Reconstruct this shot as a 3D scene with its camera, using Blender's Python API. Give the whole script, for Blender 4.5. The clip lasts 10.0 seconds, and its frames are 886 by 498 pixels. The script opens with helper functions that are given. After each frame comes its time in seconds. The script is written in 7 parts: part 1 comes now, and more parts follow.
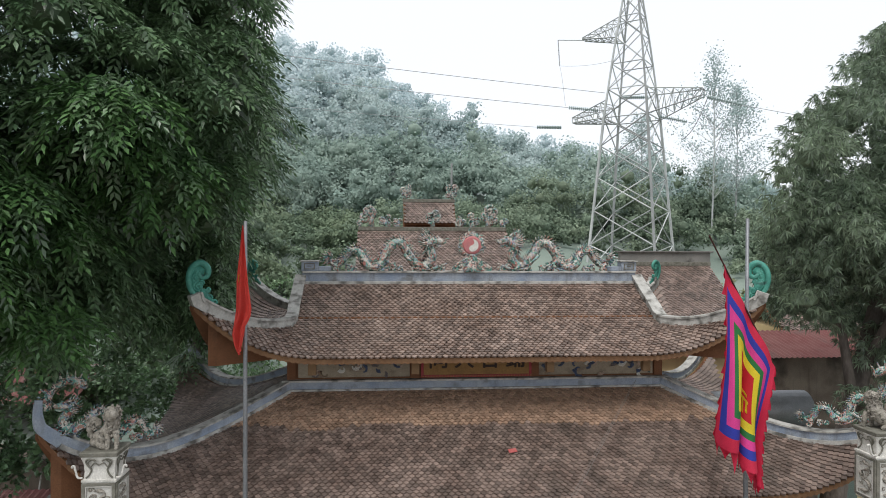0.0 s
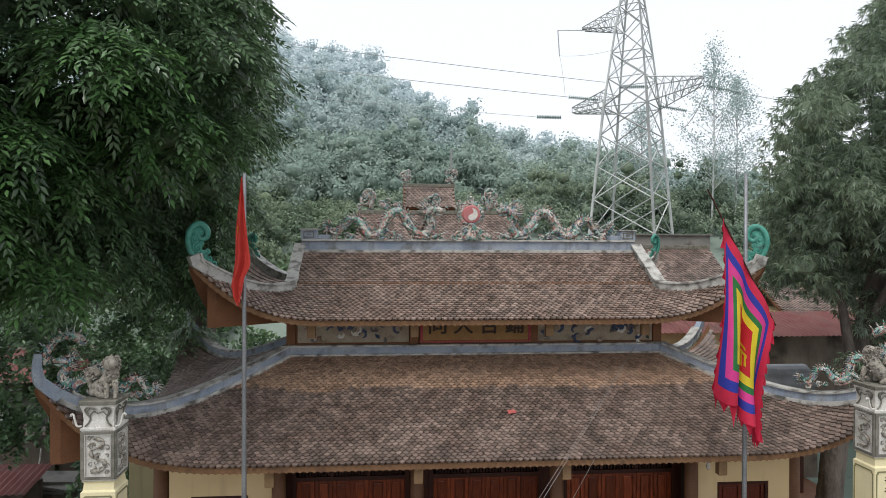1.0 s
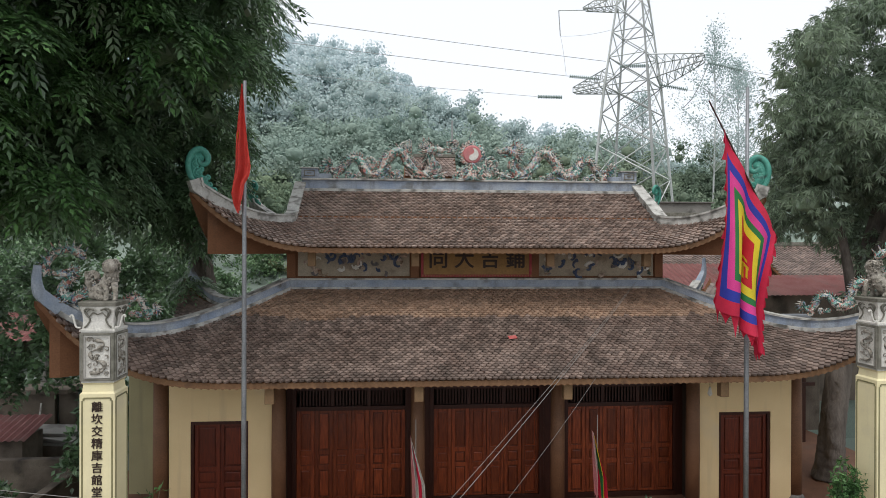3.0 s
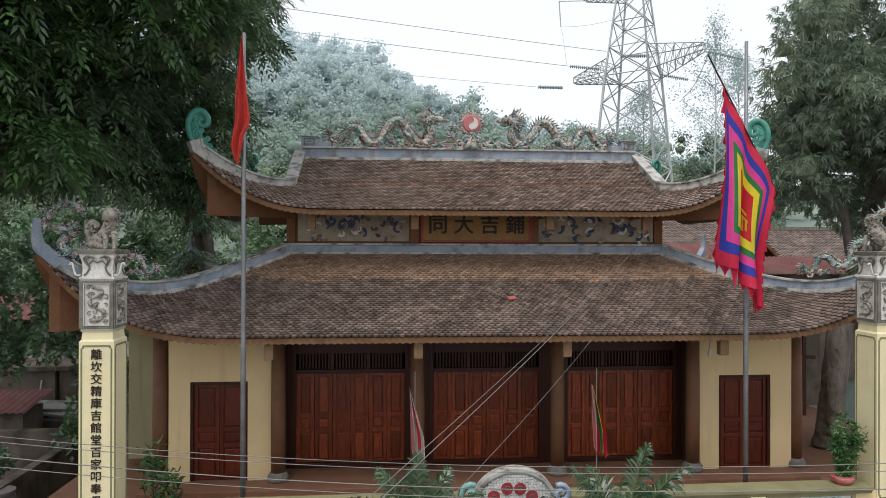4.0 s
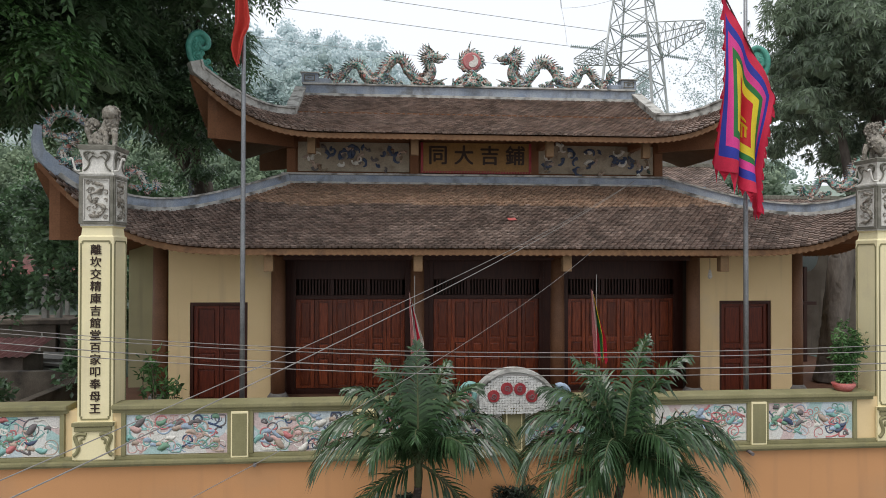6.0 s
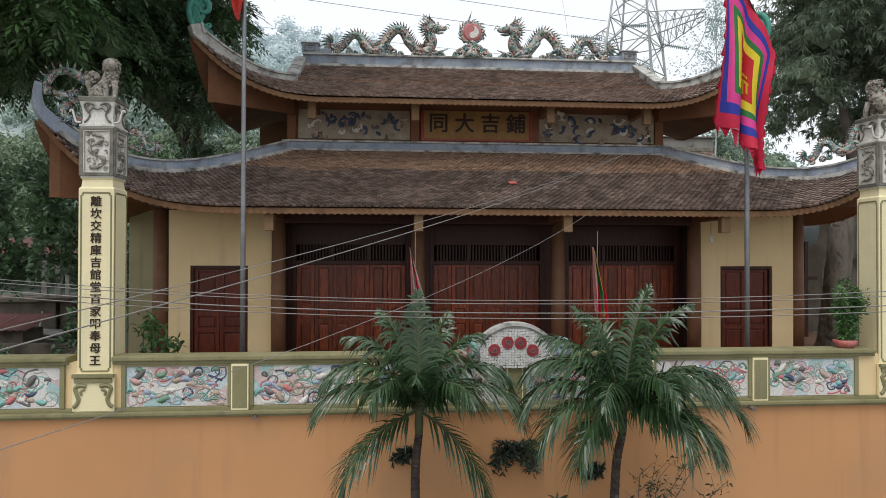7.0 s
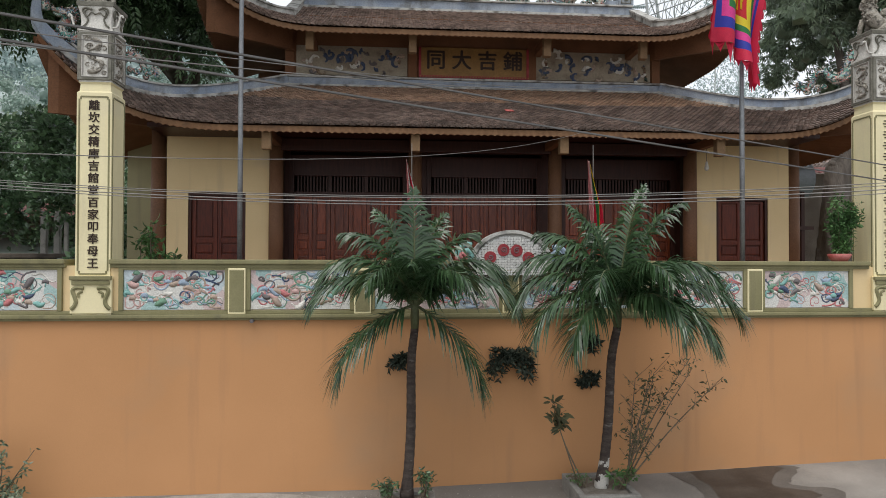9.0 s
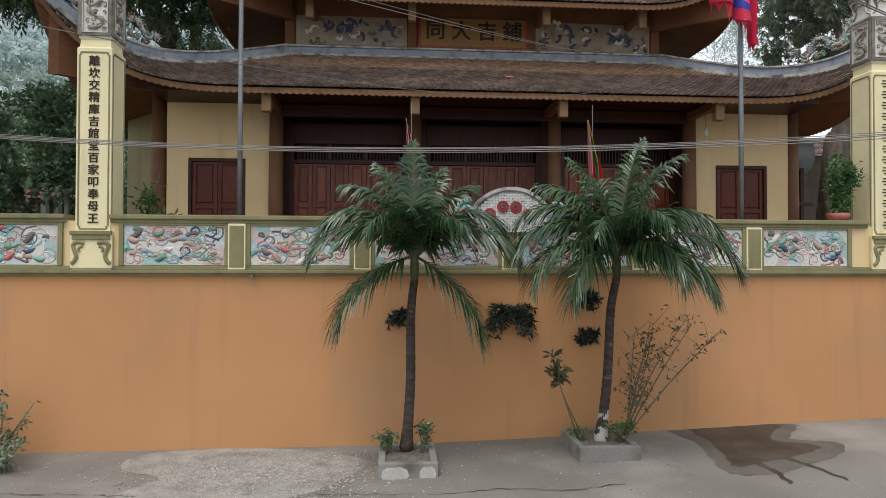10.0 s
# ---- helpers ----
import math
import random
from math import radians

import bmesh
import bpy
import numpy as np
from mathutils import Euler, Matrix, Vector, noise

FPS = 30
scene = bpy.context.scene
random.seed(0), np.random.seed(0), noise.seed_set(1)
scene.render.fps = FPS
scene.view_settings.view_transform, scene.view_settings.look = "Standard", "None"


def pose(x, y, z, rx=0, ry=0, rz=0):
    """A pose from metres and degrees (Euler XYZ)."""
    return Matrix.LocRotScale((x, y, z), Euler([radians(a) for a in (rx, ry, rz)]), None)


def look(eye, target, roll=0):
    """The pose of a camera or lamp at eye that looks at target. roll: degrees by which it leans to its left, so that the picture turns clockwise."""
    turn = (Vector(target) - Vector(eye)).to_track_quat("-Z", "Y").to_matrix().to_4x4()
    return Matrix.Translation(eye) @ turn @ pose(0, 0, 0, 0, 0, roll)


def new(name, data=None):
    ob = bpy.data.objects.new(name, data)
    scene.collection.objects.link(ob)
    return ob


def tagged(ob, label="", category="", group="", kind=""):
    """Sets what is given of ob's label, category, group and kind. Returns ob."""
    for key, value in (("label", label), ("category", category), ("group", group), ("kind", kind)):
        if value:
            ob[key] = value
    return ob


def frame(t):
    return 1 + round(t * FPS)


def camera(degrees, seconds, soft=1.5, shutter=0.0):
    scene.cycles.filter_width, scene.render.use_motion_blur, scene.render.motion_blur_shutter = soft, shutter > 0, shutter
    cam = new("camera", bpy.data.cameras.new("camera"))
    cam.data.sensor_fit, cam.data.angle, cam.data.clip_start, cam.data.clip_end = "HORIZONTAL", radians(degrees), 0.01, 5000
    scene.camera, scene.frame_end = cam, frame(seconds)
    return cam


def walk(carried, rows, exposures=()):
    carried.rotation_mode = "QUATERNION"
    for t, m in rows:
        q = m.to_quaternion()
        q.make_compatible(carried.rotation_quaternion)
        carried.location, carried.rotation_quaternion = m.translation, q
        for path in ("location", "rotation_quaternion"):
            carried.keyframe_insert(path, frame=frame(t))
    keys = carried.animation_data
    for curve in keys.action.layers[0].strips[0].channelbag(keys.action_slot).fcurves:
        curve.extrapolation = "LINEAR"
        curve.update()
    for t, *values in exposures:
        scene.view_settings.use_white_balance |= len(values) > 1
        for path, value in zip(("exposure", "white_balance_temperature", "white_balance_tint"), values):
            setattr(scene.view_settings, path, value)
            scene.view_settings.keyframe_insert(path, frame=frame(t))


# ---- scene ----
cam = camera(68.0, 10.0, soft=0.9)
METRES, EYE, TILT, LEAN, TURN = 8.0, 11.0, -0.5, -0.2, -4.8
ROWS = [
    (0.0, 0.0, 0.0, 0.0, 0.0, 0.0, -0.0),
    (0.5, 0.0024, -0.0016, -0.0527, 0.02, 0.08, 0.01),
    (1.0, 0.0037, -0.0017, -0.1037, 0.04, 0.14, 0.04),
    (1.5, 0.0037, -0.0002, -0.1545, 0.05, 0.2, 0.04),
    (2.0, 0.0037, 0.0012, -0.2039, 0.08, 0.27, 0.05),
    (2.5, 0.0034, 0.0031, -0.2517, 0.09, 0.3, 0.04),
    (4.0, 0.0084, 0.0031, -0.4073, 0.22, 0.57, 0.05),
    (4.5, 0.01, 0.0033, -0.4646, 0.25, 0.72, 0.08),
    (5.0, 0.011, 0.0029, -0.5204, 0.26, 0.83, 0.07),
    (5.5, 0.012, 0.0038, -0.572, 0.3, 0.93, 0.08),
    (7.0, 0.0106, 0.0097, -0.716, 0.35, 1.08, 0.06),
    (7.5, 0.0116, 0.01, -0.7666, 0.34, 1.17, 0.06),
    (8.0, 0.0134, 0.0076, -0.816, 0.33, 1.21, 0.05),
    (8.5, 0.0146, 0.0064, -0.8628, 0.32, 1.27, 0.03),
    (9.0, 0.0172, 0.0073, -0.9097, 0.31, 1.36, 0.02),
    (9.5, 0.0181, 0.0075, -0.9565, 0.3, 1.42, 0.04),
    (10.0, 0.018, 0.0069, -0.9993, 0.31, 1.44, 0.04),
]
walk(cam, [(t, pose(0, 0, EYE, TILT, LEAN, TURN) @ pose(METRES * x, METRES * y, METRES * z, 90 + pitch, roll, yaw)) for t, x, y, z, yaw, pitch, roll in ROWS])

# ---------------- world and light: overcast, hazy afternoon ----------------
world = bpy.data.worlds.new("overcast_sky")
scene.world = world
world.use_nodes = True
wn, wl = world.node_tree.nodes, world.node_tree.links
bg = wn["Background"]
sky = wn.new("ShaderNodeTexSky")
sky.sky_type = "NISHITA"
sky.sun_disc = False
sky.sun_elevation, sky.sun_rotation = radians(63), radians(207)
sky.dust_density, sky.air_density = 4.0, 1.0
veil = wn.new("ShaderNodeMix")
veil.data_type = "RGBA"
veil.inputs[0].default_value = 0.86
veil.inputs[7].default_value = (7.85, 8.15, 8.65, 1)
wl.new(sky.outputs[0], veil.inputs[6])
wl.new(veil.outputs[2], bg.inputs[0])
bg.inputs[1].default_value = 0.1
sun = new("sun", bpy.data.lights.new("sun", "SUN"))
sun.data.energy, sun.data.angle, sun.data.color = 1.3, radians(30), (1.0, 0.97, 0.93)
sun.matrix_world = look((-4, 2, 30), (2, 14, 4))
scene.view_settings.exposure = 0.50


# ---------------- materials ----------------
def mat(name, c1, c2, scale=3.0, rough=0.8, bump=0.2, fine=40.0, metal=0.0, dirt=None, dirt_at=0.55, dirt_scale=0.8, piece=0.0, stretch=(1, 1, 1), island=0.0, spec=0.3, through_light=0.0, grit=0.35, streak=None, relief=0.02):
    """Two colours mixed by noise, a finer grain, blotches of dirt and a relief."""
    m = bpy.data.materials.new(name)
    m.use_nodes = True
    n, l = m.node_tree.nodes, m.node_tree.links
    b = n["Principled BSDF"]
    b.inputs["Roughness"].default_value, b.inputs["Metallic"].default_value = rough, metal
    b.inputs["Specular IOR Level"].default_value = spec
    co = n.new("ShaderNodeTexCoord")
    mp = n.new("ShaderNodeMapping")
    mp.inputs["Scale"].default_value = stretch
    geo = n.new("ShaderNodeNewGeometry")
    l.new(geo.outputs["Position"], mp.inputs[0])

    def tex(sc, detail=4.0):
        t = n.new("ShaderNodeTexNoise")
        t.inputs["Scale"].default_value, t.inputs["Detail"].default_value = sc, detail
        l.new(mp.outputs[0], t.inputs["Vector"])
        return t.outputs[0]

    def ramp(src, lo, hi):
        r = n.new("ShaderNodeMapRange")
        r.inputs[1].default_value, r.inputs[2].default_value = lo, hi
        l.new(src, r.inputs[0])
        return r.outputs[0]

    def mix(f, a, c):
        x = n.new("ShaderNodeMix")
        x.data_type = "RGBA"
        l.new(f, x.inputs[0])
        for k, v in ((6, a), (7, c)):
            if isinstance(v, tuple):
                x.inputs[k].default_value = (*v, 1)
            else:
                l.new(v, x.inputs[k])
        return x.outputs[2]

    big = tex(scale)
    col = mix(ramp(big, 0.35, 0.65), c1, c2)
    if piece or island:
        info = n.new("ShaderNodeObjectInfo") if piece else geo
        out = info.outputs["Random"] if piece else geo.outputs["Random Per Island"]
        hsv = n.new("ShaderNodeHueSaturation")
        amount = piece or island
        l.new(ramp(out, 0, 1), hsv.inputs["Value"])
        hsv.inputs["Value"].links[0].from_node.inputs[3].default_value = 1 - amount
        hsv.inputs["Value"].links[0].from_node.inputs[4].default_value = 1 + amount
        l.new(col, hsv.inputs["Color"])
        col = hsv.outputs[0]
    if dirt:
        col = mix(ramp(tex(dirt_scale, 6.0), dirt_at, dirt_at + 0.18), col, dirt)
    if streak:
        tall = n.new("ShaderNodeMapping")
        tall.inputs["Scale"].default_value = (5.0, 5.0, 0.35)
        l.new(geo.outputs["Position"], tall.inputs[0])
        runs = n.new("ShaderNodeTexNoise")
        runs.inputs["Scale"].default_value, runs.inputs["Detail"].default_value = 1.0, 5.0
        l.new(tall.outputs[0], runs.inputs["Vector"])
        faint = n.new("ShaderNodeMath")
        faint.operation = "MULTIPLY"
        faint.inputs[1].default_value = 0.55
        l.new(ramp(runs.outputs[0], 0.56, 0.76), faint.inputs[0])
        col = mix(faint.outputs[0], col, streak)
    grain = tex(fine, 3.0)
    dark = n.new("ShaderNodeMix")
    dark.data_type, dark.blend_type = "RGBA", "MULTIPLY"
    dark.inputs[0].default_value = grit
    l.new(col, dark.inputs[6])
    l.new(ramp(grain, 0.2, 0.75), dark.inputs[7])
    l.new(dark.outputs[2], b.inputs["Base Color"])
    if bump:
        bp = n.new("ShaderNodeBump")
        bp.inputs["Strength"].default_value, bp.inputs["Distance"].default_value = bump, relief
        l.new(grain, bp.inputs["Height"])
        l.new(bp.outputs[0], b.inputs["Normal"])
    if through_light:
        tr = n.new("ShaderNodeBsdfTranslucent")
        l.new(dark.outputs[2], tr.inputs[0])
        ms = n.new("ShaderNodeMixShader")
        ms.inputs[0].default_value = through_light
        l.new(b.outputs[0], ms.inputs[1])
        l.new(tr.outputs[0], ms.inputs[2])
        l.new(ms.outputs[0], n["Material Output"].inputs[0])
    return m


def mosaic(name, colours, scale=9.0, rough=0.6, bump=0.5):
    """Patches of several glaze colours, as on painted stucco."""
    m = mat(name, colours[0], colours[1], scale=scale, rough=rough, bump=bump)
    n, l = m.node_tree.nodes, m.node_tree.links
    v = n.new("ShaderNodeTexVoronoi")
    v.inputs["Scale"].default_value = scale
    geo = n.new("ShaderNodeNewGeometry")
    warp = n.new("ShaderNodeTexNoise")
    warp.inputs["Scale"].default_value = scale * 0.6
    add = n.new("ShaderNodeVectorMath")
    add.operation = "MULTIPLY_ADD"
    add.inputs[1].default_value = (0.35, 0.35, 0.35)
    l.new(geo.outputs["Position"], warp.inputs["Vector"])
    l.new(warp.outputs["Color"], add.inputs[0])
    l.new(geo.outputs["Position"], add.inputs[2])
    l.new(add.outputs[0], v.inputs["Vector"])
    sep = n.new("ShaderNodeSeparateColor")
    l.new(v.outputs["Color"], sep.inputs[0])
    r = n.new("ShaderNodeValToRGB")
    r.color_ramp.interpolation = "CONSTANT"
    e = r.color_ramp.elements
    while len(e) < len(colours):
        e.new(0.5)
    for i, c in enumerate(colours):
        e[i].position = i / len(colours)
        e[i].color = (*c, 1)
    l.new(sep.outputs[0], r.inputs[0])
    mul = [x for x in n if x.bl_idname == "ShaderNodeMix" and x.blend_type == "MULTIPLY"][0]
    l.new(r.outputs[0], mul.inputs[6])
    return m


M = {}
M["ochre"] = mat("ochre_wall_paint", (0.53, 0.275, 0.125), (0.485, 0.25, 0.112), scale=0.5, rough=0.85, bump=0.05, fine=70, dirt=(0.44, 0.255, 0.135), dirt_at=0.55, dirt_scale=0.45, grit=0.07, streak=(0.40, 0.215, 0.11))
M["cream"] = mat("cream_wall_paint", (0.74, 0.575, 0.325), (0.69, 0.53, 0.29), scale=1.2, rough=0.8, bump=0.05, grit=0.06, streak=(0.52, 0.40, 0.245), dirt=(0.60, 0.49, 0.33), dirt_at=0.62)
M["pale"] = mat("pale_yellow_pillar_paint", (0.80, 0.72, 0.45), (0.76, 0.68, 0.42), scale=1.5, rough=0.7, bump=0.05, dirt=(0.66, 0.59, 0.41), dirt_at=0.62, grit=0.08, streak=(0.55, 0.48, 0.33))
M["olive"] = mat("olive_green_trim_paint", (0.215, 0.20, 0.10), (0.265, 0.245, 0.13), scale=2.0, rough=0.75, bump=0.1, dirt=(0.16, 0.15, 0.095), dirt_at=0.6, grit=0.18, streak=(0.13, 0.12, 0.08))
# dull olive puts the gallery wall's deep shade into its colour
M["olive_wash"] = mat("gallery_wall_shade_olive", (0.36, 0.33, 0.19), (0.31, 0.285, 0.165), scale=1.2, rough=0.8, bump=0.05, grit=0.1, streak=(0.22, 0.2, 0.13))
M["stucco"] = mat("white_carved_stucco", (0.76, 0.74, 0.68), (0.66, 0.64, 0.58), scale=6, rough=0.8, bump=0.25, dirt=(0.30, 0.29, 0.24), dirt_at=0.60, dirt_scale=7)
M["carve_dark"] = mat("weathered_grey_stucco", (0.15, 0.145, 0.115), (0.25, 0.24, 0.20), scale=8, rough=0.85, bump=0.3)
M["blue"] = mat("pale_blue_ridge_plaster", (0.26, 0.315, 0.40), (0.38, 0.42, 0.465), scale=2.2, rough=0.85, bump=0.2, dirt=(0.15, 0.145, 0.13), dirt_at=0.55, dirt_scale=2.4, streak=(0.12, 0.115, 0.105))
M["weath"] = mat("weathered_ridge_plaster", (0.55, 0.54, 0.50), (0.36, 0.35, 0.32), scale=5, rough=0.9, bump=0.3, dirt=(0.13, 0.125, 0.11), dirt_at=0.52, dirt_scale=5)
M["tile"] = mat("fired_clay_roof_tile", (0.225, 0.158, 0.125), (0.31, 0.235, 0.195), scale=1.6, rough=0.52, spec=0.6, bump=0.4, island=0.42, dirt=(0.13, 0.097, 0.078), dirt_at=0.60, dirt_scale=2.6)
M["tile_piece"] = mat("fired_clay_roof_tile_single", (0.225, 0.158, 0.125), (0.31, 0.235, 0.195), scale=1.6, rough=0.52, spec=0.6, bump=0.4, piece=0.42, dirt=(0.13, 0.097, 0.078), dirt_at=0.60, dirt_scale=2.6)
M["tile_low"] = mat("mossy_clay_roof_tile", (0.170, 0.120, 0.097), (0.250, 0.188, 0.156), scale=1.9, rough=0.52, spec=0.6, bump=0.4, island=0.42, dirt=(0.105, 0.080, 0.065), dirt_at=0.54, dirt_scale=1.4)
M["tile_low_piece"] = mat("mossy_clay_roof_tile_single", (0.170, 0.120, 0.097), (0.250, 0.188, 0.156), scale=1.9, rough=0.52, spec=0.6, bump=0.4, piece=0.42, dirt=(0.105, 0.080, 0.065), dirt_at=0.54, dirt_scale=1.4)
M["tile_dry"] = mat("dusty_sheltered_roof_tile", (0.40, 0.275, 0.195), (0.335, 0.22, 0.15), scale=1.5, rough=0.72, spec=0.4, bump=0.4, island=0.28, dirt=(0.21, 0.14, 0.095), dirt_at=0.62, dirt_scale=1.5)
M["rust"] = mat("rust_brown_eave_paint", (0.175, 0.078, 0.036), (0.22, 0.10, 0.048), scale=2.5, rough=0.8, bump=0.12, dirt=(0.13, 0.07, 0.04), dirt_at=0.6)
M["eave"] = mat("brown_eave_board_paint", (0.27, 0.15, 0.078), (0.22, 0.118, 0.06), scale=4, rough=0.8, bump=0.15, dirt=(0.12, 0.07, 0.045), dirt_at=0.58, dirt_scale=3)
M["tan"] = mat("tan_bracket_paint", (0.25, 0.155, 0.080), (0.21, 0.128, 0.064), scale=5, rough=0.75, bump=0.1)
M["column"] = mat("brown_column_paint", (0.20, 0.098, 0.050), (0.165, 0.080, 0.040), scale=3, rough=0.6, bump=0.08)
M["wood"] = mat("varnished_red_brown_wood", (0.135, 0.024, 0.008), (0.28, 0.062, 0.019), scale=5, rough=0.36, bump=0.15, stretch=(6, 6, 0.7), spec=0.4, piece=0.38)
M["wood_side"] = mat("deep_red_varnished_wood", (0.085, 0.015, 0.007), (0.145, 0.028, 0.011), scale=5, rough=0.42, bump=0.12, stretch=(6, 6, 0.7), spec=0.35, piece=0.15)
# dark wood, deepened so its colour also carries the porch shade
M["wood_dark"] = mat("dark_wood_deepened_for_shade", (0.04, 0.012, 0.007), (0.06, 0.018, 0.010), scale=5, rough=0.45, bump=0.1, stretch=(6, 6, 0.7))
# near-black plaster: the shade inside the porch is put into its colour
M["dark"] = mat("porch_shade_plaster", (0.05, 0.035, 0.025), (0.04, 0.03, 0.022), scale=2, rough=0.9, bump=0.05)
M["stone"] = mat("grey_stone", (0.16, 0.15, 0.14), (0.22, 0.21, 0.19), scale=8, rough=0.85, bump=0.3)
M["concrete"] = mat("weathered_concrete", (0.30, 0.29, 0.265), (0.24, 0.235, 0.215), scale=1.6, rough=0.9, bump=0.25, dirt=(0.09, 0.085, 0.075), dirt_at=0.55, dirt_scale=1.5)
M["old_concrete"] = mat("dark_brown_concrete", (0.135, 0.108, 0.085), (0.20, 0.165, 0.13), scale=1.6, rough=0.95, bump=0.6, dirt=(0.045, 0.036, 0.030), dirt_at=0.50, dirt_scale=1.1, streak=(0.04, 0.033, 0.028))
# dark noise blotches stand for carved crevices
M["lion"] = mat("mottled_carved_stone", (0.30, 0.27, 0.22), (0.46, 0.43, 0.37), scale=14, rough=0.9, bump=1.0, fine=45, dirt=(0.09, 0.08, 0.065), dirt_at=0.52, dirt_scale=16)
M["paving"] = mat("red_brown_court_tiles", (0.25, 0.125, 0.075), (0.20, 0.10, 0.062), scale=2, rough=0.75, bump=0.1, dirt=(0.16, 0.12, 0.095), dirt_at=0.6)
M["green_glaze"] = mat("green_glazed_stucco", (0.06, 0.27, 0.21), (0.10, 0.36, 0.28), scale=6, rough=0.5, bump=0.2, dirt=(0.06, 0.10, 0.09), dirt_at=0.58, dirt_scale=5)
M["dragon"] = mosaic("painted_dragon_stucco", [(0.14, 0.36, 0.30), (0.64, 0.60, 0.54), (0.05, 0.06, 0.055), (0.48, 0.20, 0.165), (0.62, 0.58, 0.51), (0.08, 0.20, 0.17), (0.36, 0.25, 0.19), (0.26, 0.32, 0.41), (0.60, 0.50, 0.44), (0.06, 0.07, 0.06), (0.26, 0.46, 0.39)], scale=19)
M["fresco"] = mosaic("painted_frieze", [(0.27, 0.20, 0.135), (0.30, 0.23, 0.155), (0.08, 0.10, 0.14), (0.25, 0.18, 0.12), (0.08, 0.11, 0.09), (0.36, 0.31, 0.24), (0.16, 0.085, 0.055), (0.22, 0.16, 0.11)], scale=9.0, bump=0.2)
M["frieze_ground"] = mat("faded_cream_frieze_plaster", (0.40, 0.345, 0.26), (0.32, 0.27, 0.20), scale=2.5, rough=0.8, bump=0.2, dirt=(0.20, 0.155, 0.115), dirt_at=0.55, dirt_scale=3)
M["relief"] = mosaic("painted_relief_ground", [(0.66, 0.66, 0.62), (0.70, 0.70, 0.66), (0.55, 0.63, 0.66), (0.68, 0.66, 0.62), (0.40, 0.56, 0.54), (0.70, 0.69, 0.64), (0.62, 0.50, 0.48)], scale=3.4, bump=0.3)
for key, c in (("r_teal", (0.24, 0.48, 0.44)), ("r_pink", (0.60, 0.20, 0.20)), ("r_blue", (0.36, 0.46, 0.58)), ("r_tan", (0.50, 0.38, 0.30)), ("r_dark", (0.17, 0.15, 0.15)), ("r_green", (0.18, 0.34, 0.23)), ("r_rose", (0.66, 0.42, 0.38)), ("r_navy", (0.055, 0.085, 0.16))):
    M[key] = mat("painted_relief_" + key[2:], c, tuple(v * 0.75 + 0.05 for v in c), scale=8, rough=0.6, bump=0.2)
M["red_glaze"] = mat("red_glazed_stucco", (0.30, 0.03, 0.04), (0.38, 0.06, 0.065), scale=8, rough=0.5, bump=0.2)
M["gold"] = mat("gold_ochre_sign_paint", (0.33, 0.185, 0.06), (0.27, 0.15, 0.05), scale=4, rough=0.6, bump=0.1, dirt=(0.26, 0.14, 0.05), dirt_at=0.58, dirt_scale=3)
M["ink"] = mat("dark_brown_lettering_paint", (0.035, 0.02, 0.015), (0.05, 0.03, 0.02), scale=9, rough=0.6, bump=0.0)
M["steel"] = mat("galvanised_steel", (0.30, 0.31, 0.32), (0.24, 0.25, 0.26), scale=4, rough=0.5, bump=0.05, metal=0.6)
# grey steel lightened so that its colour carries the distance haze
M["lattice_steel"] = mat("haze_paled_lattice_steel", (0.40, 0.42, 0.41), (0.54, 0.56, 0.545), scale=0.6, rough=0.6, bump=0.0, metal=0.0, piece=0.35)
M["glass_insulator"] = mat("pale_green_glass_insulator", (0.30, 0.38, 0.36), (0.36, 0.44, 0.42), scale=4, rough=0.3, bump=0.0)
M["wire"] = mat("dull_grey_cable", (0.13, 0.125, 0.12), (0.17, 0.165, 0.16), scale=5, rough=0.7, bump=0.0)
# far lines in sky grey: haze is put into their colour
M["wire_far"] = mat("haze_paled_far_line", (0.50, 0.51, 0.52), (0.44, 0.45, 0.46), scale=3, rough=0.5, bump=0.0)
M["wire_pale"] = mat("pale_grey_cable", (0.27, 0.255, 0.235), (0.22, 0.21, 0.195), scale=5, rough=0.7, bump=0.0)
M["street"] = mat("worn_concrete_street", (0.20, 0.186, 0.165), (0.255, 0.237, 0.214), scale=0.7, rough=0.9, bump=0.25, fine=55, dirt=(0.36, 0.335, 0.30), dirt_at=0.53, dirt_scale=0.45)
M["leaf"] = mat("dark_broadleaf", (0.090, 0.165, 0.078), (0.175, 0.280, 0.138), scale=0.9, rough=0.34, bump=0.0, island=0.5, through_light=0.28, spec=0.7)
M["leaf_light"] = mat("fresh_broadleaf", (0.07, 0.155, 0.05), (0.12, 0.24, 0.08), scale=1.5, rough=0.42, bump=0.0, island=0.4, through_light=0.25)
M["leaf_r"] = mat("dusty_broadleaf", (0.16, 0.225, 0.145), (0.255, 0.33, 0.215), scale=0.9, rough=0.34, bump=0.0, island=0.5, through_light=0.3, spec=0.65)
M["palm"] = mat("palm_leaflet", (0.034, 0.075, 0.030), (0.070, 0.130, 0.054), scale=2.0, rough=0.28, bump=0.0, island=0.45, through_light=0.25, spec=0.6)
M["palm_stem"] = mat("palm_stalk", (0.07, 0.085, 0.04), (0.11, 0.12, 0.055), scale=3, rough=0.6, bump=0.1)
M["bark"] = mat("dark_bark", (0.10, 0.083, 0.07), (0.18, 0.155, 0.132), scale=4, rough=0.95, bump=1.0, stretch=(1, 1, 0.3), fine=25, dirt=(0.05, 0.042, 0.036), dirt_at=0.55, dirt_scale=2.5)
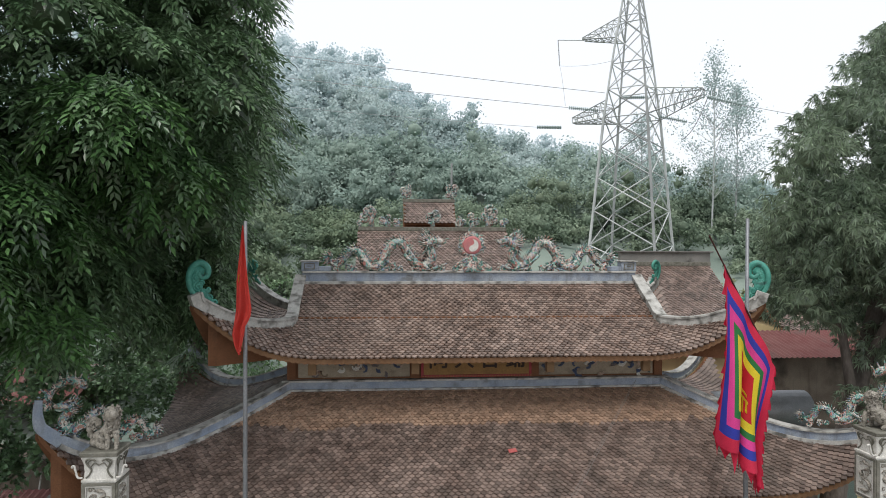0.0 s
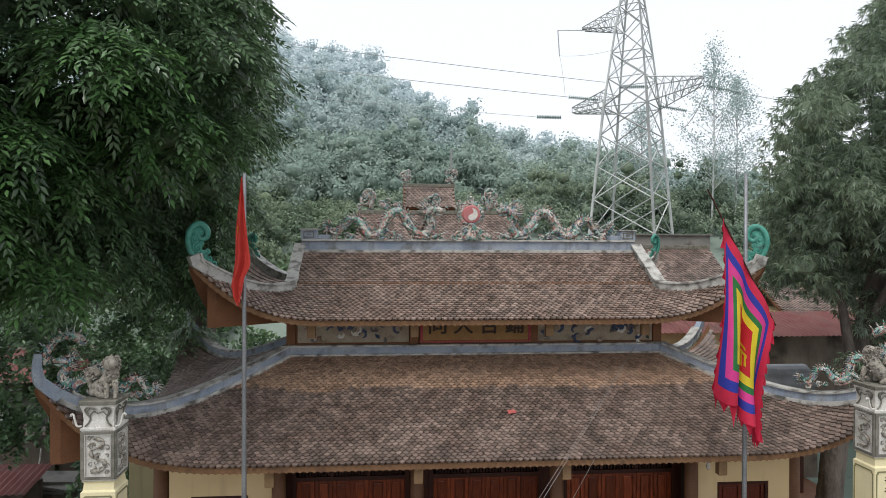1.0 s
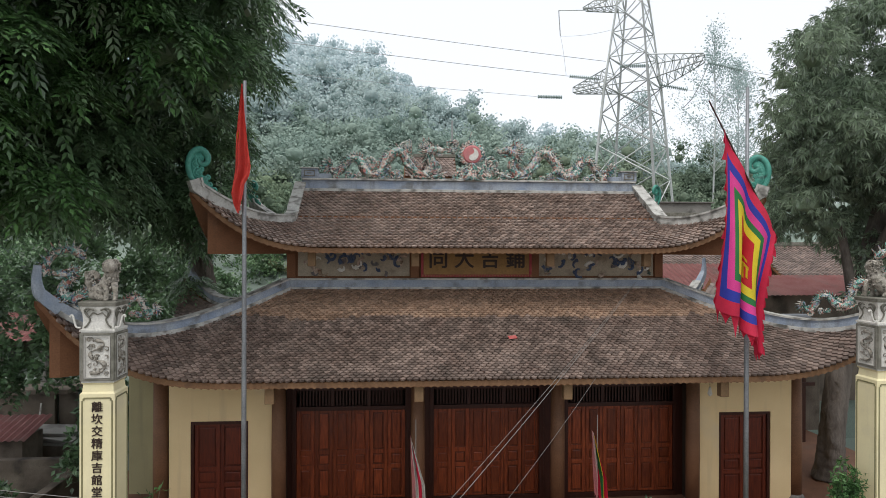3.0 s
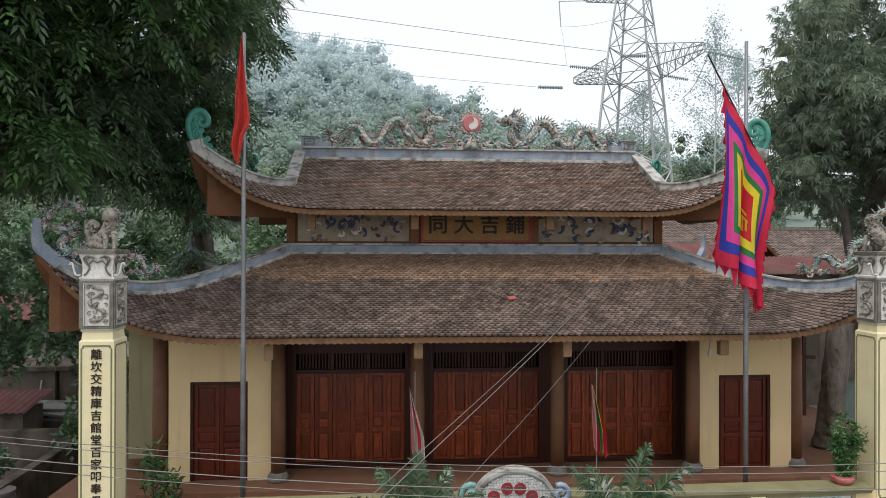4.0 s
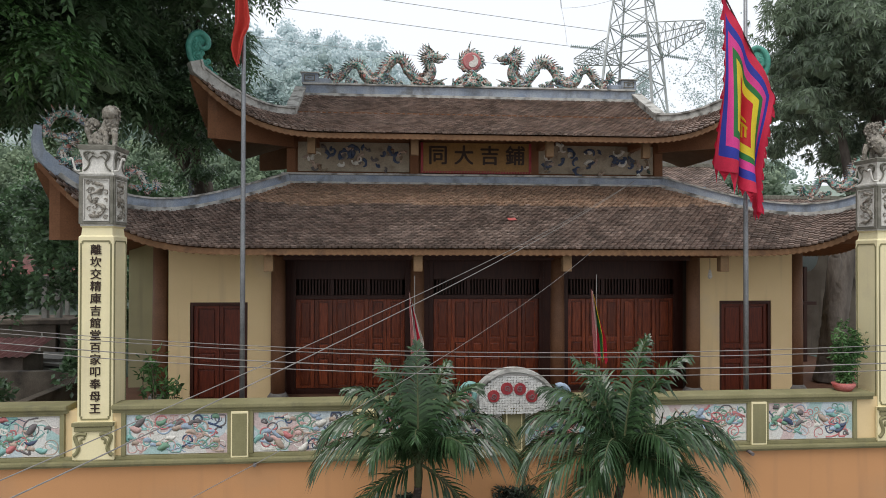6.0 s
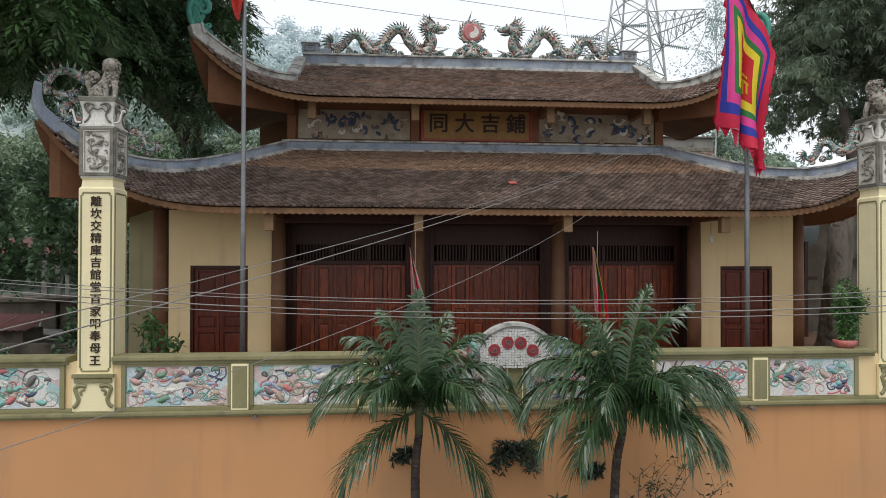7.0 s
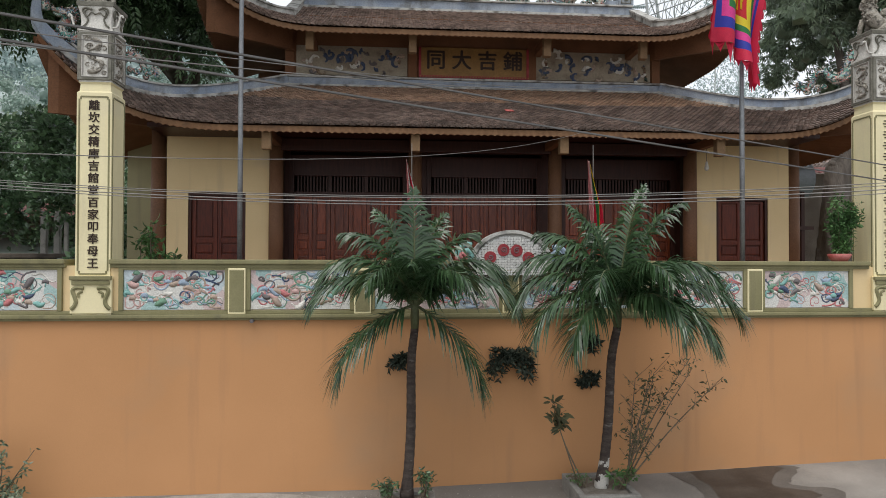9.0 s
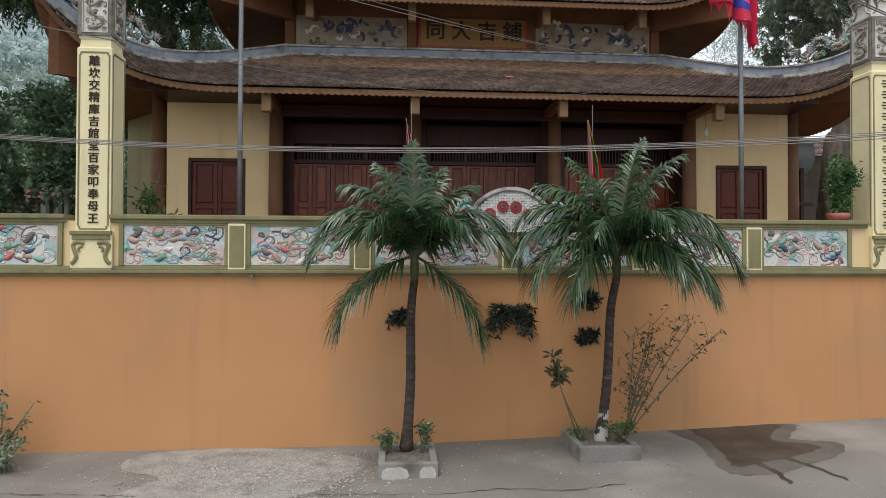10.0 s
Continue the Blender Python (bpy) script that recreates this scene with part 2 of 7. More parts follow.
M["palm_bark"] = mat("ringed_palm_bark", (0.060, 0.046, 0.040), (0.11, 0.088, 0.075), scale=5, rough=0.95, bump=0.8, stretch=(1, 1, 3), dirt=(0.26, 0.25, 0.23), dirt_at=0.62, dirt_scale=7)
M["leaf_dry"] = mat("dusty_olive_leaf", (0.085, 0.095, 0.045), (0.15, 0.15, 0.08), scale=3, rough=0.6, bump=0.0, island=0.4, through_light=0.2)
M["leaf_dusk"] = mat("dark_fern_leaf", (0.028, 0.040, 0.028), (0.055, 0.070, 0.048), scale=3, rough=0.6, bump=0.0, island=0.4, through_light=0.1)
M["china"] = mat("white_china_shards", (0.78, 0.77, 0.73), (0.68, 0.68, 0.66), scale=6, rough=0.3, bump=0.05, island=0.12)
M["lime"] = mat("whitewash", (0.60, 0.58, 0.53), (0.48, 0.46, 0.42), scale=5, rough=0.9, bump=0.2)
M["twig"] = mat("thin_grey_twig", (0.15, 0.12, 0.085), (0.2, 0.16, 0.11), scale=5, rough=0.9, bump=0.1)
M["soil"] = mat("dry_soil", (0.16, 0.14, 0.115), (0.22, 0.2, 0.17), scale=9, rough=1, bump=0.6)
# hill leaves by depth band: distance haze is put into the base colours
M["far_leaf"] = mat("hazed_hillside_foliage", (0.26, 0.35, 0.305), (0.38, 0.47, 0.4), scale=0.14, rough=0.9, bump=0.3, fine=1.8, relief=0.1, grit=0.2, island=0.11, through_light=0.3, spec=0.1)
M["ridge_leaf"] = mat("hazed_ridge_foliage", (0.58, 0.675, 0.69), (0.67, 0.755, 0.765), scale=0.05, rough=0.9, bump=0.3, fine=1.1, relief=0.1, grit=0.12, island=0.04, through_light=0.4, spec=0.1)
M["upper_leaf"] = mat("hazed_upper_foliage", (0.41, 0.505, 0.495), (0.53, 0.62, 0.6), scale=0.08, rough=0.9, bump=0.3, fine=1.4, relief=0.1, grit=0.15, island=0.07, through_light=0.35, spec=0.1)
M["slope_leaf"] = mat("lower_slope_foliage", (0.16, 0.22, 0.15), (0.25, 0.315, 0.2), scale=0.3, rough=0.9, bump=0.3, fine=2.6, relief=0.1, grit=0.3, island=0.25, through_light=0.25, spec=0.1)
M["scrub_leaf"] = mat("yellow_green_scrub", (0.21, 0.25, 0.135), (0.31, 0.335, 0.2), scale=0.4, rough=0.9, bump=0.3, fine=4, relief=0.1, grit=0.3, island=0.3, through_light=0.2, spec=0.1)
# hill-foot trees and undergrowth below are lightened for haze too
M["mid_leaf"] = mat("hazed_scrub_foliage", (0.19, 0.255, 0.185), (0.3, 0.37, 0.26), scale=0.3, rough=0.9, bump=0.3, fine=2.6, relief=0.1, grit=0.3, island=0.25, through_light=0.25, spec=0.1)
M["hill"] = mat("hazed_undergrowth", (0.20, 0.255, 0.215), (0.27, 0.325, 0.275), scale=0.15, rough=1, bump=0.3)
M["hazed_hill_top"] = mat("hazed_upper_undergrowth", (0.42, 0.49, 0.47), (0.52, 0.59, 0.57), scale=0.08, rough=1, bump=0.2)
M["red_roof"] = mat("faded_red_sheet_roof", (0.36, 0.14, 0.13), (0.42, 0.2, 0.18), scale=1.5, rough=0.7, bump=0.1, dirt=(0.28, 0.19, 0.17), dirt_at=0.55)
M["flag_red"] = mat("red_flag_cloth", (0.86, 0.13, 0.10), (0.78, 0.10, 0.08), scale=3, rough=0.75, bump=0.1, fine=150, through_light=0.25)
for key, c in (("f_crimson", (0.76, 0.035, 0.09)), ("f_blue", (0.045, 0.06, 0.44)), ("f_pink", (0.85, 0.07, 0.34)), ("f_green", (0.035, 0.22, 0.06)), ("f_yellow", (0.88, 0.70, 0.04)), ("f_red", (0.62, 0.02, 0.03))):
    M[key] = mat("flag_cloth_" + key[2:], c, tuple(v * 0.85 for v in c), scale=3, rough=0.65, bump=0.1, fine=150, through_light=0.25)
M["plastic_red"] = mat("faded_red_plastic", (0.45, 0.10, 0.09), (0.55, 0.2, 0.18), scale=6, rough=0.5, bump=0.0)


# ---------------- building helpers ----------------
def thing(name, label, category, group="", kind="", at=(0, 0, 0)):
    ob = new(name)
    ob.location = at
    return tagged(ob, label, category, group, kind)


def mesh_of(bm, name):
    me = bpy.data.meshes.new(name)
    bm.to_mesh(me)
    bm.free()
    return me


def part(name, bm, material, parent=None, label="", smooth=False, kind=""):
    me = mesh_of(bm, name) if isinstance(bm, bmesh.types.BMesh) else bm
    for m in material if isinstance(material, (list, tuple)) else [material]:
        me.materials.append(M[m])
    if smooth:
        me.polygons.foreach_set("use_smooth", [True] * len(me.polygons))
    ob = new(name, me)
    if parent:
        ob.parent = parent
    if label or kind:
        tagged(ob, label, kind=kind)
    return ob


def box(x0, x1, y0, y1, z0, z1, bevel=0.0, bm=None, m=None):
    own = bmesh.new()
    bmesh.ops.create_cube(own, size=1)
    for v in own.verts:
        v.co = Vector(((x0 + x1) / 2 + v.co.x * (x1 - x0), (y0 + y1) / 2 + v.co.y * (y1 - y0), (z0 + z1) / 2 + v.co.z * (z1 - z0)))
    if bevel:
        bmesh.ops.bevel(own, geom=own.edges[:], offset=bevel, segments=2, affect="EDGES", profile=0.6)
    if m is not None:
        own.transform(m)
    return join(bm, own)


def join(bm, own):
    if bm is None:
        return own
    me = bpy.data.meshes.new("tmp")
    own.to_mesh(me)
    own.free()
    bm.from_mesh(me)
    bpy.data.meshes.remove(me)
    return bm


def tube(pts, radii, n=8, bm=None, squash=1.0, caps=True):
    """A tapering pipe along points."""
    bm = bm or bmesh.new()
    pts = [Vector(p) for p in pts]
    if not isinstance(radii, (list, tuple)):
        radii = [radii] * len(pts)
    rings = []
    side = None
    for i, p in enumerate(pts):
        d = (pts[min(i + 1, len(pts) - 1)] - pts[max(i - 1, 0)]).normalized()
        if side is None:
            side = d.cross(Vector((0, 0, 1)) if abs(d.z) < 0.9 else Vector((0, 1, 0))).normalized()
        side = (side - d * side.dot(d)).normalized()
        up = side.cross(d)
        rings.append([bm.verts.new(p + (side * math.cos(a) * squash + up * math.sin(a)) * radii[i]) for a in (2 * math.pi * k / n for k in range(n))])
    for a, b in zip(rings, rings[1:]):
        for k in range(n):
            bm.faces.new((a[k], a[(k + 1) % n], b[(k + 1) % n], b[k]))
    if caps:
        bm.faces.new(rings[0][::-1])
        bm.faces.new(rings[-1])
    return bm


def sweep(pts, width, low, high, bm=None, across=None, closed_ends=True):
    """A band of rectangular section along a path: width level, from low to high above the points."""
    bm = bm or bmesh.new()
    pts = [Vector(p) for p in pts]
    rings = []
    last_s, last_up = None, Vector((0, 0, 1))
    for i in range(len(pts) - 1, -1, -1):
        p = pts[i]
        d = (pts[min(i + 1, len(pts) - 1)] - pts[max(i - 1, 0)]).normalized()
        flat = Vector((d.y, -d.x, 0))
        s = Vector(across) if across else (flat.normalized() if flat.length > 0.25 or last_s is None else last_s)
        if last_s is not None and s.dot(last_s) < 0:
            s = -s
        up = s.cross(d).normalized()
        if up.dot(last_up) < 0:
            up = -up
        last_s, last_up = s, up
        w = width[i] if isinstance(width, (list, tuple)) else width
        h = high[i] if isinstance(high, (list, tuple)) else high
        rings.append([bm.verts.new(p + s * w * a + up * b) for a, b in ((-0.5, low), (0.5, low), (0.5, h), (-0.5, h))])
    for a, b in zip(rings, rings[1:]):
        for k in range(4):
            bm.faces.new((a[k], a[(k + 1) % 4], b[(k + 1) % 4], b[k]))
    bm.faces.new(rings[0][::-1])
    bm.faces.new(rings[-1])
    bmesh.ops.recalc_face_normals(bm, faces=bm.faces)
    return bm


def grid(fn, nu, nv, bm=None, thick=None):
    bm = bm or bmesh.new()
    vs = [[bm.verts.new(fn(i / nu, j / nv)) for i in range(nu + 1)] for j in range(nv + 1)]
    for j in range(nv):
        for i in range(nu):
            bm.faces.new((vs[j][i], vs[j][i + 1], vs[j + 1][i + 1], vs[j + 1][i]))
    return bm


def smooth_path(pts, steps=6):
    """Catmull-Rom through the points."""
    P = [Vector(p) for p in pts]
    P = [2 * P[0] - P[1]] + P + [2 * P[-1] - P[-2]]
    out = []
    for i in range(1, len(P) - 2):
        a, b, c, d = P[i - 1:i + 3]
        for k in range(steps):
            t = k / steps
            out.append(0.5 * (2 * b + (c - a) * t + (2 * a - 5 * b + 4 * c - d) * t * t + (3 * b - a - 3 * c + d) * t ** 3))
    return out + [P[-2]]


def raw(name, verts, faces):
    me = bpy.data.meshes.new(name)
    me.from_pydata(np.asarray(verts, dtype=float).tolist(), [], [list(f) for f in faces])
    return me


rng = np.random.default_rng(7)


def leaf_mass(name, centres, normals, shape, length, spread=1.0, droop=0.0):
    """Leaves of one outline at the given places, each turned at random about an outward direction."""
    n = len(centres)
    d = normals + rng.normal(0, spread, (n, 3))
    d[:, 2] -= droop
    d /= np.linalg.norm(d, axis=1)[:, None] + 1e-9
    r = rng.normal(0, 1, (n, 3)) + np.array([0, 0, 0.6])
    s = np.cross(d, r)
    s /= np.linalg.norm(s, axis=1)[:, None] + 1e-9
    u = np.cross(s, d)
    L = length * rng.uniform(0.7, 1.3, n)
    shp = np.asarray(shape)
    v = centres[:, None, :] + L[:, None, None] * (shp[None, :, 0, None] * s[:, None, :] + shp[None, :, 1, None] * d[:, None, :] + shp[None, :, 2, None] * u[:, None, :])
    k = len(shp)
    return v.reshape(-1, 3), n, k


LEAF = [(0, 0, 0), (0.17, 0.35, 0.04), (0.13, 0.72, 0.0), (0, 1, -0.10), (-0.13, 0.72, 0.0), (-0.17, 0.35, 0.04)]
BLADE = [(-0.5, 0, 0), (0.5, 0.1, 0), (0.35, 1, 0.12), (-0.4, 0.85, -0.1)]


def leaves_mesh(name, centres, normals, shape, length, spread=1.0, droop=0.0):
    v, n, k = leaf_mass(name, centres, normals, shape, length, spread, droop)
    return raw(name, v, (np.arange(n * k).reshape(n, k)).tolist())


# ---------------- ground: street, raised court, hillside ----------------
XC = 2.13           # the temple's middle line
COURT = 2.95        # height of the raised court above the street


def crest(x):
    return float(np.interp(x, (-400, -120, -25, -5, 4, 14, 20, 30, 45, 70, 140, 400), (58, 56, 47, 44.5, 38.5, 31.5, 29.0, 25.0, 21.0, 18, 12, 8)))


def ground_z(x, y):
    street = 0.02 + 0.035 * max(0.0, x - 0.5) * min(1, max(0, (y + 12) / 20))
    if y < 10.82:
        return street
    back = COURT if -6.5 < x < 13 else 1.6
    if y < 23:
        return back
    rough = noise.noise(Vector((x * 0.08, y * 0.08, 0))) * min(2.0, (y - 23) * 0.08)
    a = np.interp(y, (23, 30, 42, 60), (3.2, 5.2, 9.6, 13.0))
    if y < 60:
        return float(a) + rough
    b = np.interp(y, (60, 140, 200, 1500), (13.0, crest(x), crest(x) * 0.9, 20))
    return float(b) + rough


xs = [-1500, -700, -300, -160, -110, -80, -60, -45, -34, -26, -20, -15, -11, -8, -6.51, -6.49, -4, -2, 0, 2, 4, 6, 8, 10, 12, 12.99, 13.01, 16, 20, 25, 30, 36, 43, 52, 63, 80, 110, 160, 300, 700, 1500]
ys = [-600, -120, -40, -15, -6, 0, 2, 4, 6, 7, 8, 9, 10, 10.8, 10.84, 13, 17, 22.9, 23.1, 25, 27, 30, 33, 36, 40, 44, 49, 55, 62, 70, 80, 92, 105, 120, 140, 165, 200, 300, 600, 1500]
bm = bmesh.new()
vs = [[bm.verts.new((x, y, ground_z(x, y))) for x in xs] for y in ys]
for j in range(len(ys) - 1):
    for i in range(len(xs) - 1):
        f = bm.faces.new((vs[j][i], vs[j][i + 1], vs[j + 1][i + 1], vs[j + 1][i]))
        # index 2 and 3: undergrowth with haze in its colour, paler past y 70
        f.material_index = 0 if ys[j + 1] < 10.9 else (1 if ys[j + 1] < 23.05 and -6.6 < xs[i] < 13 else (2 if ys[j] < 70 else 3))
ground = part("ground", bm, ["street", "paving", "hill", "hazed_hill_top"])
tagged(ground, "worn grey concrete street rising to a wooded hillside", "ground", kind="structure")


# ---------------- boundary wall on the street ----------------
WALL = pose(0, 10.60, 0, 0, 0, 0.55)
wall = thing("wall_street", "ochre street wall with olive trim and painted relief panels", "wall", kind="structure")
wall.matrix_world = WALL
part("wall_face", box(-40, 40, 0.02, 0.32, -0.6, 2.78), "ochre", wall)
part("ledge", join(box(-40, 40, -0.07, 0.30, 2.782, 2.84, 0.012), box(-40, 40, -0.035, 0.30, 2.745, 2.80, 0.01)), "olive", wall)
part("parapet", box(-40, 40, 0.05, 0.29, 2.84, 3.60), "cream", wall)
for a, b in ((-40, -4.86), (-4.20, 8.36), (9.02, 40)):
    part("coping", join(box(a, b, -0.05, 0.35, 3.625, 3.70, 0.018), box(a, b, -0.01, 0.31, 3.57, 3.63, 0.012)), "olive", wall)
part("base_rail", box(-40, 40, 0.012, 0.07, 2.84, 2.90, 0.008), "olive", wall)


def spiral(cx, cz, r, turns, start, flip=1, n=18):
    return [(cx + flip * r * (1 - 0.78 * i / n) * math.cos(start + turns * 2 * math.pi * i / n), 0, cz + r * (1 - 0.78 * i / n) * math.sin(start + turns * 2 * math.pi * i / n)) for i in range(n + 1)]


def flat(pts, radii):
    """A low rounded ridge of stucco lying on the panel."""
    bm = tube(pts, radii, 5)
    for v in bm.verts:
        v.co.y = 0.027 + (v.co.y - 0.024) * 0.38
    return bm


def relief_panel(x0, x1, seed):
    """Painted stucco relief: swirling clouds, ribbons and branches standing proud of a pale ground."""
    rs = random.Random(seed)
    p = part("relief_panel", box(x0, x1, 0.028, 0.06, 2.91, 3.535, 0.006), "relief", wall, "painted stucco relief of clouds and flowers")
    kinds = ["r_teal", "r_pink", "r_blue", "r_tan", "r_rose", "r_dark", "r_green", "r_pink", "stucco", "r_blue", "r_dark", "r_tan", "r_teal", "r_green", "r_navy", "r_teal", "stucco"]
    for k in range(int((x1 - x0) * 46)):
        c = kinds[rs.randrange(len(kinds))]
        x, z = rs.uniform(x0 + 0.1, x1 - 0.1), rs.uniform(2.99, 3.46)
        kind = rs.random()
        if kind < 0.55:
            r = rs.uniform(0.05, 0.16)
            pts = spiral(0, 0, r, rs.uniform(0.8, 1.5), rs.uniform(0, 6.3), rs.choice((-1, 1)))
            tail = [(pts[0][0] + rs.uniform(-0.22, 0.22), 0, pts[0][2] + rs.uniform(-0.1, 0.1))]
            pts = smooth_path(tail + pts, 2)
        elif kind < 0.85:
            a = rs.uniform(-0.6, 0.6)
            pts = smooth_path([(t * math.cos(a), 0, t * math.sin(a) + 0.035 * math.sin(t * 22 + k)) for t in np.linspace(-0.2, 0.2, 7)], 3)
        else:
            pts = [(0.05 * math.cos(t), 0, 0.05 * math.sin(t)) for t in np.linspace(0, 5.9, 9)]
        pts = [(min(max(q[0] + x, x0 + 0.03), x1 - 0.03), 0.024, min(max(q[2] + z, 2.94), 3.505)) for q in pts]
        w = rs.uniform(0.008, 0.021)
        if kind >= 0.70:
            w = rs.uniform(0.03, 0.055)
            pts = pts[:len(pts) // 2 + 1]
            part("relief_petal", flat(pts, [0.004 + w * math.sin(math.pi * i / (len(pts) - 1)) ** 0.8 for i in range(len(pts))]), c, p, smooth=True)
            continue
        part("relief_scroll", flat(pts, [w * (1 - 0.6 * i / len(pts)) for i in range(len(pts))]), c, p, smooth=True)
    return p


def panel_frame(x0, x1):
    f = bmesh.new()
    for a, b, c, d in ((x0 - 0.07, x0, 2.90, 3.57), (x1, x1 + 0.07, 2.90, 3.57)):
        box(a, b, 0.0, 0.07, c, d, 0.008, f)
    box(x0, x1, 0.004, 0.06, 3.535, 3.572, 0.006, f)
    part("panel_frame", f, "olive", wall)


def pier(x0, x1):
    p = part("pier", box(x0, x1, -0.03, 0.08, 2.842, 3.568, 0.012), "pale", wall, "small cream pier with a sunk olive field")
    part("field", box(x0 + 0.022, x1 - 0.022, -0.036, 0.0, 2.875, 3.535, 0.006), "olive", p)


PANELS = [(-10.3, -8.6), (-8.2, -6.5), (-6.45, -4.98), (-4.00, -2.46), (-2.06, -0.50), (-0.10, 1.92), (2.30, 4.10), (4.50, 6.10), (6.48, 8.00), (9.0, 10.5), (10.8, 12.2)]
for i, (a, b) in enumerate(PANELS):
    relief_panel(a, b, 20 + i)
    panel_frame(a, b)
for a in (-8.5, -2.40, -0.43, 1.975, 4.17, 6.16, 10.56):
    pier(a, a + 0.27)


# ---------------- gate pillars with lions ----------------
def text_mesh(ch, size, name="character", bold=0.003):
    cu = bpy.data.curves.new(name, "FONT")
    cu.body, cu.size, cu.extrude, cu.align_x, cu.align_y = ch, size, 0.004, "CENTER", "CENTER"
    ob = bpy.data.objects.new(name, cu)
    scene.collection.objects.link(ob)
    me = bpy.data.meshes.new_from_object(ob.evaluated_get(bpy.context.evaluated_depsgraph_get()))
    bpy.data.objects.remove(ob)
    me.transform(pose(0, 0, 0, 90, 0, 0))
    bm = bmesh.new()
    for k, (dx, dz) in enumerate(((0, 0), (bold, 0), (-bold, 0), (0, bold), (0, -bold * 0.6))):
        own = bmesh.new()
        own.from_mesh(me)
        own.transform(Matrix.Translation((dx, -0.0012 * k, dz)))
        join(bm, own)
    bm.to_mesh(me)
    bm.free()
    return me


def taper(levels, bm=None):
    """A square shaft from (height, half width) levels."""
    bm = bm or bmesh.new()
    rings = [[bm.verts.new((sx * h, sy * h, z)) for sx, sy in ((-1, -1), (1, -1), (1, 1), (-1, 1))] for z, h in levels]
    for a, b in zip(rings, rings[1:]):
        for k in range(4):
            bm.faces.new((a[k], a[(k + 1) % 4], b[(k + 1) % 4], b[k]))
    bm.faces.new(rings[0][::-1])
    bm.faces.new(rings[-1])
    return bm


def lion_mesh():
    """A seated guardian lion, head turned to the street."""
    bm = tube(smooth_path([(-0.13, 0.05, 0.02), (-0.12, 0.05, 0.12), (-0.03, 0.04, 0.18), (0.06, 0.02, 0.28), (0.10, 0, 0.40), (0.11, -0.02, 0.50)], 4), [0.10, 0.125, 0.135, 0.13, 0.12, 0.125, 0.13, 0.125, 0.12, 0.12, 0.125, 0.125, 0.12, 0.12, 0.12, 0.115, 0.11, 0.105, 0.10, 0.10, 0.09], 10)
    own = bmesh.new()
    bmesh.ops.create_icosphere(own, subdivisions=3, radius=0.115)
    for v in own.verts:
        k = 1 + 0.10 * math.sin(v.co.x * 70) * math.sin(v.co.z * 70) + (0.18 if v.co.y < -0.05 and v.co.z < 0.02 else 0)
        v.co = Vector((v.co.x * 1.0, v.co.y * k * 1.05, v.co.z * 1.05)) + Vector((0.11, -0.05, 0.54))
    join(bm, own)
    for sx in (-1, 1):
        tube([(0.11 + sx * 0.10, -0.01, 0.59), (0.11 + sx * 0.15, 0.01, 0.57)], [0.035, 0.008], 6, bm)
        tube([(0.12 + sx * 0.06, -0.07, 0.28), (0.14 + sx * 0.07, -0.10, 0.14), (0.14 + sx * 0.07, -0.11, 0.02), (0.15 + sx * 0.07, -0.17, 0.015)], [0.05, 0.042, 0.04, 0.03], 7, bm)
        tube([(-0.10, 0.05 + sx * 0.10, 0.10), (-0.02, 0.02 + sx * 0.13, 0.05), (0.05, -0.02 + sx * 0.13, 0.02)], [0.075, 0.06, 0.035], 7, bm)
        for k in range(5):
            a = k / 4 * 2.2 - 0.6
            tube(spiral(0, 0, 0.03, 1.0, k, sx, 8) and [(0.11 + sx * (0.08 + 0.02 * math.cos(a)), 0.0 + q[0], 0.40 + 0.05 * k * 0.6 + q[2]) for q in spiral(0, 0, 0.03, 1.0, k, sx, 8)], 0.012, 5, bm)
    tail = [(-0.20, 0.06, 0.10), (-0.25, 0.06, 0.20), (-0.26, 0.05, 0.33), (-0.20, 0.04, 0.42), (-0.13, 0.03, 0.40), (-0.12, 0.03, 0.33)]
    tube(smooth_path(tail, 4), [0.045] * 6 + [0.06] * 8 + [0.05] * 7, 7, bm)
    for k in range(6):
        a = k / 6 * 6.28
        tube([(-0.20 + 0.05 * math.cos(a), 0.04, 0.36 + 0.05 * math.sin(a)), (-0.22 + 0.10 * math.cos(a), 0.02, 0.38 + 0.10 * math.sin(a))], [0.03, 0.006], 5, bm)
    rr = random.Random(2)
    for k in range(170):
        a, b = rr.uniform(0, 6.28), rr.random()
        if k < 80:
            c = Vector((0.11 + 0.125 * math.cos(a) * math.cos(b), 0.0 + 0.115 * math.sin(a), 0.52 + 0.12 * math.sin(b * 2.2 - 0.7)))
            if c.y < -0.07 and c.z > 0.48:
                continue
        elif k < 130:
            c = Vector((0.09 + 0.03 * b + 0.10 * math.cos(a), 0.11 * math.sin(a), 0.20 + 0.22 * b))
        else:
            c = Vector((-0.22 + 0.09 * math.cos(a), 0.05 + 0.07 * math.sin(a), 0.26 + 0.20 * b))
        q = bmesh.new()
        bmesh.ops.create_icosphere(q, subdivisions=1, radius=rr.uniform(0.014, 0.024))
        q.transform(Matrix.Translation(c))
        join(bm, q)
    return bm


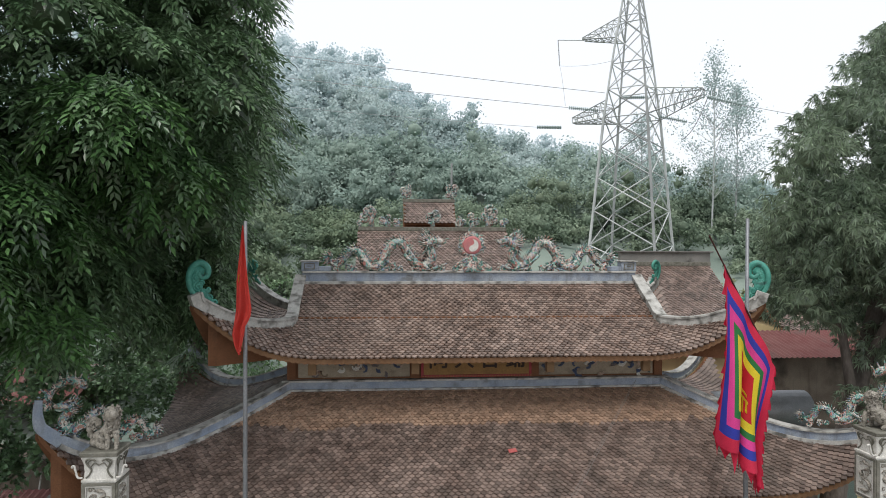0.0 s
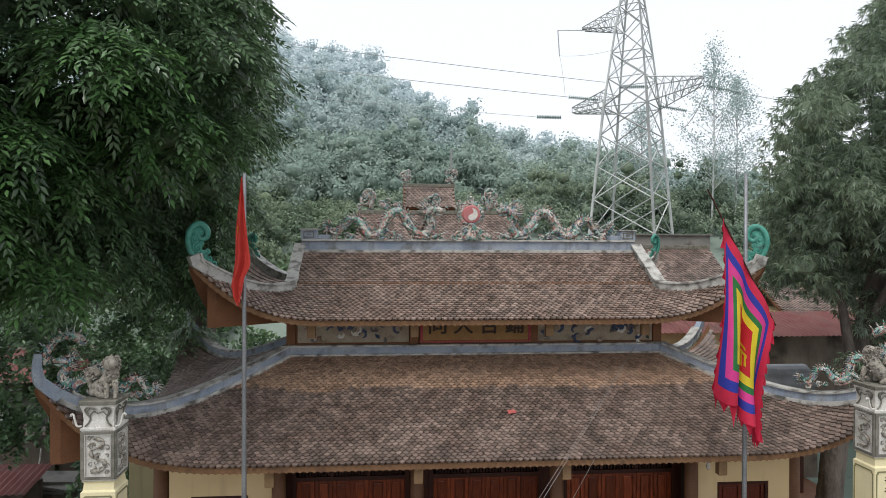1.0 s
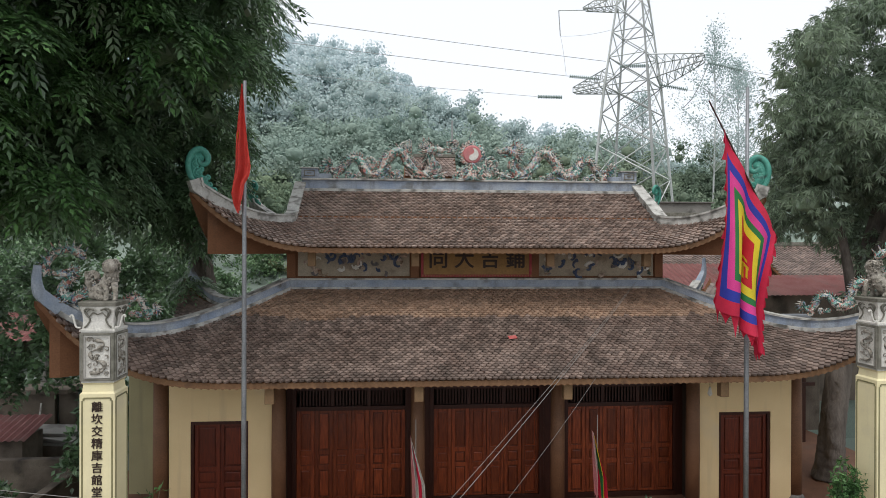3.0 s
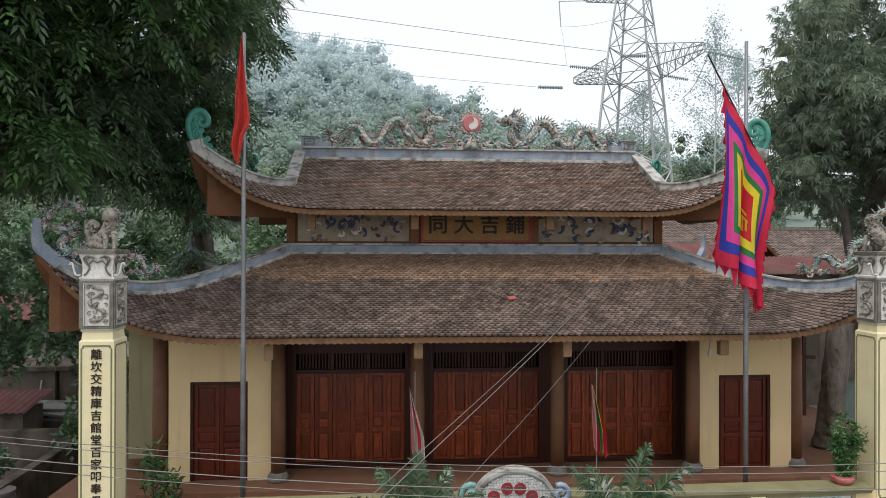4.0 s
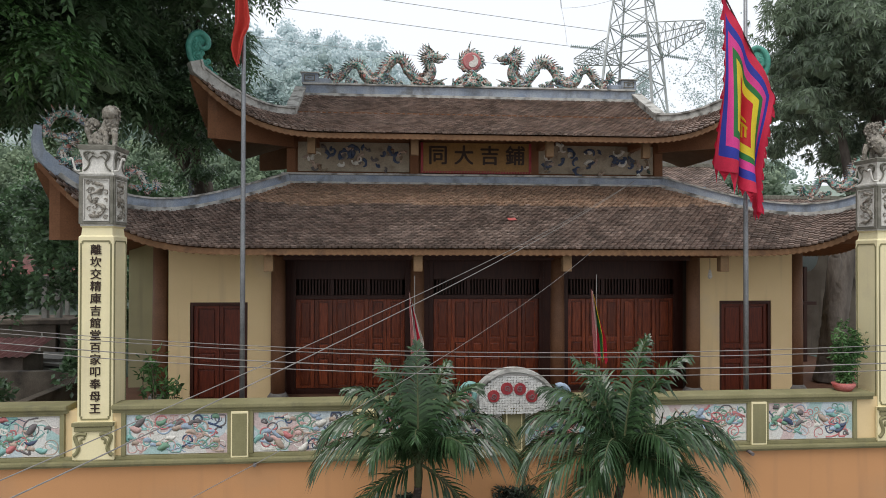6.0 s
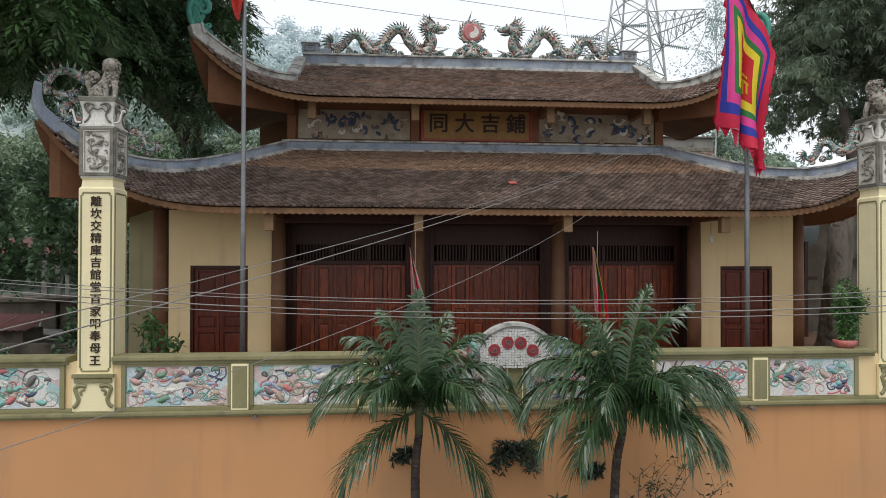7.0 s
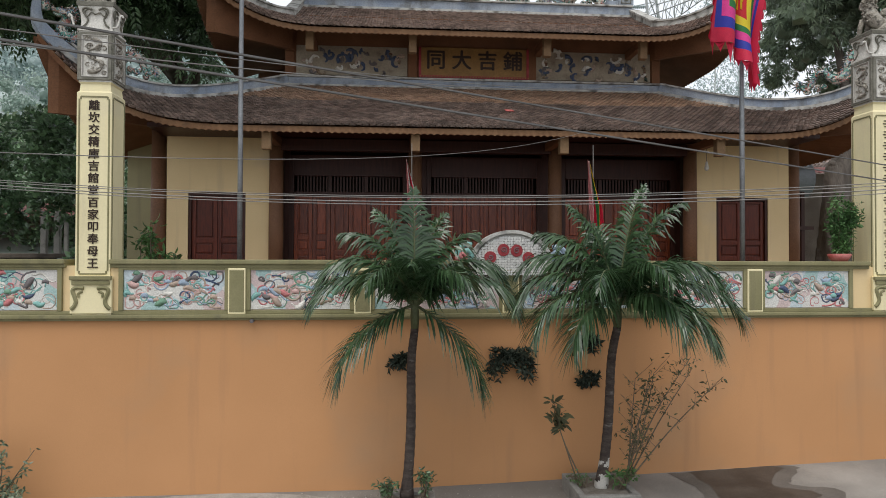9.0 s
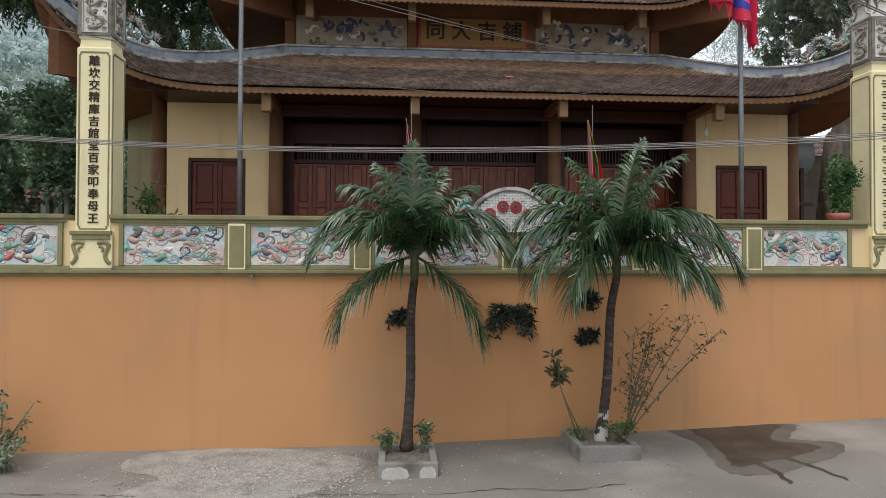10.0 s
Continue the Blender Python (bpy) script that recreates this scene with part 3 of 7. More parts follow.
def gate_pillar(x, y, words, turned):
    root = thing("gate_pillar", "tall cream gate pillar with carved white stucco capital on street wall", "pillar", "gate pillars")
    root.matrix_world = pose(x, y, 0, 0, 0, 0.55)
    part("shaft", taper([(2.78, 0.29), (2.90, 0.29), (2.92, 0.262), (6.30, 0.262), (6.33, 0.235), (6.44, 0.225), (6.47, 0.25)]), "pale", root)
    # stepped frames on the two seen faces
    for rot in (0, 90, -90):
        m = pose(0, 0, 0, 0, 0, rot)
        f = bmesh.new()
        for a, b, c, d in ((-0.235, -0.212, 3.52, 6.20), (0.212, 0.235, 3.52, 6.20), (-0.20, 0.20, 6.225, 6.248), (-0.20, 0.20, 3.46, 3.483), (-0.215, -0.19, 6.195, 6.235), (0.19, 0.215, 6.195, 6.235), (-0.215, -0.19, 3.475, 3.52), (0.19, 0.215, 3.475, 3.52)):
            box(a, b, -0.272, -0.255, c, d, 0.004, f, m)
        part("shaft_frame", f, "olive", root)
        g = bmesh.new()
        for a, b, c, d in ((-0.25, -0.20, 6.50, 7.25), (0.20, 0.25, 6.50, 7.25), (-0.20, 0.20, 6.50, 6.54), (-0.20, 0.20, 7.21, 7.25)):
            box(a, b, -0.272, -0.245, c, d, 0.006, g, m)
        part("capital_frame", g, "carve_dark", root)
        w = bmesh.new()
        for a, b, c, d in ((-0.197, -0.182, 6.545, 7.205), (0.182, 0.197, 6.545, 7.205), (-0.18, 0.18, 6.545, 6.56), (-0.18, 0.18, 7.19, 7.205)):
            box(a, b, -0.278, -0.245, c, d, 0.003, w, m)
        part("white_moulding", w, "lime", root)
        # carved beast in the panel: coiling tubes
        rs = random.Random(5 + rot)
        c = bmesh.new()
        path = [(-0.10, 6.62), (0.08, 6.66), (0.10, 6.78), (-0.06, 6.84), (-0.10, 6.95), (0.05, 7.02), (0.09, 7.10), (-0.03, 7.14)]
        tube([m @ Vector((p.x, -0.262, p.z)) for p in smooth_path([(a, 0, b) for a, b in path], 5)], [0.022 + 0.012 * math.sin(i * 0.8) for i in range(36)], 6, c)
        for k in range(26):
            cx, cz = rs.uniform(-0.14, 0.14), rs.uniform(6.60, 7.15)
            tube([m @ Vector((q[0], -0.258, q[2])) for q in spiral(cx, cz, rs.uniform(0.02, 0.05), rs.uniform(0.6, 1.3), rs.uniform(0, 6), rs.choice((-1, 1)), 9)], rs.uniform(0.006, 0.012), 5, c)
        part("carved_beast", c, "lion", root, smooth=True)
        # flared lotus field above
        s = bmesh.new()
        for sx in (-1, 1):
            tube([m @ Vector((sx * p.x, -p.y, p.z)) for p in smooth_path([(0.05, 0.262, 7.60), (0.13, 0.268, 7.63), (0.19, 0.262, 7.60), (0.17, 0.245, 7.53), (0.12, 0.235, 7.46), (0.15, 0.238, 7.38), (0.20, 0.245, 7.33)], 4)], 0.014, 5, s)
            tube([m @ Vector((sx * p.x, -p.y, p.z)) for p in smooth_path([(0.10, 0.262, 7.62), (0.16, 0.262, 7.57), (0.13, 0.246, 7.50), (0.07, 0.25, 7.56), (0.0, 0.25, 7.53)], 4)], 0.010, 5, s)
        part("lotus_scroll", s, "carve_dark", root, smooth=True)
    part("capital", taper([(6.472, 0.245), (7.27, 0.25)]), "stucco", root, "carved white stucco capital block")
    part("flare", taper([(7.27, 0.265), (7.30, 0.265), (7.31, 0.235), (7.42, 0.225), (7.55, 0.235), (7.64, 0.262), (7.66, 0.262)]), "stucco", root)
    part("top_slab", taper([(7.66, 0.275), (7.72, 0.285), (7.735, 0.27)]), "carve_dark", root)
    # scrolled foot console on the wall
    part("console", box(-0.31, 0.31, -0.32, -0.26, 2.86, 3.44, 0.01), "pale", root)
    f = bmesh.new()
    box(-0.31, 0.31, -0.36, -0.30, 3.38, 3.44, 0.01, f)
    box(-0.28, 0.28, -0.345, -0.30, 3.30, 3.37, 0.01, f)
    for sx in (-1, 1):
        tube([(sx * p.x, -0.318, p.z) for p in smooth_path([(0.10, 0, 3.25), (0.20, 0, 3.26), (0.265, 0, 3.22), (0.235, 0, 3.12), (0.215, 0, 3.04), (0.245, 0, 2.97), (0.29, 0, 2.93)], 4)], 0.034, 6, f)
        tube([(sx * p.x, -0.318, p.z) for p in smooth_path([(0.12, 0, 3.20), (0.18, 0, 3.17), (0.17, 0, 3.11)], 4)], 0.022, 6, f)
    part("console_scroll", f, "olive", root)
    for i, ch in enumerate(words):
        me = text_mesh(ch, 0.172)
        ob = part("character", me, "ink", root)
        ob.location = (0.0, -0.267, 6.09 - i * 0.1895)
    if not words:
        for i in range(14):
            for dz, w in ((0.05, 0.06), (0.0, 0.075), (-0.05, 0.05)):
                part("stroke", box(-w, w, -0.272, -0.262, 6.09 - i * 0.1895 + dz - 0.008, 6.09 - i * 0.1895 + dz + 0.008), "ink", root)
    for sx in (-1, 1):
        part("curl", tube([(sx * (0.27 + p.x), -0.24, 7.33 + p.z) for p in smooth_path([(-0.02, 0, 0.0), (0.05, 0, 0.01), (0.08, 0, 0.10), (0.10, 0, 0.18), (0.13, 0, 0.19), (0.14, 0, 0.16)], 4)], 0.016, 6), "stucco", root, smooth=True)
    lion = part("guardian_lion", lion_mesh(), "lion", smooth=True)
    lion.matrix_world = pose(x, y, 7.735, 0, 0, 0) @ pose(0, 0, 0, 0, 0, 180 if turned else 0) @ Matrix.Scale(1.0, 4)
    tagged(lion, "weathered grey stone lion sitting on gate pillar", "statue", "pillar lions")


WORDS = "\u96e2\u574e\u4ea4\u7cbe\u5eab\u5409\u9928\u5802\u767e\u5bb6\u53e9\u5949\u6bcd\u738b"
gate_pillar(-4.47, 10.85, WORDS, False)
gate_pillar(8.73, 10.98, "", True)


# ---------------- temple ----------------


class Slope:
    """One curved roof face. along: coordinate parallel to the eave, from the middle; v: 0 at the eave, 1 at the top."""

    def __init__(self, place, hw0, hw1, run, z0, z1, lift, start, power, knee=1.0, sag=0.06, flare=0.0, fall=4.0):
        self.place, self.hw0, self.hw1, self.run, self.z0, self.z1 = place, hw0, hw1, run, z0, z1
        self.lift, self.start, self.power, self.knee, self.sag, self.flare, self.fall = lift, start, power, knee, sag, flare, fall

    def hw(self, v):
        if v >= self.knee:
            return self.hw1
        return self.hw0 + (self.hw1 - self.hw0) * v / self.knee

    def local(self, a, v):
        w = self.hw(v)
        fade = max(0.0, 1 - v / self.knee)
        s0 = self.start + (w - self.hw0) * 0.55
        t = max(0.0, (abs(a) - s0) / max(0.3, w - s0))
        up = self.lift * t ** self.power * fade ** self.fall
        return a, self.run * v - self.flare * t ** 3 * fade, self.z0 + (self.z1 - self.z0) * v - self.sag * math.sin(math.pi * v) + up

    def at(self, a, v, off=0.0):
        p = Vector(self.local(a, v))
        q, r = Vector(self.local(a + 0.02, v)), Vector(self.local(a, v + 0.01))
        n = (q - p).cross(r - p).normalized()
        return self.place @ (p + n * off)

    def axes(self, a, v):
        p, q, r = Vector(self.local(a, v)), Vector(self.local(a + 0.02, v)), Vector(self.local(a, v + 0.01))
        x, n = (q - p).normalized(), (q - p).cross(r - p).normalized()
        y = n.cross(x)
        m = Matrix((x, y, n)).transposed().to_4x4()
        m.translation = p
        return self.place @ m


def tile_shape(w, L):
    """A flat clay scale with a rounded point, lifted at its lower end."""
    out = [(-w / 2, 0.60 * L), (-w / 2, -0.12 * L), (-w * 0.30, -0.54 * L), (0, -0.86 * L), (w * 0.30, -0.54 * L), (w / 2, -0.12 * L), (w / 2, 0.60 * L)]
    top = [(x, y, 0.056 - 0.048 * (y / L + 0.86) / 1.41) for x, y in out]
    low = [(x, y, z - 0.040) for x, y, z in top]
    faces = [tuple(range(7))[::-1], (0, 1, 8, 7), (1, 2, 9, 8), (2, 3, 10, 9), (3, 4, 11, 10), (4, 5, 12, 11), (5, 6, 13, 12)]
    faces[0] = (0, 1, 2, 3, 4, 5, 6)
    return np.array(top + low), faces


def lay_tiles(slope, roof, w, gap, singles=None, dry=9.0, clay="tile"):
    """Rows of scales over a slope; those inside the stretch `singles` are objects of their own, the rest one joined mesh."""
    length = math.hypot(slope.run, slope.z1 - slope.z0)
    rows = int(length / gap)
    shape, faces = tile_shape(w * 0.97, gap * 1.25)
    hom = np.c_[shape, np.ones(len(shape))]
    V, F, dusty = [], [], []
    one = raw("roof_tile", shape, faces) if singles else None
    if one:
        one.materials.append(M[clay + "_piece"])
    rs = random.Random(3)
    for r in range(rows + 1):
        v = (r * gap + 0.02) / length
        if v > 0.995:
            continue
        hw = slope.hw(v) - 0.05
        n = int(2 * hw / w) + 1
        for c in range(-n // 2 - 1, n // 2 + 2):
            a = c * w + (w / 2 if r % 2 else 0)
            if abs(a) > hw:
                continue
            m = slope.axes(a + rs.uniform(-0.006, 0.006), v) @ pose(0, 0, rs.uniform(0, 0.006), rs.uniform(-2.5, 2.5), rs.uniform(-3.5, 3.5), rs.uniform(-5, 5))
            if singles and singles[0] < a < singles[1] and singles[2] <= r < singles[3]:
                ob = new("roof_tile", one)
                ob.parent = roof
                ob.matrix_world = m
            else:
                b = len(V) * 14
                V.append(hom @ np.array(m).T)
                F += [tuple(b + k for k in f) for f in faces]
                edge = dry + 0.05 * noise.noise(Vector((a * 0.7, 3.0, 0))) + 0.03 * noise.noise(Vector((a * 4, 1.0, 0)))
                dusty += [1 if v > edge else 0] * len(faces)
    me = raw("roof_tiles", np.concatenate(V)[:, :3], F)
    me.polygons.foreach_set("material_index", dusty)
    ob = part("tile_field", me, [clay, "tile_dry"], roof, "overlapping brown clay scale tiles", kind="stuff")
    return ob


def roof_base(slope, roof, nu=60, nv=10):
    """The boarding under the tiles, as a closed slab."""
    top = grid(lambda u, v: slope.at((2 * u - 1) * slope.hw(v * 0.998), v, -0.035), nu, nv)
    ret = bmesh.ops.extrude_face_region(top, geom=top.faces[:])
    for e in ret["geom"]:
        if isinstance(e, bmesh.types.BMVert):
            e.co.z -= 0.10
    bmesh.ops.recalc_face_normals(top, faces=top.faces)
    part("roof_boarding", top, "rust", roof)


LOW_Y = 12.05
lower_roof = thing("lower_roof", "wide lower roof of weathered brown clay tiles with blue plaster hips", "roof")
lower = {
    "front": Slope(pose(XC, LOW_Y, 0), 8.12, 4.37, 3.05, 6.16, 7.65, 1.50, 4.4, 3.4, flare=0.15),
    "back": Slope(pose(XC, 20.45, 0, 0, 0, 180), 8.12, 4.37, 3.05, 6.16, 7.65, 1.50, 4.4, 3.4, flare=0.15),
    "left": Slope(pose(XC - 8.12, 16.25, 0, 0, 0, -90), 4.20, 1.15, 3.75, 6.16, 7.65, 1.50, 0.8, 3.4, flare=0.15),
    "right": Slope(pose(XC + 8.12, 16.25, 0, 0, 0, 90), 4.20, 1.15, 3.75, 6.16, 7.65, 1.50, 0.8, 3.4, flare=0.15),
}
UP_Y = 13.80
RIDGE_Y = 16.61
upper_roof = thing("upper_roof", "upper hip-and-gable roof of brown clay tiles with pale ridge", "roof")
upper = {
    "front": Slope(pose(XC, UP_Y, 0), 6.05, 4.30, 2.81, 8.60, 10.03, 1.15, 3.3, 2.6, knee=0.42, sag=0.05, flare=0.1, fall=1.7),
    "back": Slope(pose(XC, 19.42, 0, 0, 0, 180), 6.05, 4.30, 2.81, 8.60, 10.03, 1.15, 3.3, 2.6, knee=0.42, sag=0.05, flare=0.1, fall=1.7),
    "left": Slope(pose(XC - 6.05, RIDGE_Y, 0, 0, 0, -90), 2.81, 1.63, 1.72, 8.60, 9.20, 1.15, 0.5, 2.6, sag=0.03, flare=0.1, fall=1.7),
    "right": Slope(pose(XC + 6.05, RIDGE_Y, 0, 0, 0, 90), 2.81, 1.63, 1.72, 8.60, 9.20, 1.15, 0.5, 2.6, sag=0.03, flare=0.1, fall=1.7),
}
for s in lower.values():
    roof_base(s, lower_roof)
for s in upper.values():
    roof_base(s, upper_roof)


# eave boards with a scalloped lower edge, and brown soffits
def eave_board(slope, roof, n=120):
    pts = [slope.at(-slope.hw0 + 2 * slope.hw0 * i / n, 0.0, 0.0) + Vector((0, 0, -0.10)) for i in range(n + 1)]
    bm = bmesh.new()
    inward = slope.place.to_3x3() @ Vector((0, 1, 0))
    for p0, p1 in zip(pts, pts[1:]):
        q = [p0 + Vector((0, 0, 0.07)), p1 + Vector((0, 0, 0.07)), p1 - Vector((0, 0, 0.015)), (p0 + p1) / 2 - Vector((0, 0, 0.05)), p0 - Vector((0, 0, 0.015))]
        a = [bm.verts.new(v + inward * 0.01) for v in q]
        b = [bm.verts.new(v + inward * 0.045) for v in q]
        bm.faces.new(a[::-1])
        bm.faces.new(b)
        for k in range(5):
            bm.faces.new((a[k], a[(k + 1) % 5], b[(k + 1) % 5], b[k]))
    part("eave_board", bm, "eave", roof, "scalloped brown eave board")


for s in (lower["front"], lower["left"], lower["right"]):
    eave_board(s, lower_roof, 130 if s is lower["front"] else 60)
for s in (upper["front"], upper["left"], upper["right"]):
    eave_board(s, upper_roof, 96 if s is upper["front"] else 40)


def hip_points(slope, sign, v0=0.0, v1=1.0, n=16, off=0.02):
    return [slope.at(sign * (slope.hw(v0 + (v1 - v0) * i / n) - 0.02), v0 + (v1 - v0) * i / n, off) for i in range(n + 1)]


# plaster hip bands
for key in ("front", "back"):
    for sign in (-1, 1):
        pts = hip_points(lower[key], sign, 0.0, 1.0, 20)
        d = (pts[0] - pts[1]).normalized()
        o = Vector((d.x, d.y, 0)).normalized()
        path = smooth_path([pts[0] + o * 0.06 + Vector((0, 0, 0.62)), pts[0] + o * 0.09 + Vector((0, 0, 0.40)), pts[0] + o * 0.08 + Vector((0, 0, 0.20)), pts[0] + o * 0.02 + Vector((0, 0, 0.06))] + pts[1:], 3)
        grow = [min(1.0, 0.28 + 0.72 * i / 14) for i in range(len(path))]
        hip = part("hip_band", sweep(path, [0.20 * k for k in grow], -0.06, [0.19 * k for k in grow]), "blue", lower_roof, "pale blue weathered plaster hip band")
        part("hip_cap", sweep(path[13:], 0.27, 0.19, 0.225), "weath", hip)
        part("hip_foot", sweep(path[12:], 0.25, -0.05, 0.035), "weath", hip)
        knee = upper[key].knee
        pts = hip_points(upper[key], sign, 0.0, knee, 14)
        d = (pts[0] - pts[1]).normalized()
        tip = [pts[0] + d * 0.10 + Vector((0, 0, 0.14)), pts[0] + d * 0.04 + Vector((0, 0, 0.03))]
        rise = [upper[key].at(sign * (4.30 - 0.02), knee + (1 - knee) * i / 8, 0.02) for i in range(1, 9)]
        path = smooth_path(tip + pts[::2] + rise[1::2], 4)
        hip = part("hip_band", sweep(path, 0.20, -0.06, 0.15), "weath", upper_roof, "pale weathered plaster hip band")
        part("hip_cap", sweep(path, 0.27, 0.15, 0.19), "weath", hip)

# gable walls, main ridge with stepped ends
for sign in (-1, 1):
    x = XC + sign * 4.20
    g = bmesh.new()
    a = [g.verts.new((x + dx, y, z)) for dx in (-0.06, 0.06) for y, z in ((15.05, 9.12), (18.17, 9.12), (RIDGE_Y, 10.0))]
    g.faces.new(a[:3][::-1]), g.faces.new(a[3:])
    for k in range(3):
        g.faces.new((a[k], a[(k + 1) % 3], a[(k + 1) % 3 + 3], a[k + 3]))
    part("gable_wall", g, "rust", upper_roof)
ridge = part("ridge_band", box(XC - 4.24, XC + 4.24, 16.49, 16.73, 9.98, 10.255, 0.01), "blue", upper_roof, "pale blue plaster ridge with dark weathering")
part("ridge_cap", box(XC - 4.24, XC + 4.24, 16.44, 16.78, 10.255, 10.3, 0.01), "weath", ridge)
part("ridge_foot", box(XC - 4.24, XC + 4.24, 16.45, 16.77, 9.96, 10.045, 0.01), "weath", ridge)
for sign in (-1, 1):
    e = bmesh.new()
    c = XC + sign * 4.06
    box(c - 0.20, c + 0.20, 16.46, 16.76, 10.3, 10.535, 0.015, e)
    box(c - sign * 0.36 - 0.16, c - sign * 0.36 + 0.16, 16.47, 16.75, 10.3, 10.415, 0.015, e)
    end = part("ridge_end", e, "blue", upper_roof, "stepped ridge end block")
    k = bmesh.new()
    for a, b, q, r in ((-0.13, 0.13, 10.475, 10.495), (-0.13, 0.13, 10.345, 10.365), (-0.13, -0.11, 10.345, 10.495), (0.11, 0.13, 10.345, 10.495), (-0.05, 0.05, 10.415, 10.435)):
        box(c + a, c + b, 16.445, 16.47, q, r, 0.0, k)
    part("fret", k, "carve_dark", end)
    part("end_cap", box(c - 0.23, c + 0.23, 16.43, 16.79, 10.535, 10.565, 0.01), "weath", end)


# swirling green horns on the upper corners
def horn(x, y, z, sx, sy, size, owner=None):
    """A scrolled finial: a tall curling leaf with smaller scrolls below it."""
    bm = bmesh.new()
    curve = smooth_path([(0.42, 0, -0.30), (0.18, 0, -0.12), (0.02, 0, 0.08), (-0.02, 0, 0.32), (0.05, 0, 0.52), (0.20, 0, 0.60), (0.33, 0, 0.50), (0.33, 0, 0.36), (0.24, 0, 0.31), (0.17, 0, 0.37), (0.20, 0, 0.44)], 5)
    tube(curve, [0.03 + 0.035 * math.sin(math.pi * i / (len(curve) - 1)) ** 0.8 for i in range(len(curve))], 7, bm)
    for cx, cz, r, st in ((0.12, 0.30, 0.09, 0.5), (0.16, 0.14, 0.10, 2.0), (0.26, 0.02, 0.10, 2.4), (0.36, -0.08, 0.09, 2.0), (0.46, -0.17, 0.07, 2.2), (0.10, 0.46, 0.06, 1.0), (0.22, 0.22, 0.05, 4.0), (0.34, 0.07, 0.05, 4.0)):
        tube(spiral(cx, cz, r, 1.5, st, 1, 16), 0.024, 6, bm)
    fin = [(0.06, 0.0), (0.0, 0.3), (0.08, 0.5), (0.2, 0.54), (0.28, 0.46), (0.26, 0.36), (0.16, 0.3), (0.2, 0.15), (0.3, 0.05), (0.42, -0.12), (0.44, -0.24), (0.26, -0.1)]
    a = [bm.verts.new((p, -0.018, q)) for p, q in fin]
    b = [bm.verts.new((p, 0.018, q)) for p, q in fin]
    bm.faces.new(a), bm.faces.new(b[::-1])
    for k in range(len(fin)):
        bm.faces.new((a[k], b[k], b[(k + 1) % len(fin)], a[(k + 1) % len(fin)]))
    bmesh.ops.recalc_face_normals(bm, faces=bm.faces)
    ang = math.degrees(math.atan2(-sy, -sx))
    bm.transform(pose(x, y, z, 0, 0, ang) @ Matrix.Scale(size, 4))
    part("corner_horn", bm, "green_glaze", owner or upper_roof, "green glazed scroll finial", smooth=True)


for sx in (-1, 1):
    horn(XC + sx * 6.14, 13.72, 9.95, sx, -0.55, 1.06)
    horn(XC + sx * 6.16, 19.52, 9.98, sx, 0.55, 0.82)

# plaster band where the lower roof meets the upper wall
belt = bmesh.new()
for a, b, c, d in ((XC - 4.46, XC + 4.46, 15.03, 15.20), (XC - 4.46, XC + 4.46, 17.28, 17.45), (XC - 4.46, XC - 4.26, 15.20, 17.28), (XC + 4.26, XC + 4.46, 15.20, 17.28)):
    box(a, b, c, d, 7.60, 7.84, 0.01, belt)
belt = part("belt_band", belt, "blue", lower_roof, "blue-grey plaster band")
cap = bmesh.new()
box(XC - 4.50, XC + 4.50, 14.99, 15.20, 7.84, 7.885, 0.01, cap)
box(XC - 4.50, XC + 4.50, 14.98, 15.20, 7.64, 7.685, 0.01, cap)
part("belt_cap", cap, "weath", belt)

# upper storey: wall, frieze panels, sign, hanging brackets
up = thing("upper_storey", "narrow upper wall with painted frieze and gold sign", "wall")
part("storey_wall", box(XC - 4.40, XC + 4.40, 15.15, 17.5, 7.7, 9.3), "rust", up)
for a, b in ((-4.15, -1.62), (1.36, 4.15)):
    fp = part("frieze_panel", box(XC + a, XC + b, 15.115, 15.16, 7.93, 8.60, 0.008), "frieze_ground", up, "faded painted frieze of clouds and beasts")
    rs = random.Random(int(a * 10))
    for k in range(38):
        cx, cz = XC + rs.uniform(a + 0.15, b - 0.15), rs.uniform(8.02, 8.5)
        scroll = tube([(q[0], 15.112, q[2]) for q in spiral(cx, cz, rs.uniform(0.07, 0.20), rs.uniform(0.25, 0.6), rs.uniform(0, 6), rs.choice((-1, 1)), 12)], [rs.uniform(0.03, 0.055) * (1 - 0.8 * i / 12) + 0.006 for i in range(13)], 6)
        part("frieze_scroll", scroll, rs.choice(("r_navy", "r_dark", "fresco", "r_navy", "stucco", "r_tan")), fp)
for a in (-4.40, -1.60, 1.20, 4.18):
    part("frieze_post", box(XC + a, XC + a + 0.20, 15.1, 15.16, 7.89, 8.75, 0.01), "rust", up)
sign = thing("sign_board", "gold painted sign board with four dark characters under upper eave", "sign")
part("board", box(0.77, 3.35, 15.085, 15.13, 7.91, 8.62, 0.01), "gold", sign)
sf = bmesh.new()
for a, b, c, d in ((0.77, 3.35, 7.91, 7.965), (0.77, 0.83, 7.965, 8.62), (3.29, 3.35, 7.965, 8.62)):
    box(a, b, 15.065, 15.09, c, d, 0.008, sf)
part("sign_frame", sf, "red_glaze", sign)
for i in range(40):
    part("sign_stud", box(0.80 + i * 0.0645, 0.83 + i * 0.0645, 15.055, 15.068, 7.925, 7.95), "gold", sign)
for i, ch in enumerate("\u540c\u5927\u5409\u92ea"):
    ob = part("character", text_mesh(ch, 0.47, bold=0.011), "ink", sign)
    ob.location = (1.17 + i * 0.60, 15.078, 8.30)


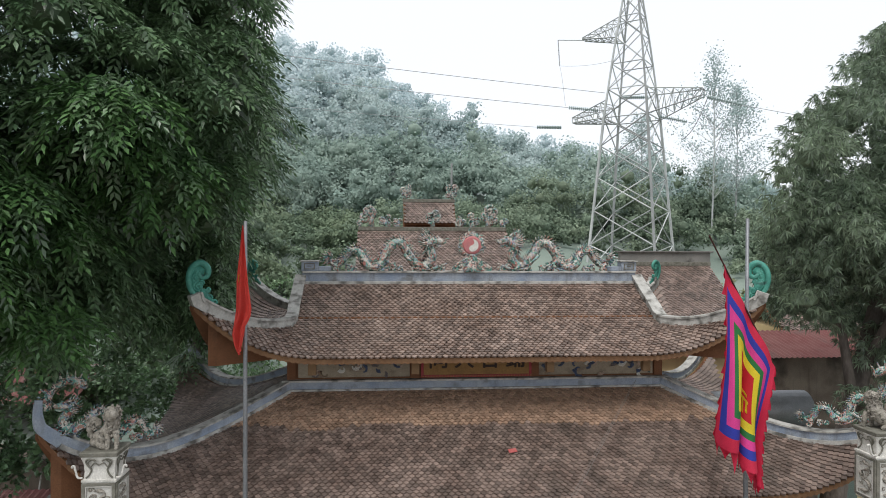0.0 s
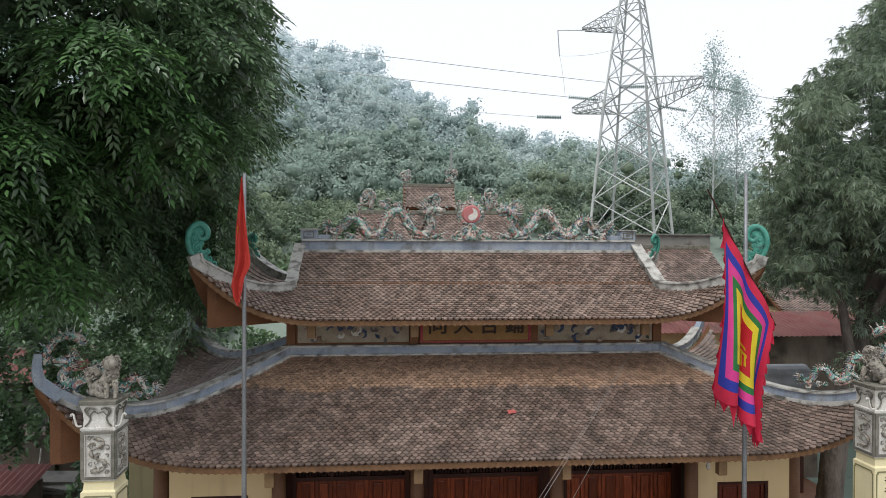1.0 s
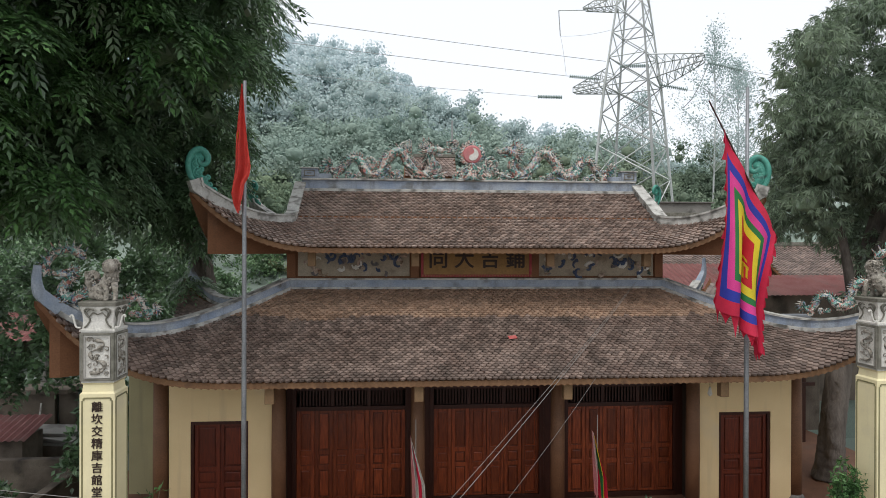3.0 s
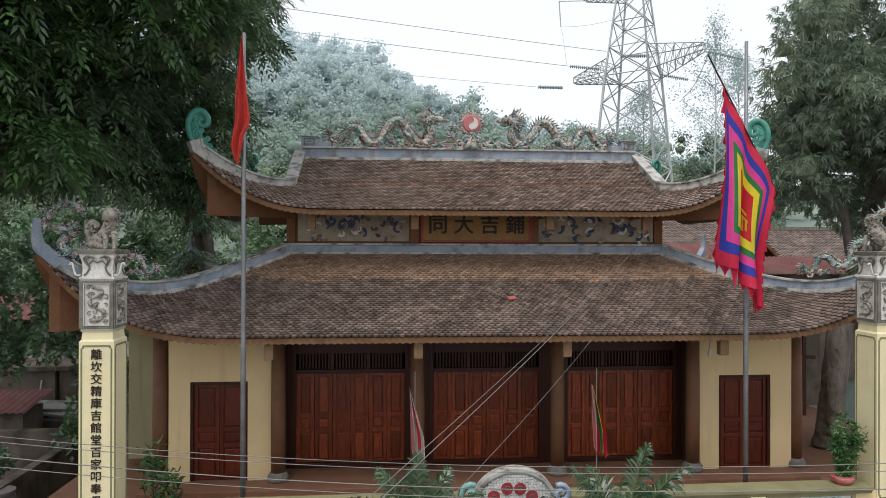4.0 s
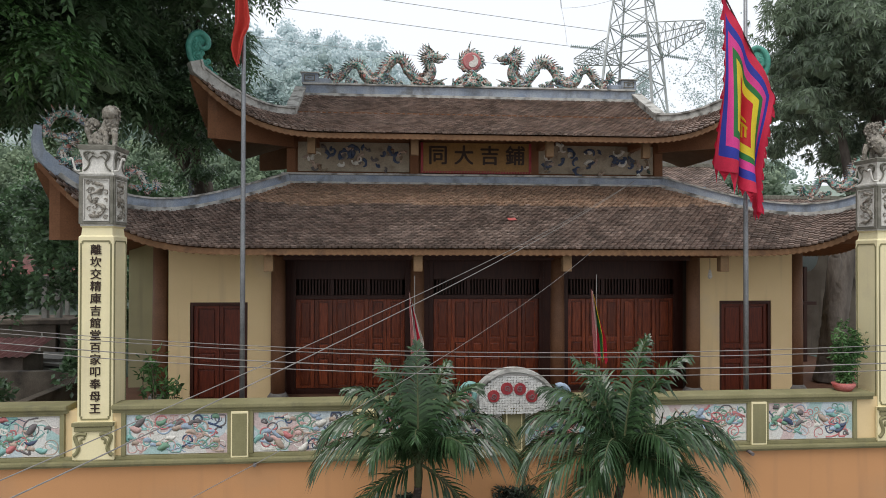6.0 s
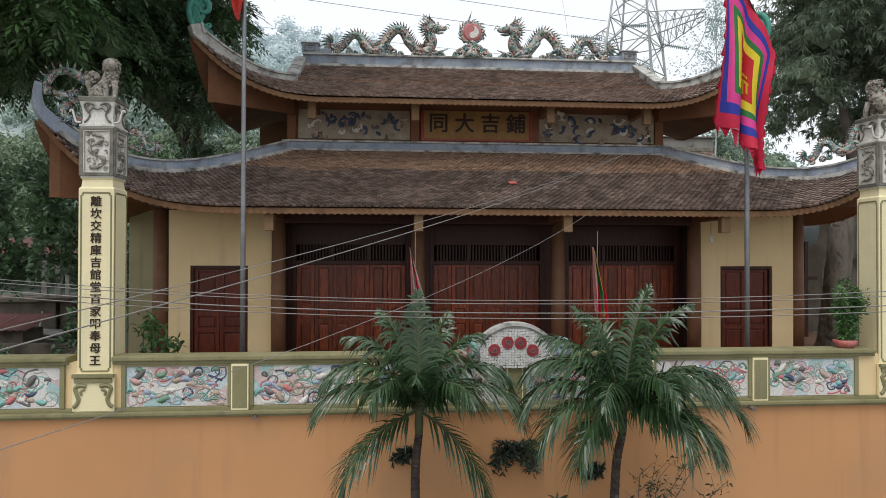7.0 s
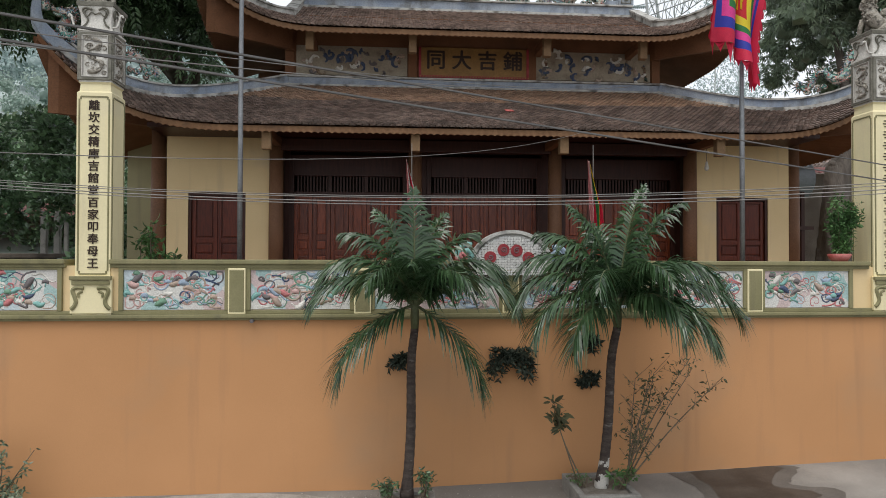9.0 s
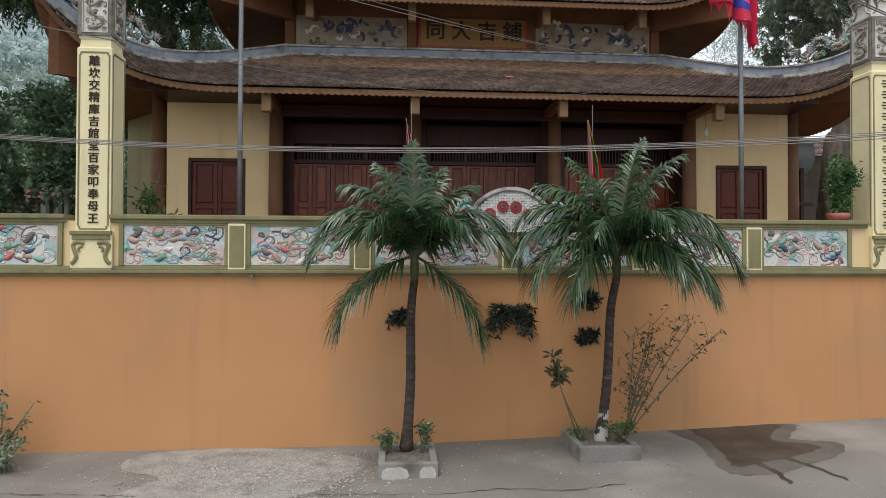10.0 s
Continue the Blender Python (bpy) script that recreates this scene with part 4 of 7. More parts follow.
def bracket(x, y0, y1, z0, z1, parent):
    """A beam end running out under the eave with a tan hanging post at its tip."""
    b = part("bracket_arm", box(x - 0.07, x + 0.07, y0, y1, z1 - 0.16, z1, 0.012), "rust", parent)
    part("bracket_post", box(x - 0.085, x + 0.085, y0 - 0.06, y0 + 0.10, z0, z1, 0.015), "tan", b, "tan painted bracket end")


for x in (-1.60, 0.60, 3.56, 5.73):
    bracket(x, 14.16, 15.12, 8.18, 8.62, up)

# lower storey: columns, end walls, doors
body = thing("lower_storey", "cream lower storey with brown columns and panelled wooden doors", "wall")
part("plinth", box(XC - 6.9, XC + 6.9, 13.0, 20.2, COURT - 0.4, COURT + 0.10, 0.02), "paving", body, "low red-brown tiled plinth")


def end_wall(x0, x1, d0, d1):
    """A cream wall with a real door opening."""
    part("end_wall", box(x0, d0, 13.60, 13.82, 3.05, 6.6), "cream", body, "cream painted wall")
    part("end_wall", box(d1, x1, 13.60, 13.82, 3.05, 6.6), "cream", body, "cream painted wall")
    part("door_head", box(d0, d1, 13.60, 13.82, 5.06, 6.6), "cream", body, "cream painted wall")
    f = bmesh.new()
    for a, b, c, d in ((d0, d0 + 0.06, 3.05, 5.06), (d1 - 0.06, d1, 3.05, 5.06), (d0 + 0.06, d1 - 0.06, 4.99, 5.06)):
        box(a, b, 13.62, 13.78, c, d, 0.006, f)
    door = thing("side_door", "closed dark red wooden double door in cream wall", "door", "side doors")
    part("door_frame", f, "wood_dark", door)
    mid = (d0 + d1) / 2
    for a, b in ((d0 + 0.065, mid - 0.004), (mid + 0.004, d1 - 0.065)):
        door_leaf(a, b, 13.66, 3.06, 4.985, door, "wood_side")


def door_leaf(a, b, y, z0, z1, parent, m):
    """Stiles, rails and raised panels."""
    leaf = part("door_leaf", box(a, b, y + 0.034, y + 0.06, z0, z1), m, parent)
    fr = bmesh.new()
    w = min(0.075, (b - a) * 0.2)
    h = z1 - z0
    for q, r in ((a, a + w), (b - w, b)):
        box(q, r, y, y + 0.036, z0, z1, 0.006, fr)
    for c in (0.0, 0.36, 0.53, 1.0):
        zc = z0 + h * c
        box(a + w, b - w, y + 0.003, y + 0.036, max(z0, zc - 0.045), min(z1, zc + 0.045), 0.004, fr)
    part("stile_frame", fr, m, leaf)
    for c0, c1 in ((0.0, 0.36), (0.36, 0.53), (0.53, 1.0)):
        p0, p1 = z0 + h * c0 + 0.075, z0 + h * c1 - 0.075
        if p1 - p0 > 0.04:
            part("raised_panel", box(a + w + 0.025, b - w - 0.025, y + 0.010, y + 0.036, p0, p1, 0.016), m, leaf)
    return leaf


end_wall(-4.36, -2.33, -3.94, -2.80)
end_wall(6.68, 8.76, 7.13, 8.29)
part("side_wall", box(-4.36, -4.14, 13.82, 19.0, 3.05, 6.6), "cream", body)
part("side_wall", box(8.54, 8.76, 13.82, 19.0, 3.05, 6.6), "cream", body)
part("rear_wall", box(-4.36, 8.76, 19.0, 19.2, 3.05, 6.6), "cream", body)
# cheeks in near-black plaster imitate porch shade
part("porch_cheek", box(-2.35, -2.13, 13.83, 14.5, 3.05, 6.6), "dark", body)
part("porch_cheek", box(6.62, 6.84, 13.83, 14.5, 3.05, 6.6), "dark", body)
part("gallery_wall", box(-5.75, -4.38, 15.2, 15.4, 3.05, 6.3), "olive_wash", body, "gallery wall with deep shade painted in as olive")
# ceiling in near-black wood holds the shade under the eave
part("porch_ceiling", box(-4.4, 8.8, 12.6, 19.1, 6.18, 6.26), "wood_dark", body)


def column(x, y, r=0.145):
    c = part("column", tube([(x, y, 3.22), (x, y, 4.3), (x, y, 6.3)], [r, r * 1.02, r * 0.93], 20), "column", body, "round brown painted column", smooth=True)
    part("column_base", tube([(x, y, 3.04), (x, y, 3.09), (x, y, 3.16), (x, y, 3.21), (x, y, 3.235)], [r * 1.35, r * 1.5, r * 1.45, r * 1.2, r * 1.08], 20), "stone", c, "grey stone drum base", smooth=True)


for x in (-2.18, 0.64, 3.58, 6.52):
    column(x, 13.55)
for x in (-4.55, 8.90):
    column(x, 13.7, 0.15)
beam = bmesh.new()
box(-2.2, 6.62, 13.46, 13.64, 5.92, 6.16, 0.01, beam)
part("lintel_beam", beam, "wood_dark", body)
for x in (-2.13, 0.60, 3.42, 6.50):
    bracket(x, 12.22, 13.5, 5.72, 6.14, body)


def door_bay(a, b):
    """A folding door: lattice transom over six panelled leaves."""
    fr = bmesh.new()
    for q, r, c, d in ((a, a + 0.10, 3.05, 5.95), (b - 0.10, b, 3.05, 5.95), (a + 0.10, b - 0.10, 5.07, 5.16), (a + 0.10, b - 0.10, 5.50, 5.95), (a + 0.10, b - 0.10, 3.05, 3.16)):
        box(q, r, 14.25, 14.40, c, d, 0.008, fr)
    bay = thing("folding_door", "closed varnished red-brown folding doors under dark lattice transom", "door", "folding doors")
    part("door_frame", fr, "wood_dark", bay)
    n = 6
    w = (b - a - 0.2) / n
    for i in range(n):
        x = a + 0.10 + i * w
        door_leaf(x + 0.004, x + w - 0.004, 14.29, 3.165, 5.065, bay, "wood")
    # transom in near-black wood imitates its shaded recess
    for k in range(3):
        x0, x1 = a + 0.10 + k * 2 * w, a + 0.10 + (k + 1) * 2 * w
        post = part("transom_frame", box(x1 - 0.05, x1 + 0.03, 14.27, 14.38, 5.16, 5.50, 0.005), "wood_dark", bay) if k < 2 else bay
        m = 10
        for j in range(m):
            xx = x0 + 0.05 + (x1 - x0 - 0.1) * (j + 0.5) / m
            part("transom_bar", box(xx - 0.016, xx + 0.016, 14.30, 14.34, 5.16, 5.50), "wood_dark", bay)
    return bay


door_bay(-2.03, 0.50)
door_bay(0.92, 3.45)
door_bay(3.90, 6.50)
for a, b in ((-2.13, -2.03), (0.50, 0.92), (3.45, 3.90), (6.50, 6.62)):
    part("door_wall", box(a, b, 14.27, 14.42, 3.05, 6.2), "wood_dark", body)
# near-black backing imitates the dark room behind the transom
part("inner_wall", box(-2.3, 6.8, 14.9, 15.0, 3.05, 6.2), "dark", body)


# brown plaster corner fins under the swept-up eaves
def corner_fin(slope, sign, begin, drop, parent):
    n = 14
    bm = bmesh.new()
    rows = []
    for i in range(n + 1):
        v = begin + (0.85 - begin) * i / n
        p = slope.at(sign * (slope.hw(v) - 0.06), v, -0.07)
        low = drop
        side = Vector((0.09, 0, 0))
        base = min(p.z - 0.12, low)
        rows.append([bm.verts.new(p - side), bm.verts.new(p + side), bm.verts.new(Vector((p.x, p.y, base)) + side), bm.verts.new(Vector((p.x, p.y, base)) - side)])
    for a, b in zip(rows, rows[1:]):
        for k in range(4):
            bm.faces.new((a[k], a[(k + 1) % 4], b[(k + 1) % 4], b[k]))
    bm.faces.new(rows[0][::-1]), bm.faces.new(rows[-1])
    bmesh.ops.recalc_face_normals(bm, faces=bm.faces)
    part("corner_beam", bm, "rust", parent, "rust brown plastered corner beam")


for sign in (-1, 1):
    corner_fin(lower["front"], sign, 0.045, 6.28, lower_roof)
    corner_fin(upper["front"], sign, 0.07, 8.44, upper_roof)
    corner_fin(upper["back"], sign, 0.07, 8.44, upper_roof)


# ---------------- ridge ornaments ----------------
def flat_loop(bm, pts, y0, y1):
    a = [bm.verts.new((x, y0, z)) for x, z in pts]
    b = [bm.verts.new((x, y1, z)) for x, z in pts]
    bm.faces.new(a), bm.faces.new(b[::-1])
    for k in range(len(pts)):
        bm.faces.new((a[k], b[k], b[(k + 1) % len(pts)], a[(k + 1) % len(pts)]))


def dragon_mesh(seed):
    """A wave-bodied stucco dragon, tail at x = 0, head near x = 3, standing on z = 0."""
    rs = random.Random(seed)
    bm = bmesh.new()
    path = smooth_path([(0.16, 0, 0.42), (0.18, 0, 0.22), (0.34, 0, 0.17), (0.52, 0, 0.34), (0.70, 0, 0.56), (0.92, 0, 0.50), (1.06, 0, 0.24), (1.26, 0, 0.12), (1.50, 0, 0.22), (1.64, 0, 0.52), (1.86, 0, 0.76), (2.06, 0, 0.72), (2.22, 0, 0.44), (2.46, 0, 0.18), (2.72, 0, 0.20), (2.84, 0, 0.42), (2.76, 0, 0.66), (2.84, 0, 0.82)], 5)
    n = len(path)
    path = [Vector((p.x, 0.07 * math.sin(i * 0.14), p.z)) for i, p in enumerate(path)]
    rad = [0.04 + 0.085 * min(1, i / (n * 0.35)) for i in range(n)]
    tube(path, rad, 8, bm)
    # dorsal spines and belly scales
    for i in range(3, n - 1):
        d = (path[i] - path[i - 1]).normalized()
        up = Vector((-d.z, 0, d.x))
        r = rad[i]
        tube([path[i] + up * r * 0.8, path[i] + up * (r + 0.11) - d * 0.06], [0.032, 0.006], 4, bm)
        if i % 2:
            tube([path[i] + Vector((0, -r * 0.9, 0)) - up * 0.02, path[i] + Vector((0, -r * 1.18, 0)) - d * 0.04], [0.03, 0.012], 5, bm)
    # tail flames
    for k in range(7):
        a = radians(75 + k * 27)
        tube(smooth_path([(0.17, 0, 0.36), (0.15 + 0.13 * math.cos(a), 0.02 * k - 0.06, 0.34 + 0.13 * math.sin(a)), (0.10 + 0.26 * math.cos(a + 0.3), 0.02 * k - 0.06, 0.34 + 0.25 * math.sin(a + 0.3))], 4), [0.035] * 5 + [0.028, 0.02, 0.012, 0.006], 5, bm)
    # legs with claws
    for x, z in ((0.95, 0.30), (1.60, 0.34), (2.10, 0.46), (2.60, 0.22)):
        for s in (-1, 1):
            tube(smooth_path([(x, s * 0.08, z), (x + 0.10, s * 0.17, z - 0.10), (x + 0.20, s * 0.15, max(0.05, z - 0.18))], 3), [0.05, 0.05, 0.045, 0.04, 0.035, 0.03, 0.026], 6, bm)
            for c in (-1, 0, 1):
                tube([(x + 0.20, s * 0.15, max(0.05, z - 0.18)), (x + 0.29, s * 0.15 + c * 0.04, max(0.03, z - 0.21) + 0.03 * c)], [0.018, 0.004], 4, bm)
    # clouds at the foot
    for x, r in ((0.28, 0.09), (0.62, 0.11), (0.80, 0.08), (1.18, 0.12), (1.42, 0.10), (1.80, 0.13), (1.98, 0.09), (2.38, 0.10), (2.62, 0.13), (2.90, 0.13), (3.08, 0.10)):
        for y in (-0.07, 0.06):
            tube([(q[0], y, q[2]) for q in spiral(x, r * 0.85, r, 1.3, rs.uniform(0, 6), rs.choice((-1, 1)), 14)], 0.030, 5, bm)
    for x0, x1, z0, z1 in ((2.35, 3.25, 0.10, 0.24), (1.05, 1.75, 0.05, 0.16)):
        tube(smooth_path([(x0, -0.10, z0), ((x0 + x1) / 2, -0.12, z0 - 0.03), (x1, -0.08, z1)], 5), [0.04] * 8 + [0.03, 0.02, 0.01], 6, bm)
    # head: skull, jaws, nose, horns, mane, whiskers
    tube([(2.80, 0, 0.78), (2.90, 0, 0.84), (3.04, 0, 0.83), (3.16, 0, 0.80), (3.22, 0, 0.84)], [0.10, 0.125, 0.09, 0.065, 0.05], 8, bm)
    tube([(2.88, 0, 0.74), (3.02, 0, 0.69), (3.14, 0, 0.70)], [0.06, 0.045, 0.02], 6, bm)
    for s in (-1, 1):
        tube(smooth_path([(2.90, s * 0.06, 0.93), (2.78, s * 0.10, 1.03), (2.62, s * 0.11, 1.10), (2.58, s * 0.10, 1.17)], 3), [0.03, 0.028, 0.026, 0.024, 0.022, 0.018, 0.014, 0.01, 0.006, 0.004], 5, bm)
        tube(smooth_path([(3.12, s * 0.05, 0.80), (3.24, s * 0.09, 0.90), (3.30, s * 0.10, 0.85)], 3), 0.010, 4, bm)
        tube([(2.98, s * 0.07, 0.92), (3.0, s * 0.09, 0.96)], [0.03, 0.02], 6, bm)
        for k in range(9):
            a = radians(110 + k * 15)
            tube(smooth_path([(2.84, s * 0.07, 0.80), (2.84 + 0.16 * math.cos(a), s * (0.10 + 0.01 * k), 0.82 + 0.15 * math.sin(a)), (2.80 + 0.36 * math.cos(a - 0.2), s * 0.09, 0.86 + 0.32 * math.sin(a - 0.2))], 3), [0.03, 0.032, 0.03, 0.026, 0.02, 0.014, 0.005], 4, bm)
    return bm


SCALE_D = 0.945
for sign in (-1, 1):
    d = part("ridge_dragon", dragon_mesh(4), "dragon", smooth=True)
    d.matrix_world = pose(XC + sign * 3.70, 16.61, 10.275, 0, 0, 0) @ Matrix.Diagonal((-sign * SCALE_D, 1, SCALE_D, 1))
    tagged(d, "painted mosaic stucco dragon on the temple ridge", "dragon ornament", "ridge dragons")

pearl = thing("ridge_pearl", "red and white flaming sun disc on teal stucco clouds", "ornament")
bm = bmesh.new()
tube([(XC, 16.53, 10.95), (XC, 16.56, 10.95), (XC, 16.66, 10.95), (XC, 16.69, 10.95)], [0.20, 0.235, 0.235, 0.20], 28, bm)
part("disc", bm, "r_pink", pearl, "red glazed disc", smooth=False)
bm = bmesh.new()
pts = [(0.16 * math.sin(a), 0.16 * math.cos(a)) for a in np.linspace(0.2, math.pi - 0.1, 10)] + [(-0.08 * math.sin(a), -0.08 + 0.08 * math.cos(a) * -1) for a in np.linspace(0.2, 2.6, 6)] + [(0.05 * math.sin(a), 0.08 + 0.07 * math.cos(a) * -1) for a in np.linspace(0.2, 2.9, 6)]
flat_loop(bm, [(XC + x, 10.95 + z) for x, z in pts], 16.51, 16.532)
part("swirl", bm, "stucco", pearl, "white half of the swirl")
part("ring", tube([(XC + 0.25 * math.cos(a), 16.61, 10.95 + 0.25 * math.sin(a)) for a in np.linspace(0, 6.283, 33)], 0.045, 7), "dragon", pearl, smooth=True)
for k in range(15):
    a = radians(-35 + k * 18)
    r1 = 0.36 + (0.16 if k == 7 else 0.0) + 0.03 * math.sin(k * 2.1)
    part("flame", tube(smooth_path([(XC + 0.25 * math.cos(a), 16.61, 10.95 + 0.25 * math.sin(a)), (XC + 0.31 * math.cos(a + 0.25), 16.61, 10.95 + 0.31 * math.sin(a + 0.25)), (XC + r1 * math.cos(a), 16.61, 10.97 + r1 * math.sin(a))], 3), [0.05, 0.05, 0.045, 0.035, 0.025, 0.015, 0.004], 5), "dragon", pearl, smooth=True)
bm = bmesh.new()
for x, z, r in ((-0.30, 0.11, 0.12), (0.30, 0.11, 0.12), (-0.14, 0.20, 0.13), (0.14, 0.20, 0.13), (0, 0.30, 0.12), (0, 0.10, 0.12), (-0.42, 0.06, 0.07), (0.42, 0.06, 0.07)):
    for y in (16.53, 16.64):
        tube([(XC + q[0], y, 10.285 + q[2]) for q in spiral(x, z, r, 1.4, 1.0, 1 if x < 0 else -1, 16)], 0.04, 6, bm)
tube([(XC, 16.61, 10.28), (XC, 16.61, 10.45), (XC, 16.61, 10.72)], [0.30, 0.16, 0.08], 12, bm, squash=1.0)
part("cloud_base", bm, "dragon", pearl, "teal stucco cloud base", smooth=True)

# small dragons lying along the lower hips
for sign in (-1, 1):
    d = part("hip_dragon", dragon_mesh(9), "dragon", smooth=True)
    p0, p1 = hip_points(lower["front"], sign, 0.40, 0.40, 1)[0], hip_points(lower["front"], sign, 0.02, 0.02, 1)[0]
    heading = math.degrees(math.atan2((p1 - p0).y, (p1 - p0).x))
    slope = math.degrees(math.atan2((p1 - p0).z, (p1 - p0).xy.length))
    d.matrix_world = pose(p0.x, p0.y, p0.z + 0.24, 0, 0, heading) @ pose(0, 0, 0, 0, -slope * 0.75, 0) @ Matrix.Scale(0.62, 4)
    tagged(d, "painted stucco dragon on the lower roof hip", "dragon ornament", "hip dragons")
    arch = bmesh.new()
    q = p1 + Vector((0, 0, 0.62)) - Vector((p0.x - p1.x, p0.y - p1.y, 0)).normalized() * 0.04
    dirv = (p0 - p1).normalized()
    dirv.z = 0
    pts = [q + dirv * (0.36 * (1 - math.cos(a))) + Vector((0, 0, 0.36 * math.sin(a))) for a in np.linspace(-0.3, 2.6, 12)]
    tube(pts, [0.07] * 8 + [0.08, 0.09, 0.08, 0.04], 7, arch)
    for k, p in enumerate(pts[1:-1]):
        o = (p - (q + dirv * 0.36)).normalized()
        tube([p + o * 0.05, p + o * 0.17 + Vector((0, 0, 0.03))], [0.03, 0.005], 4, arch)
    part("hip_finial", arch, "dragon", lower_roof, "red and teal arched finial", smooth=True)


# ---------------- flag poles and flags ----------------
def flag_pole(x, y, top, label):
    f = thing("flag_pole", label, "flag pole", "flag poles")
    part("pole", tube([(x, y, COURT), (x, y, 6.0), (x, y, 9.0), (x, y, top)], [0.045, 0.042, 0.036, 0.03], 12), "steel", f, smooth=True)
    part("pole_base", tube([(x, y, COURT), (x, y, COURT + 0.10), (x, y, COURT + 0.13)], [0.16, 0.16, 0.10], 14), "concrete", f)
    return f


flag_pole(-2.37, 11.2, 11.36, "tall galvanised steel flag pole in temple court")
flag_pole(6.38, 11.2, 11.46, "tall galvanised steel flag pole in temple court")


def drape(u, v):
    """Folds of the still red flag, hanging along its pole to a gathered point."""
    left = float(np.interp(v, (0, 0.2, 0.42, 0.65, 0.85, 0.93, 1.0), (-0.03, -0.075, -0.13, -0.145, -0.215, -0.165, -0.07)))
    right = float(np.interp(v, (0, 0.25, 0.5, 0.66, 0.73, 0.80, 0.9, 1.0), (0.0, 0.045, 0.10, 0.145, 0.12, 0.04, 0.0, -0.05)))
    fold = math.sin(u * 10.5 + v * 2.2)
    z = 11.28 - 2.09 * v - 0.05 * math.sin(u * 5 + 1) * v
    return Vector((-2.37 + left + (right - left) * u + 0.015 * fold * v, 11.10 + 0.07 * fold * min(1, 0.25 + v) * (1 - 0.4 * v) - 0.05 * u, z))


flag = thing("red_flag", "plain red cloth flag hanging limp on its pole", "flag")
bm = grid(drape, 34, 40)
bmesh.ops.solidify(bm, geom=bm.faces[:], thickness=0.006)
part("cloth", bm, "flag_red", flag, smooth=True)
bm = bmesh.new()
c = (0.25, 0.40)
star = []
for k in range(10):
    r = 0.13 if k % 2 == 0 else 0.055
    star.append((c[0] + r * math.sin(k * math.pi / 5), c[1] - r * 0.42 * math.cos(k * math.pi / 5)))
ring = [bm.verts.new(drape(*q) + Vector((0, -0.022, 0))) for q in star]
mid = bm.verts.new(drape(*c) + Vector((0, -0.022, 0)))
for k in range(10):
    bm.faces.new((mid, ring[k], ring[(k + 1) % 10]))
bmesh.ops.solidify(bm, geom=bm.faces[:], thickness=0.004)
part("star", bm, "f_yellow", flag, "yellow star half lost in the folds")

CA, CB, CC, CD = Vector((5.83, 10.98, 10.66)), Vector((6.79, 10.98, 8.84)), Vector((6.47, 10.98, 6.86)), Vector((5.78, 10.98, 7.68))


def festival(u, v):
    """u along the slanted stick, v down the hanging cloth."""
    top, low = CA.lerp(CB, u), CD.lerp(CC, u)
    p = top.lerp(low, v)
    pleat = u * 15 + v * 1.6
    wave = math.sin(pleat) * 0.12 + math.sin(u * 5 - v * 4) * 0.08
    sway = 0.06 * math.sin(pleat + 1.3) * min(1, 0.25 + v) + 0.05 * math.sin(v * 5 + u * 3) * v
    return p + Vector((sway, -0.10 * v + wave * (0.3 + v), -0.10 * abs(math.sin(pleat * 0.5)) * v * v))


fest = thing("festival_flag", "ragged five-colour festival flag on a slanted stick", "flag")
rings = [("f_crimson", 0.0, 0.084), ("f_blue", 0.084, 0.150), ("f_pink", 0.150, 0.216), ("f_green", 0.216, 0.267), ("f_yellow", 0.267, 0.333), ("f_red", 0.333, 0.51)]
N = 60
for name, lo, hi in rings:
    bm = bmesh.new()
    verts = {}
    for j in range(N):
        for i in range(N):
            d = min(i + 0.5, N - i - 0.5, j + 0.5, N - j - 0.5) / N
            if lo <= d < hi:
                q = []
                for a, b in ((i, j), (i + 1, j), (i + 1, j + 1), (i, j + 1)):
                    if (a, b) not in verts:
                        verts[a, b] = bm.verts.new(festival(a / N, b / N))
                    q.append(verts[a, b])
                bm.faces.new(q)
    part("band", bm, name, fest, name[2:] + " cloth band", smooth=True)
# torn points along the loose edges
rs = random.Random(8)
for side in range(3):
    for k in range(11):
        t0, t1 = k / 11, (k + 1) / 11
        L = rs.uniform(0.06, 0.20) if side != 1 else rs.uniform(0.12, 0.42)
        f = {0: lambda t: festival(0, t), 1: lambda t: festival(t, 1), 2: lambda t: festival(1, t)}[side]
        a, b = f(t0), f(t1)
        tip = (a + b) / 2 + {0: Vector((-0.35 * L, 0, -L * 0.6)), 1: Vector((0.0, -0.02, -L)), 2: Vector((0.25 * L, 0, -L * 0.7))}[side]
        bm = bmesh.new()
        vs = [bm.verts.new(p) for p in (a, (a * 0.45 + tip * 0.55) + Vector((0, -0.02, 0)), tip, (b * 0.6 + tip * 0.4) + Vector((0, 0.02, 0)), b)]
        bm.faces.new(vs)
        bmesh.ops.solidify(bm, geom=bm.faces[:], thickness=0.004)
        part("torn_point", bm, "f_crimson", fest)
